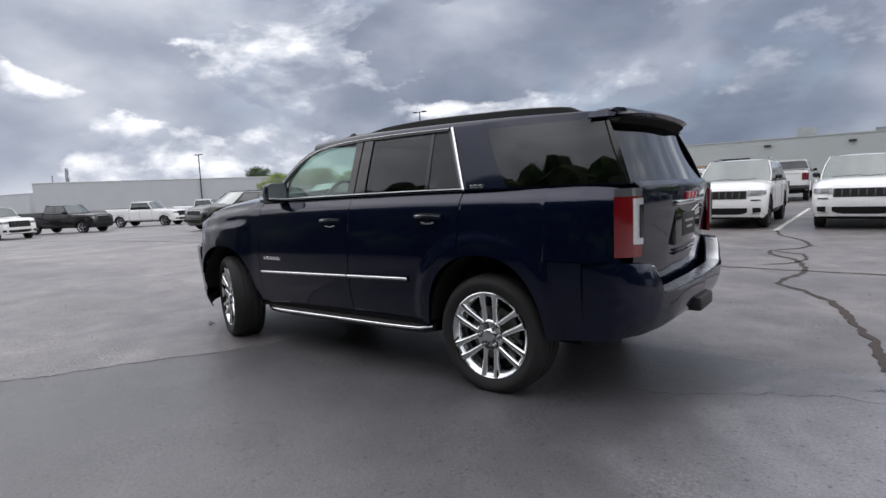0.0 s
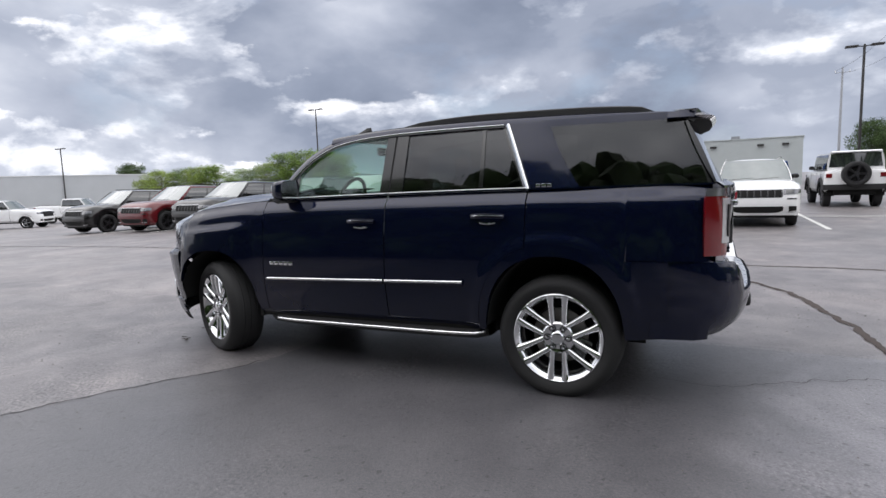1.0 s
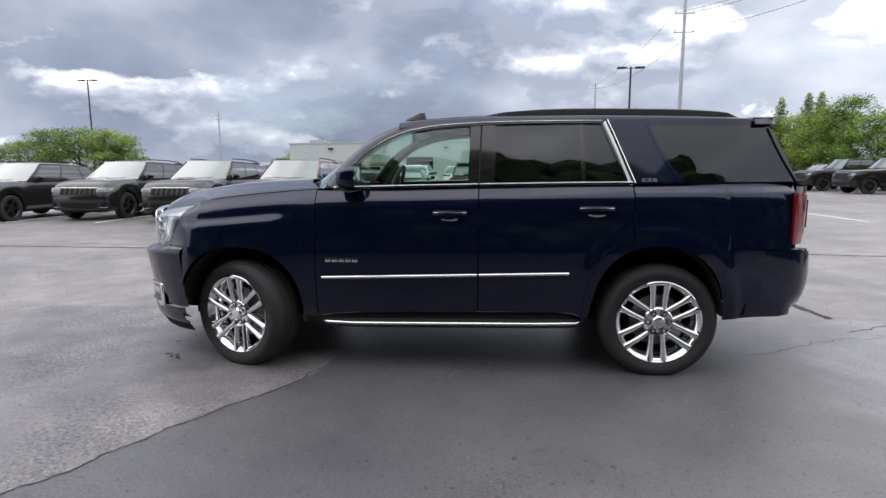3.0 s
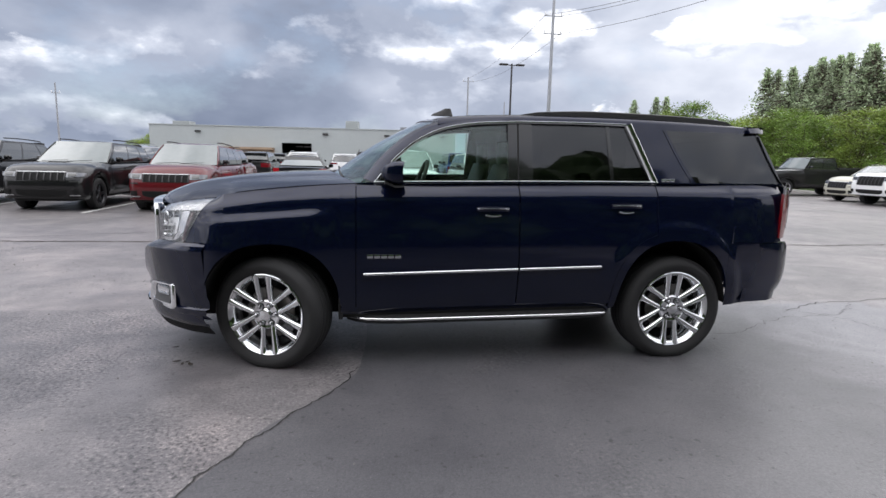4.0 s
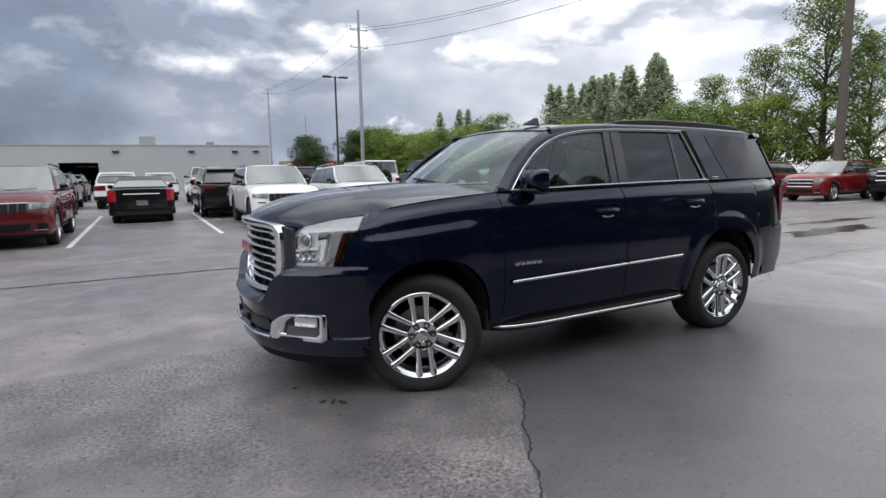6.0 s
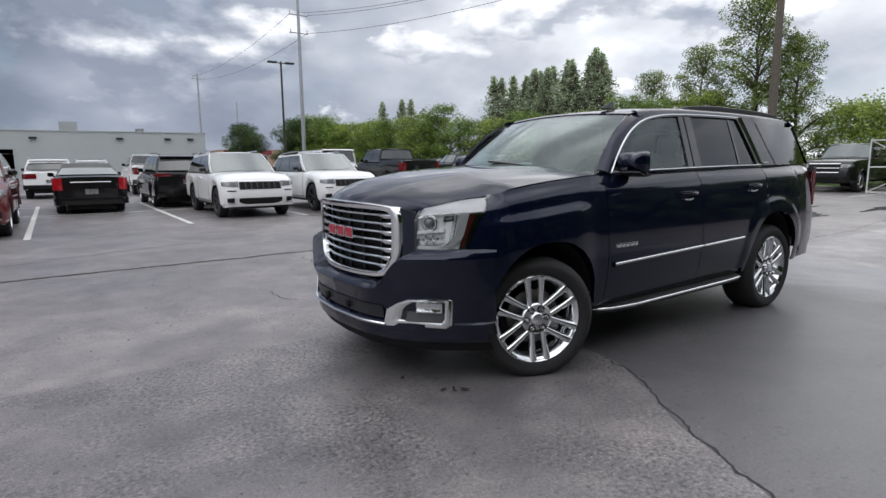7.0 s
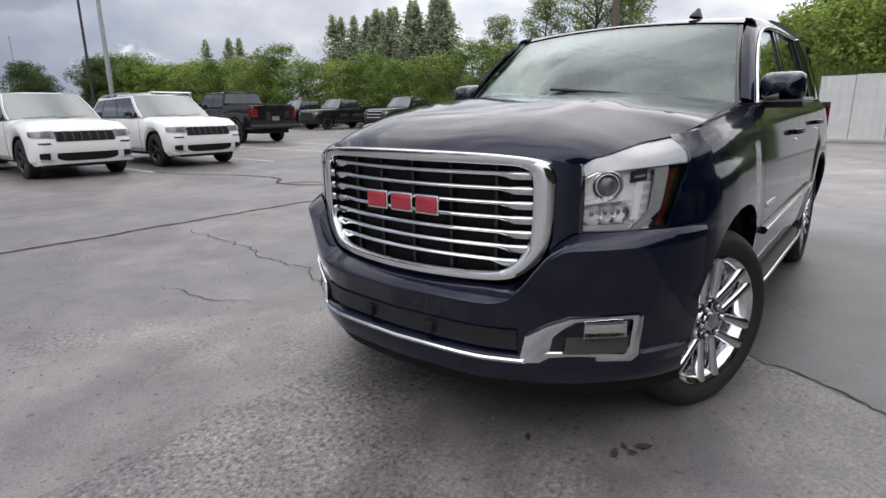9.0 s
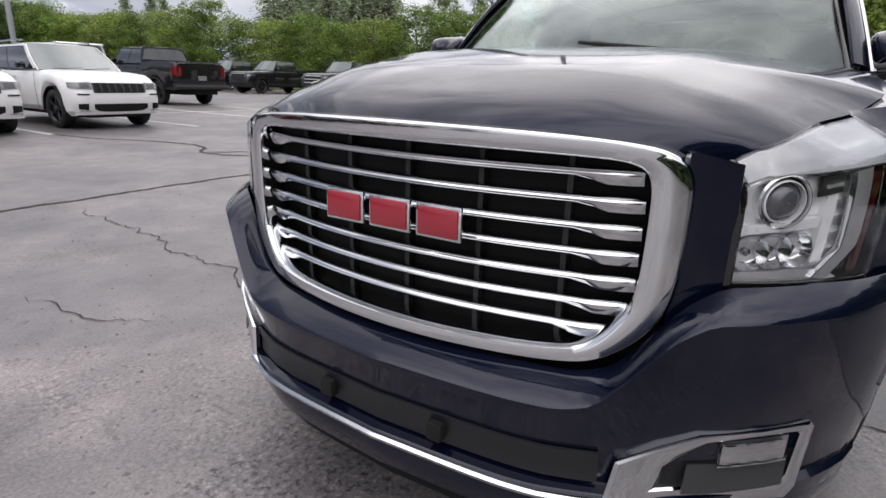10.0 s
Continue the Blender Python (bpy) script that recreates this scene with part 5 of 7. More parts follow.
    # cabin
    wb_, wt_ = hwid * 0.905, hwid * (0.82 if boxy else 0.66 if P["bed"] == 1.08 else 0.755)
    zb, zr = P["belt"] + 0.015, P["roof"]
    ab, at_, db, dt = P["cowl"] - 0.10, P["top_f"], P["glass_r"], P["top_r"]

    tail_drop = 0.06 if P["rails"] else 0.0

    def side_pt(f, h, s, off=0.0):
        bulge = 0.025 * math.sin(math.pi * h)
        x = (ab + (db - ab) * f) * (1 - h) + (at_ + (dt - at_) * f) * h
        return Vector((x, s * (wb_ + (wt_ - wb_) * h + bulge + off), zb + (zr - 0.045 - tail_drop * f * f - zb) * h))

    for s in (-1, 1):
        part("cabin_side", sheet([[side_pt(f, h, s, -0.004) for h in span(0, 1, 6)] for f in span(0, 1, 16)], 0.02), body, car)
        if not boxy:
            part("window_band", sheet([[side_pt(f, h, s, 0.002) for h in span(0.045, 0.915, 5)] for f in span(P["splits"][0][0] + 0.04, P["splits"][-1][1], 14)], 0.008), GLOSS_BLACK, car, "gloss black window pillars")
        for f0, f1 in P["splits"]:
            part("side_window", sheet([[side_pt(f, h, s, 0.005) for h in span(0.06, 0.90, 5)] for f in span(f0 + (0.03 if f0 < 0.1 else 0), f1, 6)], 0.006), AUTO_GLASS, car, "dark side window")
        part("window_trim", sweep([side_pt(f, 0.03, s, 0.012) for f in span(0.01, 0.98, 10)], rounded(0.012, 0.020)), BLACK_PLASTIC if not chrome_grille else CHROME, car)
        for fx in (0.30, 0.62) if len(P["splits"]) > 2 else (0.40, 0.86):
            p = side_pt(fx, 0, s)
            bm = bmesh.new()
            yy = s * (hwid * 0.985)
            box(bm, (p.x - 0.09, min(yy, yy + s * 0.03), zb - 0.16), (p.x + 0.09, max(yy, yy + s * 0.03), zb - 0.125), 0.008)
            part("door_handle", bm, body, car)
        for fx in ((0.0, 0.42, 0.76) if len(P["splits"]) > 2 else (0.0, 0.52, 0.99)):
            x = side_pt(fx, 0, s).x - 0.02
            zz = span(max(zlow(x) + 0.03, P["sill"]), ztop(x) - 0.03, 8)
            rr = [[(x + d, s * (hwid * (0.985 + 0.018 * math.sin(math.pi * (i + 0.5) / 8)) + 0.001), z) for d in (-0.005, 0.005)] for i, z in enumerate(zz)]
            part("door_gap", sheet(rr, 0.003), DARK_VOID, car)
        # mirror
        p = side_pt(0.13, 0.10, s)
        rr = []
        for dx, ry, rz in ((0.07, 0.03, 0.03), (0.05, 0.075, 0.058), (0.0, 0.09, 0.07), (-0.04, 0.088, 0.066)):
            rr.append([(p.x + dx, p.y + s * 0.12 + ry * math.copysign(abs(math.cos(t)) ** 0.7, math.cos(t)), p.z + 0.04 + rz * math.copysign(abs(math.sin(t)) ** 0.7, math.sin(t))) for t in span(0, 2 * math.pi * 13 / 14, 14)])
        bm = sheet(rr, closed=True)
        bm.faces.new(list(bm.verts)[:14])
        bm.faces.new(list(bm.verts)[-14:])
        mir = part("mirror", bm, GLOSS_BLACK if not boxy else BLACK_PLASTIC, car)
        part("mirror_arm", sweep([(p.x, p.y - s * 0.02, p.z - 0.02), (p.x, p.y + s * 0.06, p.z - 0.02)], rounded(0.07, 0.04)), BLACK_PLASTIC, mir)
        if P["rails"]:
            path = [side_pt(f, 1.0, s, -0.05) + Vector((0, 0, 0.055 + 0.03 * math.sin(math.pi * f) ** 0.3)) for f in span(0.10, 0.96, 12)]
            part("roof_rail", sweep(path, rounded(0.03, 0.03)), BLACK_PLASTIC if body in (BLACK_CAR, GREY_CAR, RED_CAR) else SATIN, car)
    rr = []
    for x in span(dt - 0.02, at_ + 0.02, 12):
        e = min(1, (at_ + 0.02 - x) / 0.35, (x - dt + 0.10) / 0.35)
        z = zr - 0.05 * (1 - max(0, e)) ** 2 - tail_drop * ((at_ - x) / (at_ - dt)) ** 2
        rr.append([(x, v * (wt_ + 0.005), z - 0.055 * abs(v) ** 3.2 + 0.008) for v in span(-1, 1, 13)])
    part("roof", sheet(rr, 0.02), body, car)

    def pane(bx, bz, tx, tz, wb2, wt2, bow, n=10):
        return [[(bx + (tx - bx) * h - bow * (v * v) * (1 - 0.4 * h), v * (wb2 + (wt2 - wb2) * h), bz + (tz - bz) * h) for v in span(-1, 1, n)] for h in span(0, 1, 5)]

    part("windscreen", sheet(pane(P["cowl"] + 0.02, zb + 0.015, at_ + 0.02, zr - 0.03, wb_ * 0.97, wt_ * 0.98, 0.14), 0.008), SKYLIT_SCREEN, car, "windscreen")
    part("rear_window", sheet(pane(db - 0.02, zb + (0.10 if P["bed"] != 1.42 else 0.16), dt - 0.03, zr - 0.07 - tail_drop, wb_ * 0.93, wt_ * 0.95, -0.06), 0.008), AUTO_GLASS if P["bed"] != 1.08 else SKYLIT_SCREEN, car, "rear window")
    part("rear_cabin_panel", sheet(pane(db - 0.005, zb - 0.03, dt - 0.015, zr - 0.01 - tail_drop, wb_ * 0.99, wt_ * 0.99, -0.05), 0.01), body, car)
    if P["rails"] or P["bed"] is None:
        rr = [[(x, v * wt_ * 0.95, z) for v in span(-1, 1, 7)] for x, z in ((dt + 0.05, zr + 0.005 - tail_drop), (dt - 0.10, zr - 0.01 - tail_drop), (dt - 0.14, zr - 0.035 - tail_drop))]
        part("rear_spoiler", sheet(rr, 0.02), body, car)
    # front and rear faces: fittings follow the rounded plan
    front = [(x1 + 0.0, y) for y in span(0, width(x1), 12)] + [(x1 - d, width(x1 - d)) for d in span(0.01, 0.60, 16)]
    rear = [(x0, y) for y in span(0, width(x0), 12)] + [(x0 + d, width(x0 + d)) for d in span(0.01, 0.30, 8)]

    def along(outline, q):
        acc = 0.0
        for (xa, ya), (xb, yb) in zip(outline, outline[1:]):
            seg = math.hypot(xb - xa, yb - ya)
            if acc + seg >= abs(q):
                u = (abs(q) - acc) / seg
                return xa + (xb - xa) * u, (ya + (yb - ya) * u) * (1 if q >= 0 else -1)
            acc += seg
        return outline[-1][0], outline[-1][1] * (1 if q >= 0 else -1)

    def fitting(nm, outline, q0, q1, z0, z1, material, out=0.012, parent=car, lab="", taper=0.0, thick=0.03, n=8, low_in=0.0):
        sgn = 1 if outline is front else -1
        rr = []
        for i, q in enumerate(span(q0, q1, n)):
            x, y = along(outline, q)
            t = i / (n - 1)
            k = 1 + out / max(hwid, 0.1) * (1 if abs(q) > width(x1) * 0.8 else 0)
            za, zb_ = z0 + taper * t + low_in * abs(2 * t - 1) ** 6, z1 - taper * t * 0.4
            lean = [rake(x, z) if sgn > 0 else 0.0 for z in (za, (za + zb_) / 2, zb_)]
            rr.append([(x + sgn * out - lean[0], y * k, za), (x + sgn * out * 1.3 - lean[1], y * k, (za + zb_) / 2), (x + sgn * out - lean[2], y * k, zb_)])
        return part(nm, sheet(rr, thick), material, parent, lab)

    gw = hwid * P.get("gw", 0.46)
    l0, l1 = P["lamp"]
    g0, g1 = P["grille"]
    g = fitting("grille", front, -gw, gw, g0, g1, grille_mat or DARK_VOID, 0.012, lab="black slotted grille" if not chrome_grille else "bright framed grille", n=9)
    if chrome_grille:
        for z in (g0, (g0 + g1) / 2, g1):
            fitting("grille_bar", front, -gw, gw, z - 0.018, z + 0.018, CHROME, 0.03, g, n=9)
    else:
        for i in range(8):
            q = -gw + 2 * gw * i / 7
            fitting("grille_slat", front, q - 0.014, q + 0.014, g0 + 0.01, g1 - 0.01, SLAT_BLACK if not boxy else body, 0.026, g, n=2, thick=0.014)
        if not boxy:
            fitting("grille_brow", front, -gw - 0.02, gw + 0.02, g1 - 0.004, g1 + 0.016, SATIN, 0.024, g, n=9, thick=0.016)
    for s in (-1, 1):
        hl = fitting("headlamp", front, s * (gw + 0.03), s * (width(x1) + 0.30), l0, l1, LAMP_SMOKED, 0.014, lab="clear headlamp", taper=0.03)
        fitting("lamp_core", front, s * (gw + 0.07), s * (gw + 0.24), l0 + 0.025, l1 - 0.02, AUTO_GLASS, 0.02, hl)
        if P["bed"] is None and not boxy:
            fitting("light_slit", front, s * (gw + 0.10), s * (width(x1) + 0.12), l0 - 0.115, l0 - 0.085, BLACK_PLASTIC, 0.006)
        fitting("fog_intake", front, s * (gw * 1.16 + 0.06), s * (width(x1) + 0.13), P["low_f"] + 0.13, P["low_f"] + 0.26, DARK_VOID, 0.006, taper=0.02)
        if P["bed"] is None and not boxy:
            fitting("intake_trim", front, s * (gw * 1.10 + 0.03), s * (width(x1) + 0.11), P["low_f"] + 0.105, P["low_f"] + 0.125, SATIN, 0.014, n=5, thick=0.012)
        t0, t1 = P["tail"]
        fitting("tail_lamp", rear, s * (width(x0) * (0.84 if P["bed"] or boxy else 0.56)), s * (width(x0) + (0.05 if boxy else 0.26)), t0, t1, TAIL_RED if P["bed"] == 1.08 else RED_LENS, 0.014, lab="red tail lamp")
    fitting("lower_intake", front, -gw * 1.06, gw * 1.06, P["low_f"] + 0.09, P["low_f"] + 0.25, DARK_VOID, 0.006, n=13, low_in=0.06)
    fitting("bumper_lip", front, -width(x1) - 0.2, width(x1) + 0.2, P["low_f"] + 0.03, P["low_f"] + 0.065, body if not boxy else BLACK_PLASTIC, 0.012, n=21)
    fitting("rear_bumper", rear, -width(x0) - 0.22, width(x0) + 0.22, P["low_r"] + 0.06, P["low_r"] + 0.24, BLACK_PLASTIC if boxy or P["bed"] == 1.42 else UNDER_PLASTIC if body is not BLACK_CAR else body, 0.035 if boxy or P["bed"] == 1.42 else 0.014, n=17)
    fitting("plate", rear, -0.16, 0.16, (t0 + t1) / 2 - 0.22 - 0.075, (t0 + t1) / 2 - 0.22 + 0.075, SATIN, 0.014, lab="plain plate", n=3)
    if P["bed"] == 1.42:
        bm = bmesh.new()
        box(bm, (x0 + 0.07, -hwid * 0.86, P["bed"] - 0.01), (P["glass_r"] - 0.10, hwid * 0.86, P["bed"] + 0.035), 0.012)
        part("bed_cover", bm, BLACK_PLASTIC, car, "black bed cover")
        fitting("tailgate_line", rear, -hwid * 0.62, hwid * 0.62, P["bed"] - 0.16, P["bed"] - 0.145, DARK_VOID, 0.006, n=5)
        fitting("step_bumper", rear, -width(x0) - 0.1, width(x0) + 0.1, P["low_r"] + 0.05, P["low_r"] + 0.20, SATIN if chrome_grille else BLACK_PLASTIC, 0.10, n=17)
    if P["bed"] == 1.08:
        fitting("boot_strip", rear, -width(x0) * 0.62, width(x0) * 0.62, 0.905, 0.935, CHROME, 0.02, n=7, lab="bright strip across the boot lid")
    if not boxy:
        for s in (-1, 1):
            part("wiper", sweep([(P["cowl"] + 0.05, s * 0.30 - 0.35, zb + 0.035), (P["cowl"] + 0.005, s * 0.30 + 0.25, zb + 0.065)], rounded(0.014, 0.014)), BLACK_PLASTIC, car)
    if scoop:
        bm = bmesh.new()
        box(bm, (1.35, -0.22, zt_f(1.5) + 0.02), (1.62, 0.22, zt_f(1.5) + 0.05), 0.012)
        part("hood_scoop", bm, BLACK_PLASTIC, car, "black hood scoop")
    if boxy:
        sp = small_wheel(car, 0, 0.0, 0.40, RIM_DARK)
        sp.name = "spare_wheel"
        sp.matrix_local = Matrix.Translation((x0 - 0.26, 0.02, 1.10)) @ Matrix.Rotation(-math.pi / 2, 4, "Z")
        bm = bmesh.new()
        box(bm, (x0 - 0.06, -0.16, 0.95), (x0 + 0.03, 0.16, 1.25), 0.02)
        part("spare_bracket", bm, BLACK_PLASTIC, car)
    return car


NORTH, SOUTH, WEST = 90, -90, 180
# front row, noses towards the aisle
for x, y, spec, body, lab, rim, scoop in (
        (-21.2, 11.9, SUV, BLACK_CAR, "black SUV parked nose-out in the front row", RIM_DARK, False),
        (-17.6, 11.9, SUV, RED_CAR, "dark red SUV with black wheels parked nose-out", RIM_DARK, False),
        (-14.45, 11.9, LONG_SUV, GREY_CAR, "granite grey SUV with chrome bumper line parked nose-out", RIM_DARK, False),
        (-11.38, 12.6, SUV, GREY_CAR, "dark grey SUV with black wheels parked nose-out", RIM_DARK, False),
        (-8.42, 12.3, LONG_SUV, BLACK_CAR, "black SUV with a hood scoop parked nose-out", RIM_DARK, True),
        (-5.60, 12.2, SUV, RED_CAR, "maroon SUV with slotted grille parked nose-out", RIM_GREY, False),
        (0.52, 13.65, SUV, WHITE_CAR, "white SUV with black slotted grille parked nose-out", RIM_DARK, False),
        (3.30, 13.95, SUV, WHITE_CAR, "white SUV parked beside its white twin", RIM_DARK, False)):
    vehicle("suv", lab, "car", body, pose(x, y, ground_z(x), 0, 0, SOUTH), spec, rim, scoop=scoop)
# second row, tails towards the aisle
vehicle("suv", "dark red SUV seen from behind in the second row", "car", RED_CAR, pose(-6.1, 17.7, 0, 0, 0, NORTH), CROSS, RIM_DARK)
vehicle("sedan", "black saloon with tall red tail lamps seen from behind", "car", BLACK_CAR, pose(-3.02, 18.1, 0, 0, 0, NORTH), SEDAN, RIM_GREY)
vehicle("minivan", "black minivan with roof rails seen from behind", "van", BLACK_CAR, pose(-0.25, 19.2, 0, 0, 0, NORTH), VAN, RIM_GREY)
vehicle("off_roader", "white boxy off-roader with a spare wheel on its tailgate", "car", WHITE_CAR, pose(6.88, 22.8, 0, 0, 0, NORTH) @ Matrix.Scale(1.10, 4), BOXY, RIM_DARK)
vehicle("pickup_truck", "black crew-cab pickup seen from behind", "truck", BLACK_CAR, pose(10.28, 22.1, 0, 0, 0, NORTH) @ Matrix.Scale(1.08, 4), PICKUP, RIM_DARK)
# cars beyond
vehicle("suv", "grey SUV in a farther row", "car", GREY_CAR, pose(-6.6, 28.5, 0, 0, 0, NORTH), CROSS, RIM_DARK)
vehicle("suv", "black SUV near the open workshop door", "car", BLACK_CAR, pose(-6.9, 38.0, 0, 0, 0, NORTH), CROSS, RIM_DARK)
vehicle("suv", "white SUV in a farther row", "car", WHITE_CAR, pose(-4.0, 28.5, 0, 0, 0, NORTH), SUV, RIM_DARK)
vehicle("pickup_truck", "white pickup in a farther row", "truck", WHITE_CAR, pose(0.2, 29.5, 0, 0, 0, NORTH), PICKUP, RIM_DARK)
vehicle("van", "white panel van in a farther row", "van", WHITE_CAR, pose(-2.0, 36.5, 0, 0, 0, NORTH), VAN, RIM_GREY)
vehicle("off_roader", "blue boxy off-roader behind the white cars", "car", BLUE_CAR, pose(4.6, 28.0, 0, 0, 0, NORTH), BOXY, RIM_DARK)
vehicle("suv", "pale SUV half hidden behind the front row", "car", SILVER_CAR, pose(-9.4, 18.5, 0, 0, 0, NORTH), SUV, RIM_GREY)
# east row, noses to the west
for x, y, spec, body, lab, rim, chrome, nm, cat in (
        (23.6, 9.6, CROSS, BRIGHT_RED_CAR, "bright red SUV with a chrome framed grille", RIM_GREY, True, "suv", "car"),
        (23.2, 12.85, CROSS, BRIGHT_RED_CAR, "red crossover with chrome bumper trim", RIM_GREY, True, "suv", "car"),
        (23.2, 16.0, PICKUP, WHITE_CAR, "white crew-cab pickup parked nose-out", RIM_GREY, False, "pickup_truck", "truck"),
        (23.4, 18.6, CROSS, CREAM_CAR, "pale sand SUV parked nose-out", RIM_GREY, False, "suv", "car"),
        (23.8, 23.7, PICKUP, GREY_CAR, "dark grey pickup with bright grille parked nose-out", RIM_GREY, True, "pickup_truck", "truck"),
        (23.9, 30.4, PICKUP, BLACK_CAR, "black crew-cab pickup parked nose-out in the east row", RIM_DARK, False, "pickup_truck", "truck"),
        (23.8, 34.7, PICKUP, BLACK_CAR, "black pickup in the east row", RIM_DARK, False, "pickup_truck", "truck"),
        (23.8, 37.8, SUV, SILVER_CAR, "pale grey SUV in the east row", RIM_GREY, False, "suv", "car"),
        (26.2, 7.1, PICKUP, BLACK_CAR, "black pickup parked by the gate", RIM_GREY, True, "pickup_truck", "truck")):
    vehicle(nm, lab, cat, body, pose(x, y, 0, 0, 0, WEST) @ Matrix.Scale(1.08 if spec is PICKUP else 1.0, 4), spec, rim, chrome_grille=chrome)
# trucks far to the west
for x, y, body, lab, hd in (
        (-38.8, 6.6, WHITE_CAR, "white pickup far across the car park", 10),
        (-40.4, 11.1, BLACK_CAR, "black pickup far across the car park", 28),
        (-42.2, 17.4, WHITE_CAR, "white crew-cab pickup far across the car park", 32),
        (-44.6, 24.0, WHITE_CAR, "white pickup at the far edge of the car park", 32)):
    vehicle("pickup_truck", lab, "truck", body, pose(x, y, ground_z(x), 0, 0, hd), PICKUP, RIM_GREY)


# ---- ground and buildings ----
def asphalt(name, tone, grit, gloss=0.0, calm=0.0, east=None):
    """Worn asphalt: broad tone, stains, grain, pits and open stones; grit is how far the surface has ravelled."""
    m = bpy.data.materials.new(name)
    m.use_nodes = True
    nt = m.node_tree
    b = nt.nodes["Principled BSDF"]
    tc = nt.nodes.new("ShaderNodeTexCoord")

    def noise_at(s, d, r=0.55, dist=0.0):
        n = nt.nodes.new("ShaderNodeTexNoise")
        n.inputs["Scale"].default_value, n.inputs["Detail"].default_value, n.inputs["Roughness"].default_value, n.inputs["Distortion"].default_value = s, d, r, dist
        nt.links.new(tc.outputs["Object"], n.inputs["Vector"])
        return n.outputs["Fac"]

    def ramp(f, *stops):
        n = nt.nodes.new("ShaderNodeValToRGB")
        el = n.color_ramp.elements
        while len(el) < len(stops):
            el.new(0.5)
        for e, (p, c) in zip(el, stops):
            e.position, e.color = p, (*c, 1)
        nt.links.new(f, n.inputs[0])
        return n.outputs[0]

    def mixc(kind, f, a, c):
        n = nt.nodes.new("ShaderNodeMix")
        n.data_type, n.blend_type = "RGBA", kind
        for sock, v in (("Factor", f), ("A", a), ("B", c)):
            if isinstance(v, (int, float)):
                n.inputs[sock].default_value = v
            else:
                nt.links.new(v, n.inputs[sock])
        return n.outputs["Result"]

    def even(*c):
        return tuple(1 + (v - 1) * (1 - calm) for v in c)

    big = ramp(noise_at(0.16, 4, 0.6, 0.4), (0.32, (0.098, 0.096, 0.099)), (0.52, (0.133, 0.127, 0.131)), (0.70, (0.178, 0.169, 0.169)))
    stain = ramp(noise_at(0.9, 6, 0.62, 0.6), (0.33, even(0.62, 0.62, 0.64)), (0.50, even(0.95, 0.95, 0.95)), (0.68, even(1.38, 1.34, 1.31)))
    col = mixc("MULTIPLY", 1.0, mixc("MULTIPLY", 1.0, big, stain), ramp(noise_at(0.3, 2), (0.0, tone), (1.0, tone)))
    blotch = ramp(noise_at(3.4, 5, 0.6, 0.3), (0.34, even(0.74, 0.74, 0.75)), (0.52, (1, 1, 1)), (0.68, even(1.24, 1.22, 1.20)))
    col = mixc("MULTIPLY", 1.0, col, blotch)
    grain = ramp(noise_at(85, 3, 0.7), (0.30, (0.62, 0.62, 0.63)), (0.5, (1, 1, 1)), (0.74, (1.42, 1.40, 1.36)))
    col = mixc("MULTIPLY", 1.0, col, grain)
    # pits and loose stones
    pits = ramp(noise_at(24, 3, 0.55), (0.30, (0.30, 0.30, 0.31)), (0.375, (1, 1, 1)))
    col = mixc("MULTIPLY", 0.9, col, pits)
    scabs = ramp(noise_at(7.5, 4, 0.62, 0.4), (0.30, (0.55, 0.55, 0.56)), (0.37, (1, 1, 1)), (0.66, (1, 1, 1)), (0.73, (1.30, 1.28, 1.25)))
    col = mixc("MULTIPLY", 0.8 - 0.5 * calm, col, scabs)
    # ravelled stretches with coarse open stones
    where = ramp(noise_at(0.8, 4, 0.6, 0.5), (0.50 - grit, (0, 0, 0)), (0.68 - grit, (1, 1, 1)))
    if east:
        # less ravelled and paler towards the east, with an uneven soft margin
        sep = nt.nodes.new("ShaderNodeSeparateXYZ")
        nt.links.new(tc.outputs["Object"], sep.inputs[0])
        wander = nt.nodes.new("ShaderNodeMath")
        wander.operation = "MULTIPLY_ADD"
        nt.links.new(noise_at(0.9, 6, 0.6, 0.5), wander.inputs[0])
        wander.inputs[1].default_value = 2.4
        nt.links.new(sep.outputs[0], wander.inputs[2])
        far = nt.nodes.new("ShaderNodeMapRange")
        far.interpolation_type = "SMOOTHSTEP"
        far.inputs["From Min"].default_value, far.inputs["From Max"].default_value = east[0] + 1.2, east[1] + 1.2
        nt.links.new(wander.outputs[0], far.inputs["Value"])
        where = mixc("MULTIPLY", 1.0, where, ramp(far.outputs["Result"], (0.0, (1, 1, 1)), (1.0, (0.12, 0.12, 0.12))))
    stones = ramp(noise_at(42, 3, 0.65), (0.37, (0.22, 0.22, 0.23)), (0.45, (0.85, 0.85, 0.85)), (0.55, (1.0, 1.0, 1.0)), (0.66, (1.75, 1.70, 1.60)))
    col = mixc("MIX", where, col, mixc("MULTIPLY", 1.0, col, stones))
    flecks = ramp(noise_at(160, 1, 0.5), (0.765, (1, 1, 1)), (0.80, (3.2, 3.1, 2.9)))
    col = mixc("MULTIPLY", 1.0, col, flecks)
    if east:
        col = mixc("MULTIPLY", 1.0, col, ramp(far.outputs["Result"], (0.0, (1, 1, 1)), (1.0, (east[2],) * 3)))
    nt.links.new(col, b.inputs["Base Color"])
    rough = ramp(noise_at(0.55, 5), (0.35, (0.38 - gloss,) * 3), (0.7, (0.52 - gloss,) * 3))
    nt.links.new(rough, b.inputs["Roughness"])
    b.inputs["Specular IOR Level"].default_value = 0.7
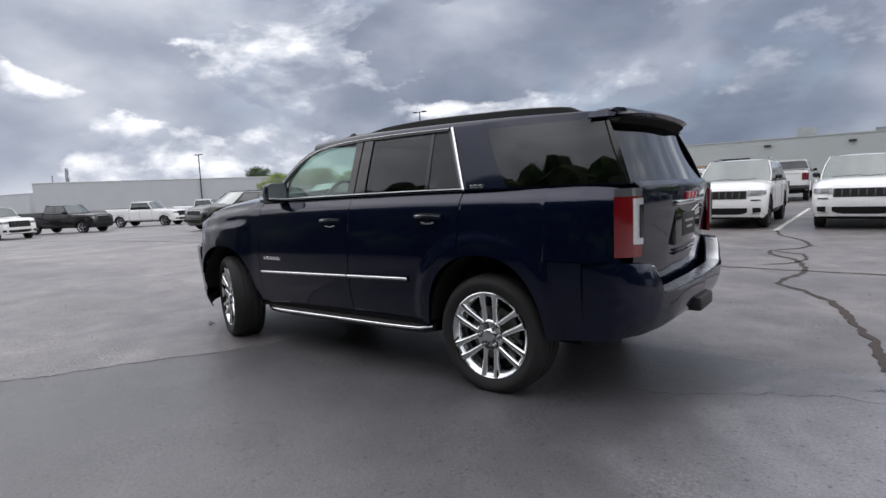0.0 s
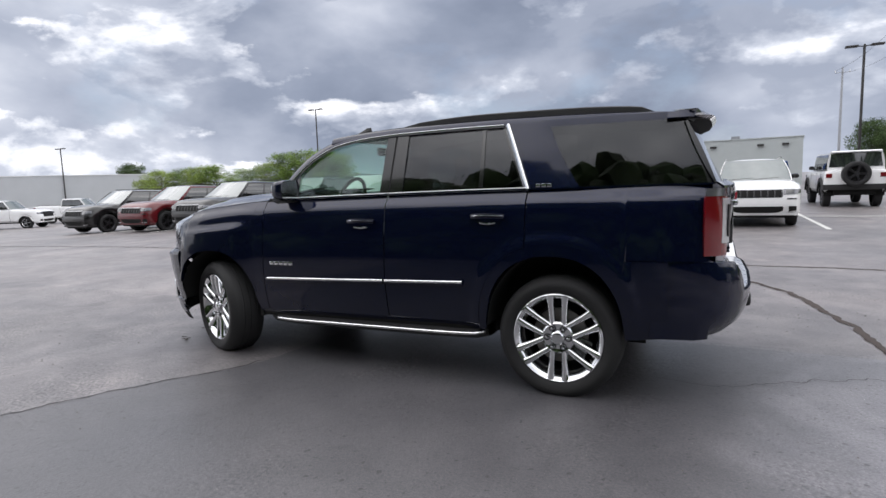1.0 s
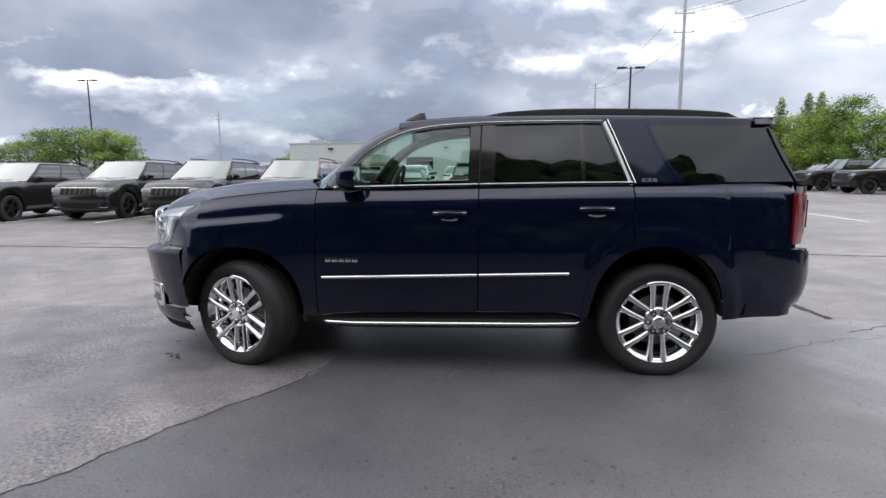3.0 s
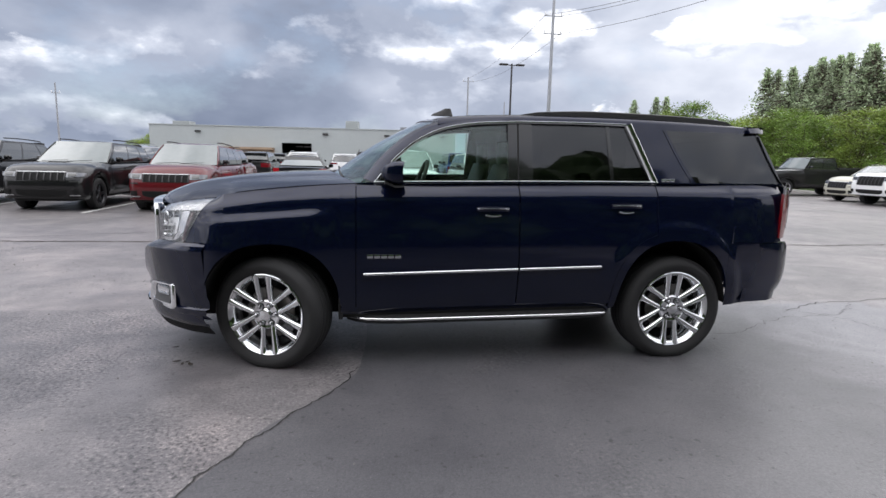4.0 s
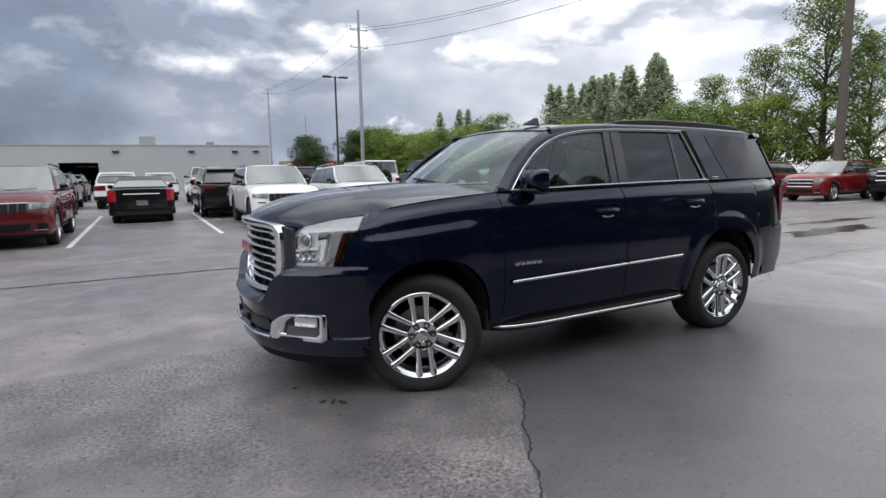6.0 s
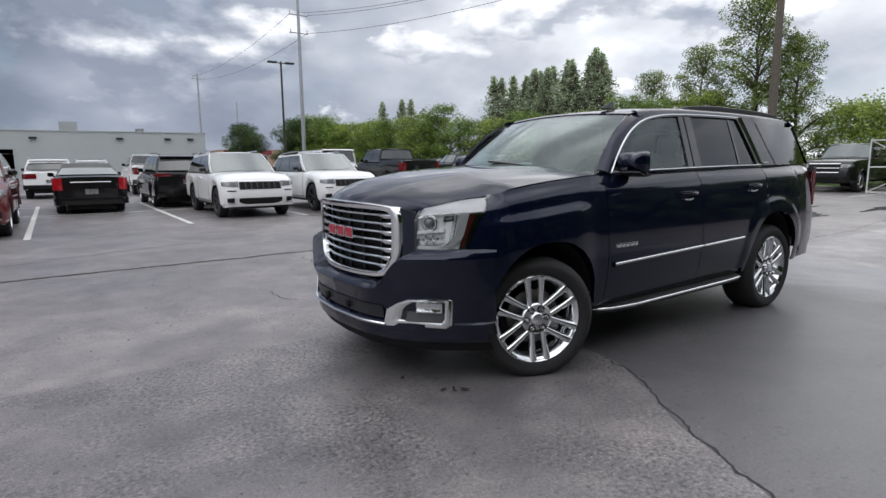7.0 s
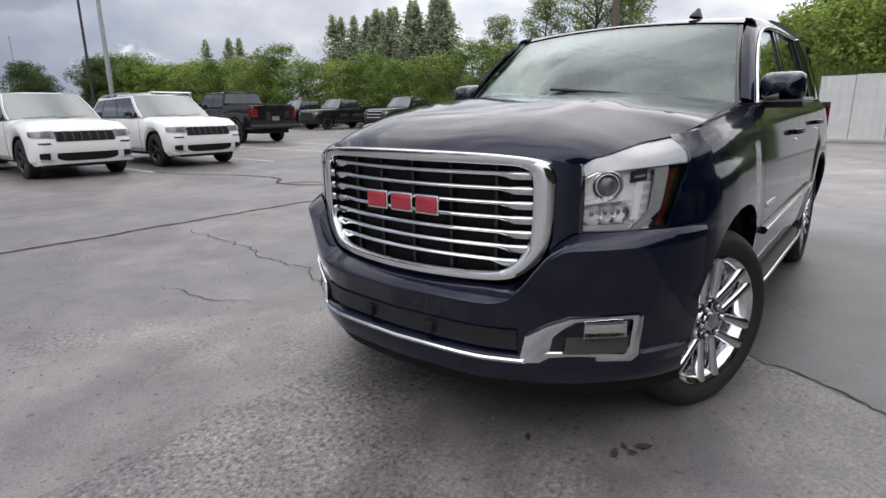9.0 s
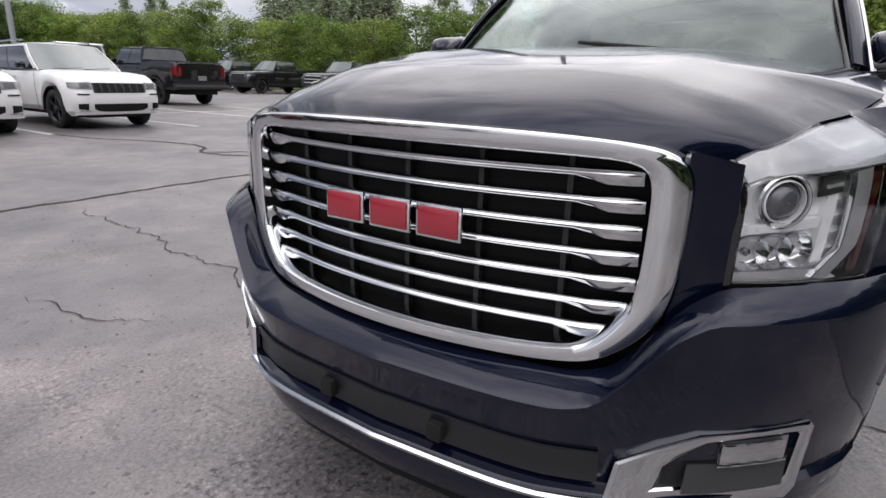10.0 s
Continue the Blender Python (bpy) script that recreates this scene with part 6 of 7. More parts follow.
    b.inputs["Coat Weight"].default_value, b.inputs["Coat Roughness"].default_value, b.inputs["Coat IOR"].default_value = 0.12, 0.45, 1.6
    bump = nt.nodes.new("ShaderNodeBump")
    bump.inputs["Strength"].default_value, bump.inputs["Distance"].default_value = 0.32, 0.006
    add = nt.nodes.new("ShaderNodeMath")
    add.operation = "ADD"
    nt.links.new(noise_at(70, 4, 0.7), add.inputs[0])
    nt.links.new(noise_at(18, 3, 0.6), add.inputs[1])
    nt.links.new(add.outputs[0], bump.inputs["Height"])
    nt.links.new(bump.outputs["Normal"], b.inputs["Normal"])
    return m


ASPHALT = asphalt("asphalt", (1.40, 1.35, 1.34), 0.0, calm=0.25)
DARK_ASPHALT = asphalt("smooth_dark_asphalt", (0.575, 0.590, 0.630), 0.0, 0.02, 0.62, (2.3, 3.9, 2.85))
OLD_ASPHALT = asphalt("ravelled_asphalt", (1.22, 1.19, 1.20), 0.13, calm=0.2, east=(2.9, 4.1, 1.52))
LINE_PAINT = mat("road_marking", (0.62, 0.62, 0.60), 0.7, vary=0.25, scale=5, fine=0.4, fine_scale=60)
TAR = mat("crack_sealer", (0.046, 0.034, 0.030), 0.85, vary=0.3, scale=8, fine=0.3, fine_scale=40)
CRACK = mat("open_crack", (0.035, 0.034, 0.034), 0.9, vary=0.3, scale=20)
WET = mat("wet_asphalt", (0.045, 0.045, 0.048), 0.14, vary=0.3, scale=1.5, rough_vary=0.25, spec=0.6)
WALL = mat("grey_wall_panel", (0.40, 0.43, 0.43), 0.75, vary=0.08, scale=0.5, fine=0.2, fine_scale=20)
PALE_WALL = mat("pale_metal_siding", (0.45, 0.47, 0.49), 0.6, vary=0.08, scale=0.6)
ROOF_WHITE = mat("white_roof_edge", (0.72, 0.73, 0.74), 0.6, vary=0.08, scale=1)
TAN = mat("tan_brick", (0.36, 0.26, 0.18), 0.85, vary=0.2, scale=2)
STEEL_POLE = mat("galvanised_steel", (0.33, 0.34, 0.36), 0.5, 0.6, vary=0.15, scale=3)
DARK_POLE = mat("bronze_lamp_post", (0.035, 0.033, 0.033), 0.5, 0.3, vary=0.15, scale=3)
WOOD_POLE = mat("weathered_pole_wood", (0.13, 0.11, 0.09), 0.9, vary=0.3, scale=4, fine=0.5, fine_scale=30)
GRASS = mat("grass", (0.085, 0.13, 0.035), 0.9, vary=0.35, scale=1.2, fine=0.6, fine_scale=40)
GATE_WHITE = mat("white_painted_steel", (0.66, 0.67, 0.66), 0.55, vary=0.18, scale=3, fine=0.2, fine_scale=80)

bm = bmesh.new()
sheet([[(x, y, ground_z(x)) for y in (-900, -60, 0, 60, 900)] for x in [-900, -120, -90, -79, -65, -56] + span(-50, -10, 41) + [0, 60, 900]], bm=bm)
tagged(part("ground", bm, ASPHALT), "worn grey asphalt of the car park", "ground", kind="structure")
# an older paving lane with a ravelled edge, along which the SUV stands
rng = random.Random(77)
rows, drift = [], 0.0
for i in range(1400):
    x = -40.0 + i * 0.05
    drift = drift * 0.86 + rng.uniform(-1, 1) * 0.016
    z = ground_z(x) + 0.0015
    rows.append([(x, -60.0, z), (x, -4.0, z), (x, 0.50 + drift * 0.5, z), (x, 0.655 + drift + rng.uniform(-0.006, 0.006), z)])
tagged(part("paving_lane", sheet(rows), OLD_ASPHALT), "older darker asphalt lane with a ravelled edge", "pavement", kind="structure")
# a darker, smoother strip beneath and beside the SUV; the open crack is its western edge
west = curve([-16, -8, -4.2, -3.1, -2.62, -2.40, -1.84, -1.47, -0.98, 0.0, 0.62], [-7.6, -4.4, -2.60, -2.15, -1.76, -1.60, -1.34, -1.08, -0.84, -0.78, -0.80])
rows = []
for i in range(340):
    y = -16.0 + i * 0.0488
    rows.append([(x, y, 0.003) for x in (west(y) + rng.uniform(-0.004, 0.004), west(y) + 0.3, 1.4, 4.75 - 0.10 * (y + 2) + 0.16 * math.sin(y * 1.7) + 0.10 * math.sin(y * 5.3 + 1) + 0.05 * math.sin(y * 13.7) + rng.uniform(-0.03, 0.03))])
tagged(part("paving_strip", sheet(rows), DARK_ASPHALT), "dark smooth asphalt beside the open crack", "pavement", kind="structure")


def ribbon(name, pts, width, material, label, z=0.0055, jag=0.3, seed=0, step=0.06, category="crack", kind="structure", fade=True):
    """A narrow uneven strip lying on the ground along a wandering line."""
    rng = random.Random(seed)
    path = []
    for (xa, ya), (xb, yb) in zip(pts, pts[1:]):
        n = max(2, int(math.hypot(xb - xa, yb - ya) / step))
        for i in range(n):
            t = i / n
            path.append(Vector((xa + (xb - xa) * t, ya + (yb - ya) * t, 0)))
    path.append(Vector((*pts[-1], 0)))
    rows, drift = [], 0.0
    for i, p in enumerate(path):
        a, b = path[max(i - 1, 0)], path[min(i + 1, len(path) - 1)]
        t = (b - a).normalized()
        n = Vector((-t.y, t.x, 0))
        drift = drift * 0.8 + rng.uniform(-1, 1) * jag * 0.04
        w = width * (0.6 + 0.8 * rng.random())
        if fade:
            w *= min(1, 0.25 + min(i, len(path) - 1 - i) / 6)
        c = p + n * drift
        lift = Vector((0, 0, z + ground_z(c.x)))
        rows.append([c + n * w / 2 + lift, c - n * w / 2 + lift])
    ob = part(name, sheet(rows), material)
    return tagged(ob, label, category, kind=kind)


ribbon("crack", [(-0.84, -0.98), (-0.92, -1.20), (-1.08, -1.47), (-1.24, -1.68), (-1.34, -1.84), (-1.48, -2.12), (-1.60, -2.40), (-1.76, -2.62), (-2.15, -3.1), (-2.6, -4.2)], 0.011, CRACK, "open jagged crack in the asphalt", jag=0.4, seed=3, step=0.03)
ribbon("crack", [(-30, 5.4), (-18, 5.0), (-9, 4.95), (-4, 4.95), (1, 5.05), (4, 5.0), (8, 4.7), (13, 5.2)], 0.05, TAR, "long straight seam across the car park", jag=0.5, seed=5)
ribbon("crack", [(-0.93, 4.6), (-0.97, 4.2), (-1.02, 3.6), (-1.12, 2.9), (-1.17, 2.3), (-1.3, 1.7)], 0.010, CRACK, "fine wandering crack", jag=0.8, seed=7, step=0.04)
ribbon("crack", [(-2.12, 2.70), (-2.05, 2.35), (-2.0, 2.05), (-1.9, 1.85)], 0.008, CRACK, "short fine crack", jag=0.8, seed=8, step=0.04)
ribbon("crack", [(3.5, 0.35), (3.9, -0.1), (3.95, -0.9), (4.1, -2.2)], 0.005, CRACK, "fine crack behind the SUV", jag=0.8, seed=9, step=0.04)
ribbon("crack", [(3.4, 0.2), (4.15, 0.55), (6.4, 0.85), (9.0, 0.9), (14, 1.6)], 0.010, CRACK, "thin crack running towards the fence", jag=0.8, seed=10)
ribbon("crack", [(2.0, -0.4), (2.6, -0.35), (3.3, 0.1), (3.9, 0.1), (4.6, 0.6)], 0.005, CRACK, "fine crack behind the SUV", jag=0.8, seed=19, step=0.04)
# sealed crack that loops on its way to the parked cars
loop = [(1.72, 11.2), (1.95, 9.92), (2.45, 9.0), (2.62, 8.2), (2.45, 7.6), (2.10, 7.25), (2.12, 6.8), (2.5, 6.2), (2.75, 5.3), (2.76, 4.9), (2.60, 4.3), (2.55, 3.9), (2.85, 3.5), (3.12, 3.0), (3.3, 2.2), (3.46, 1.5), (3.52, 0.7)]
ribbon("crack", loop, 0.062, TAR, "broad black sealed crack looping over the asphalt", jag=0.5, seed=11, fade=False)
ribbon("crack", [(2.10, 7.25), (2.35, 7.0), (2.62, 6.9), (2.7, 6.2), (2.5, 5.7), (2.2, 5.4)], 0.05, TAR, "short sealed crack", jag=0.5, seed=12)
ribbon("crack", [(-9.9, 5.0), (-6, 5.6), (-3, 6.9), (-1.6, 7.2)], 0.012, CRACK, "fine crack in the aisle", jag=0.8, seed=13)
# bay markings
for k, x in enumerate((-19.65, -16.6, -13.5, -10.45, -7.40, -4.42, -1.30, 1.70, 4.76, 7.80, 10.50)):
    bm = bmesh.new()
    y0 = 9.6 if x < -4 else 10.8 if x < -1 else 11.2
    box(bm, (x - 0.055, y0, ground_z(x) + 0.002), (x + 0.055, 20.5 if x > -8 else 16.0, ground_z(x) + 0.006))
    tagged(part("bay_line", bm, LINE_PAINT), "white painted bay line on asphalt", "road marking", "bay lines", "structure")
for xa, xb in zip(span(-25.5, 10.5, 13), span(-25.5, 10.5, 13)[1:]):
    bm = sheet([[(x, y, ground_z(x) + 0.008) for y in (15.60, 15.72)] for x in span(xa, xb, 4)], 0.004)
    tagged(part("bay_line", bm, LINE_PAINT), "white painted line between the two rows", "road marking", "bay lines", "structure")
for k in range(10):
    y = 5.0 + 3.1 * k
    bm = bmesh.new()
    box(bm, (20.2, y, 0.002), (25.4, y + 0.11, 0.006))
    tagged(part("bay_line", bm, LINE_PAINT), "white painted bay line on asphalt", "road marking", "bay lines", "structure")


def puddle(x, y, rx, ry, seed, label):
    rng = random.Random(seed)
    ph = [rng.uniform(0, 6.28) for _ in range(5)]
    bm = bmesh.new()
    vs = []
    for i in range(96):
        t = 2 * math.pi * i / 96
        r = 1 + sum(0.20 / (k + 1) ** 0.6 * math.sin((k * 2 + 2) * t + ph[k]) for k in range(5)) * 1.1
        vs.append(bm.verts.new((x + rx * r * math.cos(t), y + ry * r * math.sin(t), 0.0050)))
    bm.faces.new(vs)
    tagged(part("puddle", bm, WET), label, "puddle", kind="structure")


puddle(10.6, 2.8, 1.5, 0.42, 1, "damp dark patch on the asphalt")
puddle(13.8, 1.2, 1.9, 0.30, 2, "shallow puddle near the fence")
puddle(13.0, 4.0, 1.3, 0.26, 3, "shallow puddle on the asphalt")
puddle(16.0, 2.4, 1.7, 0.30, 4, "shallow puddle near the fence")

# loose grit and stones on the asphalt
rng = random.Random(21)
bm = bmesh.new()
verts, faces = [], []
for i in range(2600):
    x, y = rng.uniform(-6.5, 6), rng.uniform(-5.5, 5)
    r = rng.choice((0.003, 0.004, 0.005, 0.007, 0.009)) * rng.uniform(0.7, 1.2)
    n = len(verts)
    a = rng.uniform(0, 6.28)
    for j in range(4):
        verts.append((x + r * math.cos(a + j * 1.57) * rng.uniform(0.6, 1.2), y + r * math.sin(a + j * 1.57), 0.0))
    verts.append((x + r * 0.2, y, r * rng.uniform(0.7, 1.2)))
    faces += [(n + j, n + (j + 1) % 4, n + 4) for j in range(4)]
bm.free()
me = bpy.data.meshes.new("grit")
me.from_pydata(verts, [], faces)
me.materials.append(mat("grit", (0.16, 0.155, 0.15), 0.85, vary=0.5, scale=40))
tagged(new("grit", me), "scattered grit and small stones on the asphalt", "gravel", kind="stuff")


def building(name, x0, x1, y0, y1, h, wall, label, trim=None, doors=(), t=0.3):
    """A flat-roofed hall: four walls with openings through the south wall, roof slab, parapet."""
    b = thing(name, label, "building", Matrix.Translation(((x0 + x1) / 2, (y0 + y1) / 2, ground_z(x1))))
    ox, oy = (x0 + x1) / 2, (y0 + y1) / 2

    def wallbox(nm, lo, hi, material=wall, lab=""):
        bm = bmesh.new()
        box(bm, (lo[0] - ox, lo[1] - oy, lo[2]), (hi[0] - ox, hi[1] - oy, hi[2]))
        return part(nm, bm, material, b, lab)

    edges = [x0]
    for a, c, top in sorted(doors):
        wallbox("wall", (edges[-1], y0, 0), (a, y0 + t, h))
        wallbox("wall", (a, y0, top), (c, y0 + t, h))
        edges.append(c)
        wallbox("door_jamb", (a - 0.12, y0 - 0.04, 0), (a, y0 + t, top + 0.12), wall)
        wallbox("door_jamb", (c, y0 - 0.04, 0), (c + 0.12, y0 + t, top + 0.12), wall)
        wallbox("door_head", (a, y0 - 0.04, top), (c, y0 - 0.002, top + 0.12), wall)
        # back wall in near-black: the shade of the room is put into its colour
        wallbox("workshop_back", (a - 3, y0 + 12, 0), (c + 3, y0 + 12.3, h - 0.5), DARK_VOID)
        for k in range(3):
            wallbox("ceiling_lamp", (a + 0.5 + k * (c - a) / 4, y0 + 5 + k, top - 0.35), (a + 1.4 + k * (c - a) / 4, y0 + 5.2 + k, top - 0.25), WHITE_LENS)
    wallbox("wall", (edges[-1], y0, 0), (x1, y0 + t, h))
    wallbox("wall", (x0, y0 + t, 0), (x0 + t, y1, h))
    wallbox("wall", (x1 - t, y0 + t, 0), (x1, y1, h))
    wallbox("wall", (x0, y1 - t, 0), (x1, y1, h))
    wallbox("roof", (x0 + t, y0 + t, h - 0.4), (x1 - t, y1 - t, h - 0.2), DARK_VOID)
    wallbox("parapet_cap", (x0 - 0.08, y0 - 0.08, h), (x1 + 0.08, y0 + t, h + 0.10), trim or wall)
    wallbox("parapet_cap", (x0 - 0.08, y0 + t, h), (x0 + t, y1, h + 0.10), trim or wall)
    wallbox("parapet_cap", (x1 - t, y0 + t, h), (x1 + 0.08, y1, h + 0.10), trim or wall)
    for k in range(int((x1 - x0) / 6)):
        x = x0 + 3 + 6 * k
        if all(x < a - 0.5 or x > c + 0.5 for a, c, top in doors):
            wallbox("panel_joint", (x - 0.03, y0 - 0.012, 0), (x + 0.03, y0 - 0.002, h), wall)
    return b, wallbox


hall, hall_box = building("workshop", -25.6, 10.1, 62, 96, 4.8, WALL, "long grey flat-roofed workshop with an open door", doors=((-10.35, -6.85, 3.05),))
hall_box("awning", (-17.6, 60.9, 2.20), (-11.2, 62, 2.45), TAN, "tan entrance canopy")
hall_box("low_wall", (-17.6, 61.9, 0), (-11.2, 62.0, 2.2), TAN)
hall_box("air_handler", (-3.4, 66, 4.85), (-1.9, 68, 6.0), WALL, "rooftop air unit")
hall_box("air_handler", (-24.6, 66, 4.85), (-22.6, 68, 5.5), WALL, "rooftop air unit")
hall_box("roof_vent", (3.5, 64, 4.85), (4.3, 65, 5.3), STEEL_POLE)
for x in (-20, -5.2, 2.0, 6.4, 8.6):
    hall_box("wall_lamp", (x - 0.3, 61.75, 4.05), (x + 0.3, 62, 4.25), DARK_POLE)
hall.rotation_euler = (0, 0, radians(-6))
hall.location = (-5.88, 80.8, 0)
shed, _ = building("warehouse", -98, -60, 44, 74, 3.9, PALE_WALL, "low pale metal warehouse in the distance", trim=ROOF_WHITE)
shed.rotation_euler = (0, 0, radians(62))
shed.location = (-88, 46, 0)
office, office_box = building("office", 26, 60, 120, 132, 4.6, TAN, "low distant building with a red sign band")
office_box("sign_band", (26, 119.8, 3.6), (36, 120, 4.5), BRIGHT_RED_CAR)
building("outbuilding", -130, -112, 30, 44, 4.5, PALE_WALL, "small pale outbuilding far off")


def lamp_post(x, y, h):
    post = thing("street_lamp", "tall dark lamp post with two flat heads", "lamp", Matrix.Translation((x, y, ground_z(x))), "car park lamps")
    part("base", lathe([(0.001, 0), (0.30, 0), (0.30, 0.7), (0.22, 0.75), (0.001, 0.75)], 18, "z"), mat_concrete, post)
    part("pole", lathe([(0.085, 0.7), (0.065, h - 0.1), (0.05, h), (0.001, h)], 12, "z"), DARK_POLE, post)
    for s in (-1, 1):
        a = part("arm", sweep([(0, 0, h - 0.12), (s * 0.35, 0, h - 0.08)], rounded(0.06, 0.06)), DARK_POLE, post)
        bm = bmesh.new()
        box(bm, (min(s * 0.30, s * 0.92), -0.18, h - 0.13), (max(s * 0.30, s * 0.92), 0.18, h - 0.02), 0.03)
        part("lamp_head", bm, DARK_POLE, a)
    return post


mat_concrete = mat("concrete", (0.42, 0.41, 0.39), 0.85, vary=0.15, scale=3, fine=0.3, fine_scale=50)
lamp_post(9.83, 36, 8.45)
lamp_post(-37.7, 46.5, 10.7)
lamp_post(-74, 40, 8.6)


def utility_pole(x, y, h, r, material, arms, label):
    p = thing("utility_pole", label, "pole", Matrix.Translation((x, y, ground_z(x))))
    part("pole", lathe([(r, 0), (r * 0.6, h), (0.001, h)], 12, "z"), material, p)
    for z, half in arms:
        a = part("crossarm", sweep([(-half, 0, z), (half, 0, z)], rounded(0.12, 0.12)), material, p)
        for s in (-0.9, 0.9):
            part("insulator", lathe([(0.001, 0), (0.10, 0.02), (0.06, 0.2), (0.10, 0.25), (0.04, 0.45), (0.001, 0.45)], 10, "z", m=Matrix.Translation((half * s, 0, z + 0.05))), ROOF_WHITE, a)
    return p


utility_pole(22.5, 65.3, 21.8, 0.27, STEEL_POLE, ((19.4, 1.15), (17.3, 1.15)), "tall steel transmission pole with cross-arms")
utility_pole(24.1, 130.8, 21.2, 0.28, STEEL_POLE, ((20.2, 1.3),), "distant slim steel transmission pole")
utility_pole(48.0, 190, 22.0, 0.3, STEEL_POLE, (), "distant bare grey steel pole")
utility_pole(30.0, 12.6, 15.5, 0.26, WOOD_POLE, ((14.6, 1.3),), "thick weathered wooden utility pole")
utility_pole(-100, 32.0, 8.1, 0.4, STEEL_POLE, ((7.8, 0.6), (6.5, 0.7)), "distant grey steel lattice mast")
utility_pole(-100, 29.9, 7.0, 0.16, STEEL_POLE, (), "distant thin grey steel pole")
utility_pole(-61.5, 120.0, 16.0, 0.22, STEEL_POLE, ((14.0, 0.8),), "distant thin grey steel pole")
for k, (a, b) in enumerate((((21.5, 65.3, 19.5), (29.0, 12.6, 15.0)), ((23.6, 65.3, 17.4), (31.0, 12.6, 15.0)), ((23.6, 65.3, 19.5), (30.0, 12.6, 15.6)), ((21.5, 65.3, 19.5), (23.0, 130.8, 20.6)), ((23.6, 65.3, 17.4), (25.2, 130.8, 20.2)))):
    a, b = Vector(a), Vector(b)
    path = [a.lerp(b, t) - Vector((0, 0, 1.3 * 4 * t * (1 - t))) for t in span(0, 1, 24)]
    tagged(part("cable", sweep(path, pipe(0.022, 5)), DARK_POLE), "thin overhead power cable between poles", "cable", "power cables")

# ---- fence at the east side: frame gate and sheet-metal panels ----
gate = thing("gate", "white steel frame gate with diagonal braces and mesh", "gate", Matrix.Translation((22.3, 4.0, 0)) @ Matrix.Rotation(radians(-82), 4, "Z"))
for x in (-1.15, 0.55, 2.25):
    part("gate_post", sweep([(x, 0, 0.08), (x, 0, 2.12)], pipe(0.026), up=Vector((0, 1, 0))), GATE_WHITE, gate)
for z in (0.12, 1.08, 2.10):
    part("gate_rail", sweep([(-1.15, 0, z), (2.25, 0, z)], pipe(0.024)), GATE_WHITE, gate)
for a, b in (((-1.15, 2.1), (0.55, 1.08)), ((-1.15, 0.12), (0.55, 1.08)), ((0.55, 1.08), (2.25, 2.1)), ((0.55, 1.08), (2.25, 0.12))):
    part("gate_brace", sweep([(a[0], 0.0, a[1]), (b[0], 0.0, b[1])], pipe(0.016)), GATE_WHITE, gate)
fence = thing("fence", "weathered white corrugated sheet-metal fence on a kerb", "fence", Matrix.Translation((20.0, 0.9, 0)) @ Matrix.Rotation(radians(-100), 4, "Z"))
for k in range(5):
    rows = []
    for i in range(17):
        x = k * 1.02 + i / 16.0
        d = 0.02 * math.sin(i / 16 * math.pi * 8)
        rows.append([(x, d, 0.12), (x, d, 1.2), (x, d, 2.22 + 0.02 * ((k * 7) % 3))])
    part("panel", sheet(rows, 0.006), GATE_WHITE, fence)
bm = bmesh.new()
box(bm, (-0.4, -0.18, 0), (5.3, 0.16, 0.12), 0.02)
tagged(part("kerb", bm, mat_concrete, fence), "pale concrete kerb")
for k in range(3):
    part("fence_post", sweep([(k * 2.5, 0.08, 0), (k * 2.5, 0.08, 2.25)], pipe(0.04), up=Vector((0, 1, 0))), STEEL_POLE, fence)
bm = bmesh.new()
sheet([[(26.8, y, 0.02) for y in (-30, 90)], [(90, y, 0.35) for y in (-30, 90)]], bm=bm)
tagged(part("grass_verge", bm, GRASS), "rough grass verge beyond the car park", "grass", kind="structure")
bm = bmesh.new()
box(bm, (26.6, -30, 0), (26.8, 90, 0.14), 0.02)
tagged(part("kerb", bm, mat_concrete), "concrete kerb along the verge", "kerb", kind="structure")

# dead leaves blown against the front wheel
LEAF_BROWN = mat("dead_leaf", (0.035, 0.028, 0.022), 0.8, vary=0.3, scale=30)
rng = random.Random(13)
for x, y, s, a in ((-2.10, -0.79, 0.030, 0.3), (-2.05, -0.84, 0.022, 1.6), (-1.99, -0.86, 0.034, 2.2), (-2.03, -0.80, 0.020, 0.9), (-2.20, -0.48, 0.024, 0.5)):
    rows = [[(s * (u * c - v * d), s * (u * d + v * c), 0.004 + 0.5 * s * (u * u + abs(v)) * 0.5) for v in (-0.45 * (1 - u * u), 0, 0.45 * (1 - u * u))] for u in span(-0.98, 0.98, 7) for c, d in [(math.cos(a), math.sin(a))]]
    leaf = part("leaf", sheet(rows, 0.002), LEAF_BROWN)
    leaf.location = (x, y, 0.004)
    tagged(leaf, "curled dark dead leaf lying on the asphalt", "leaf", "fallen leaves")


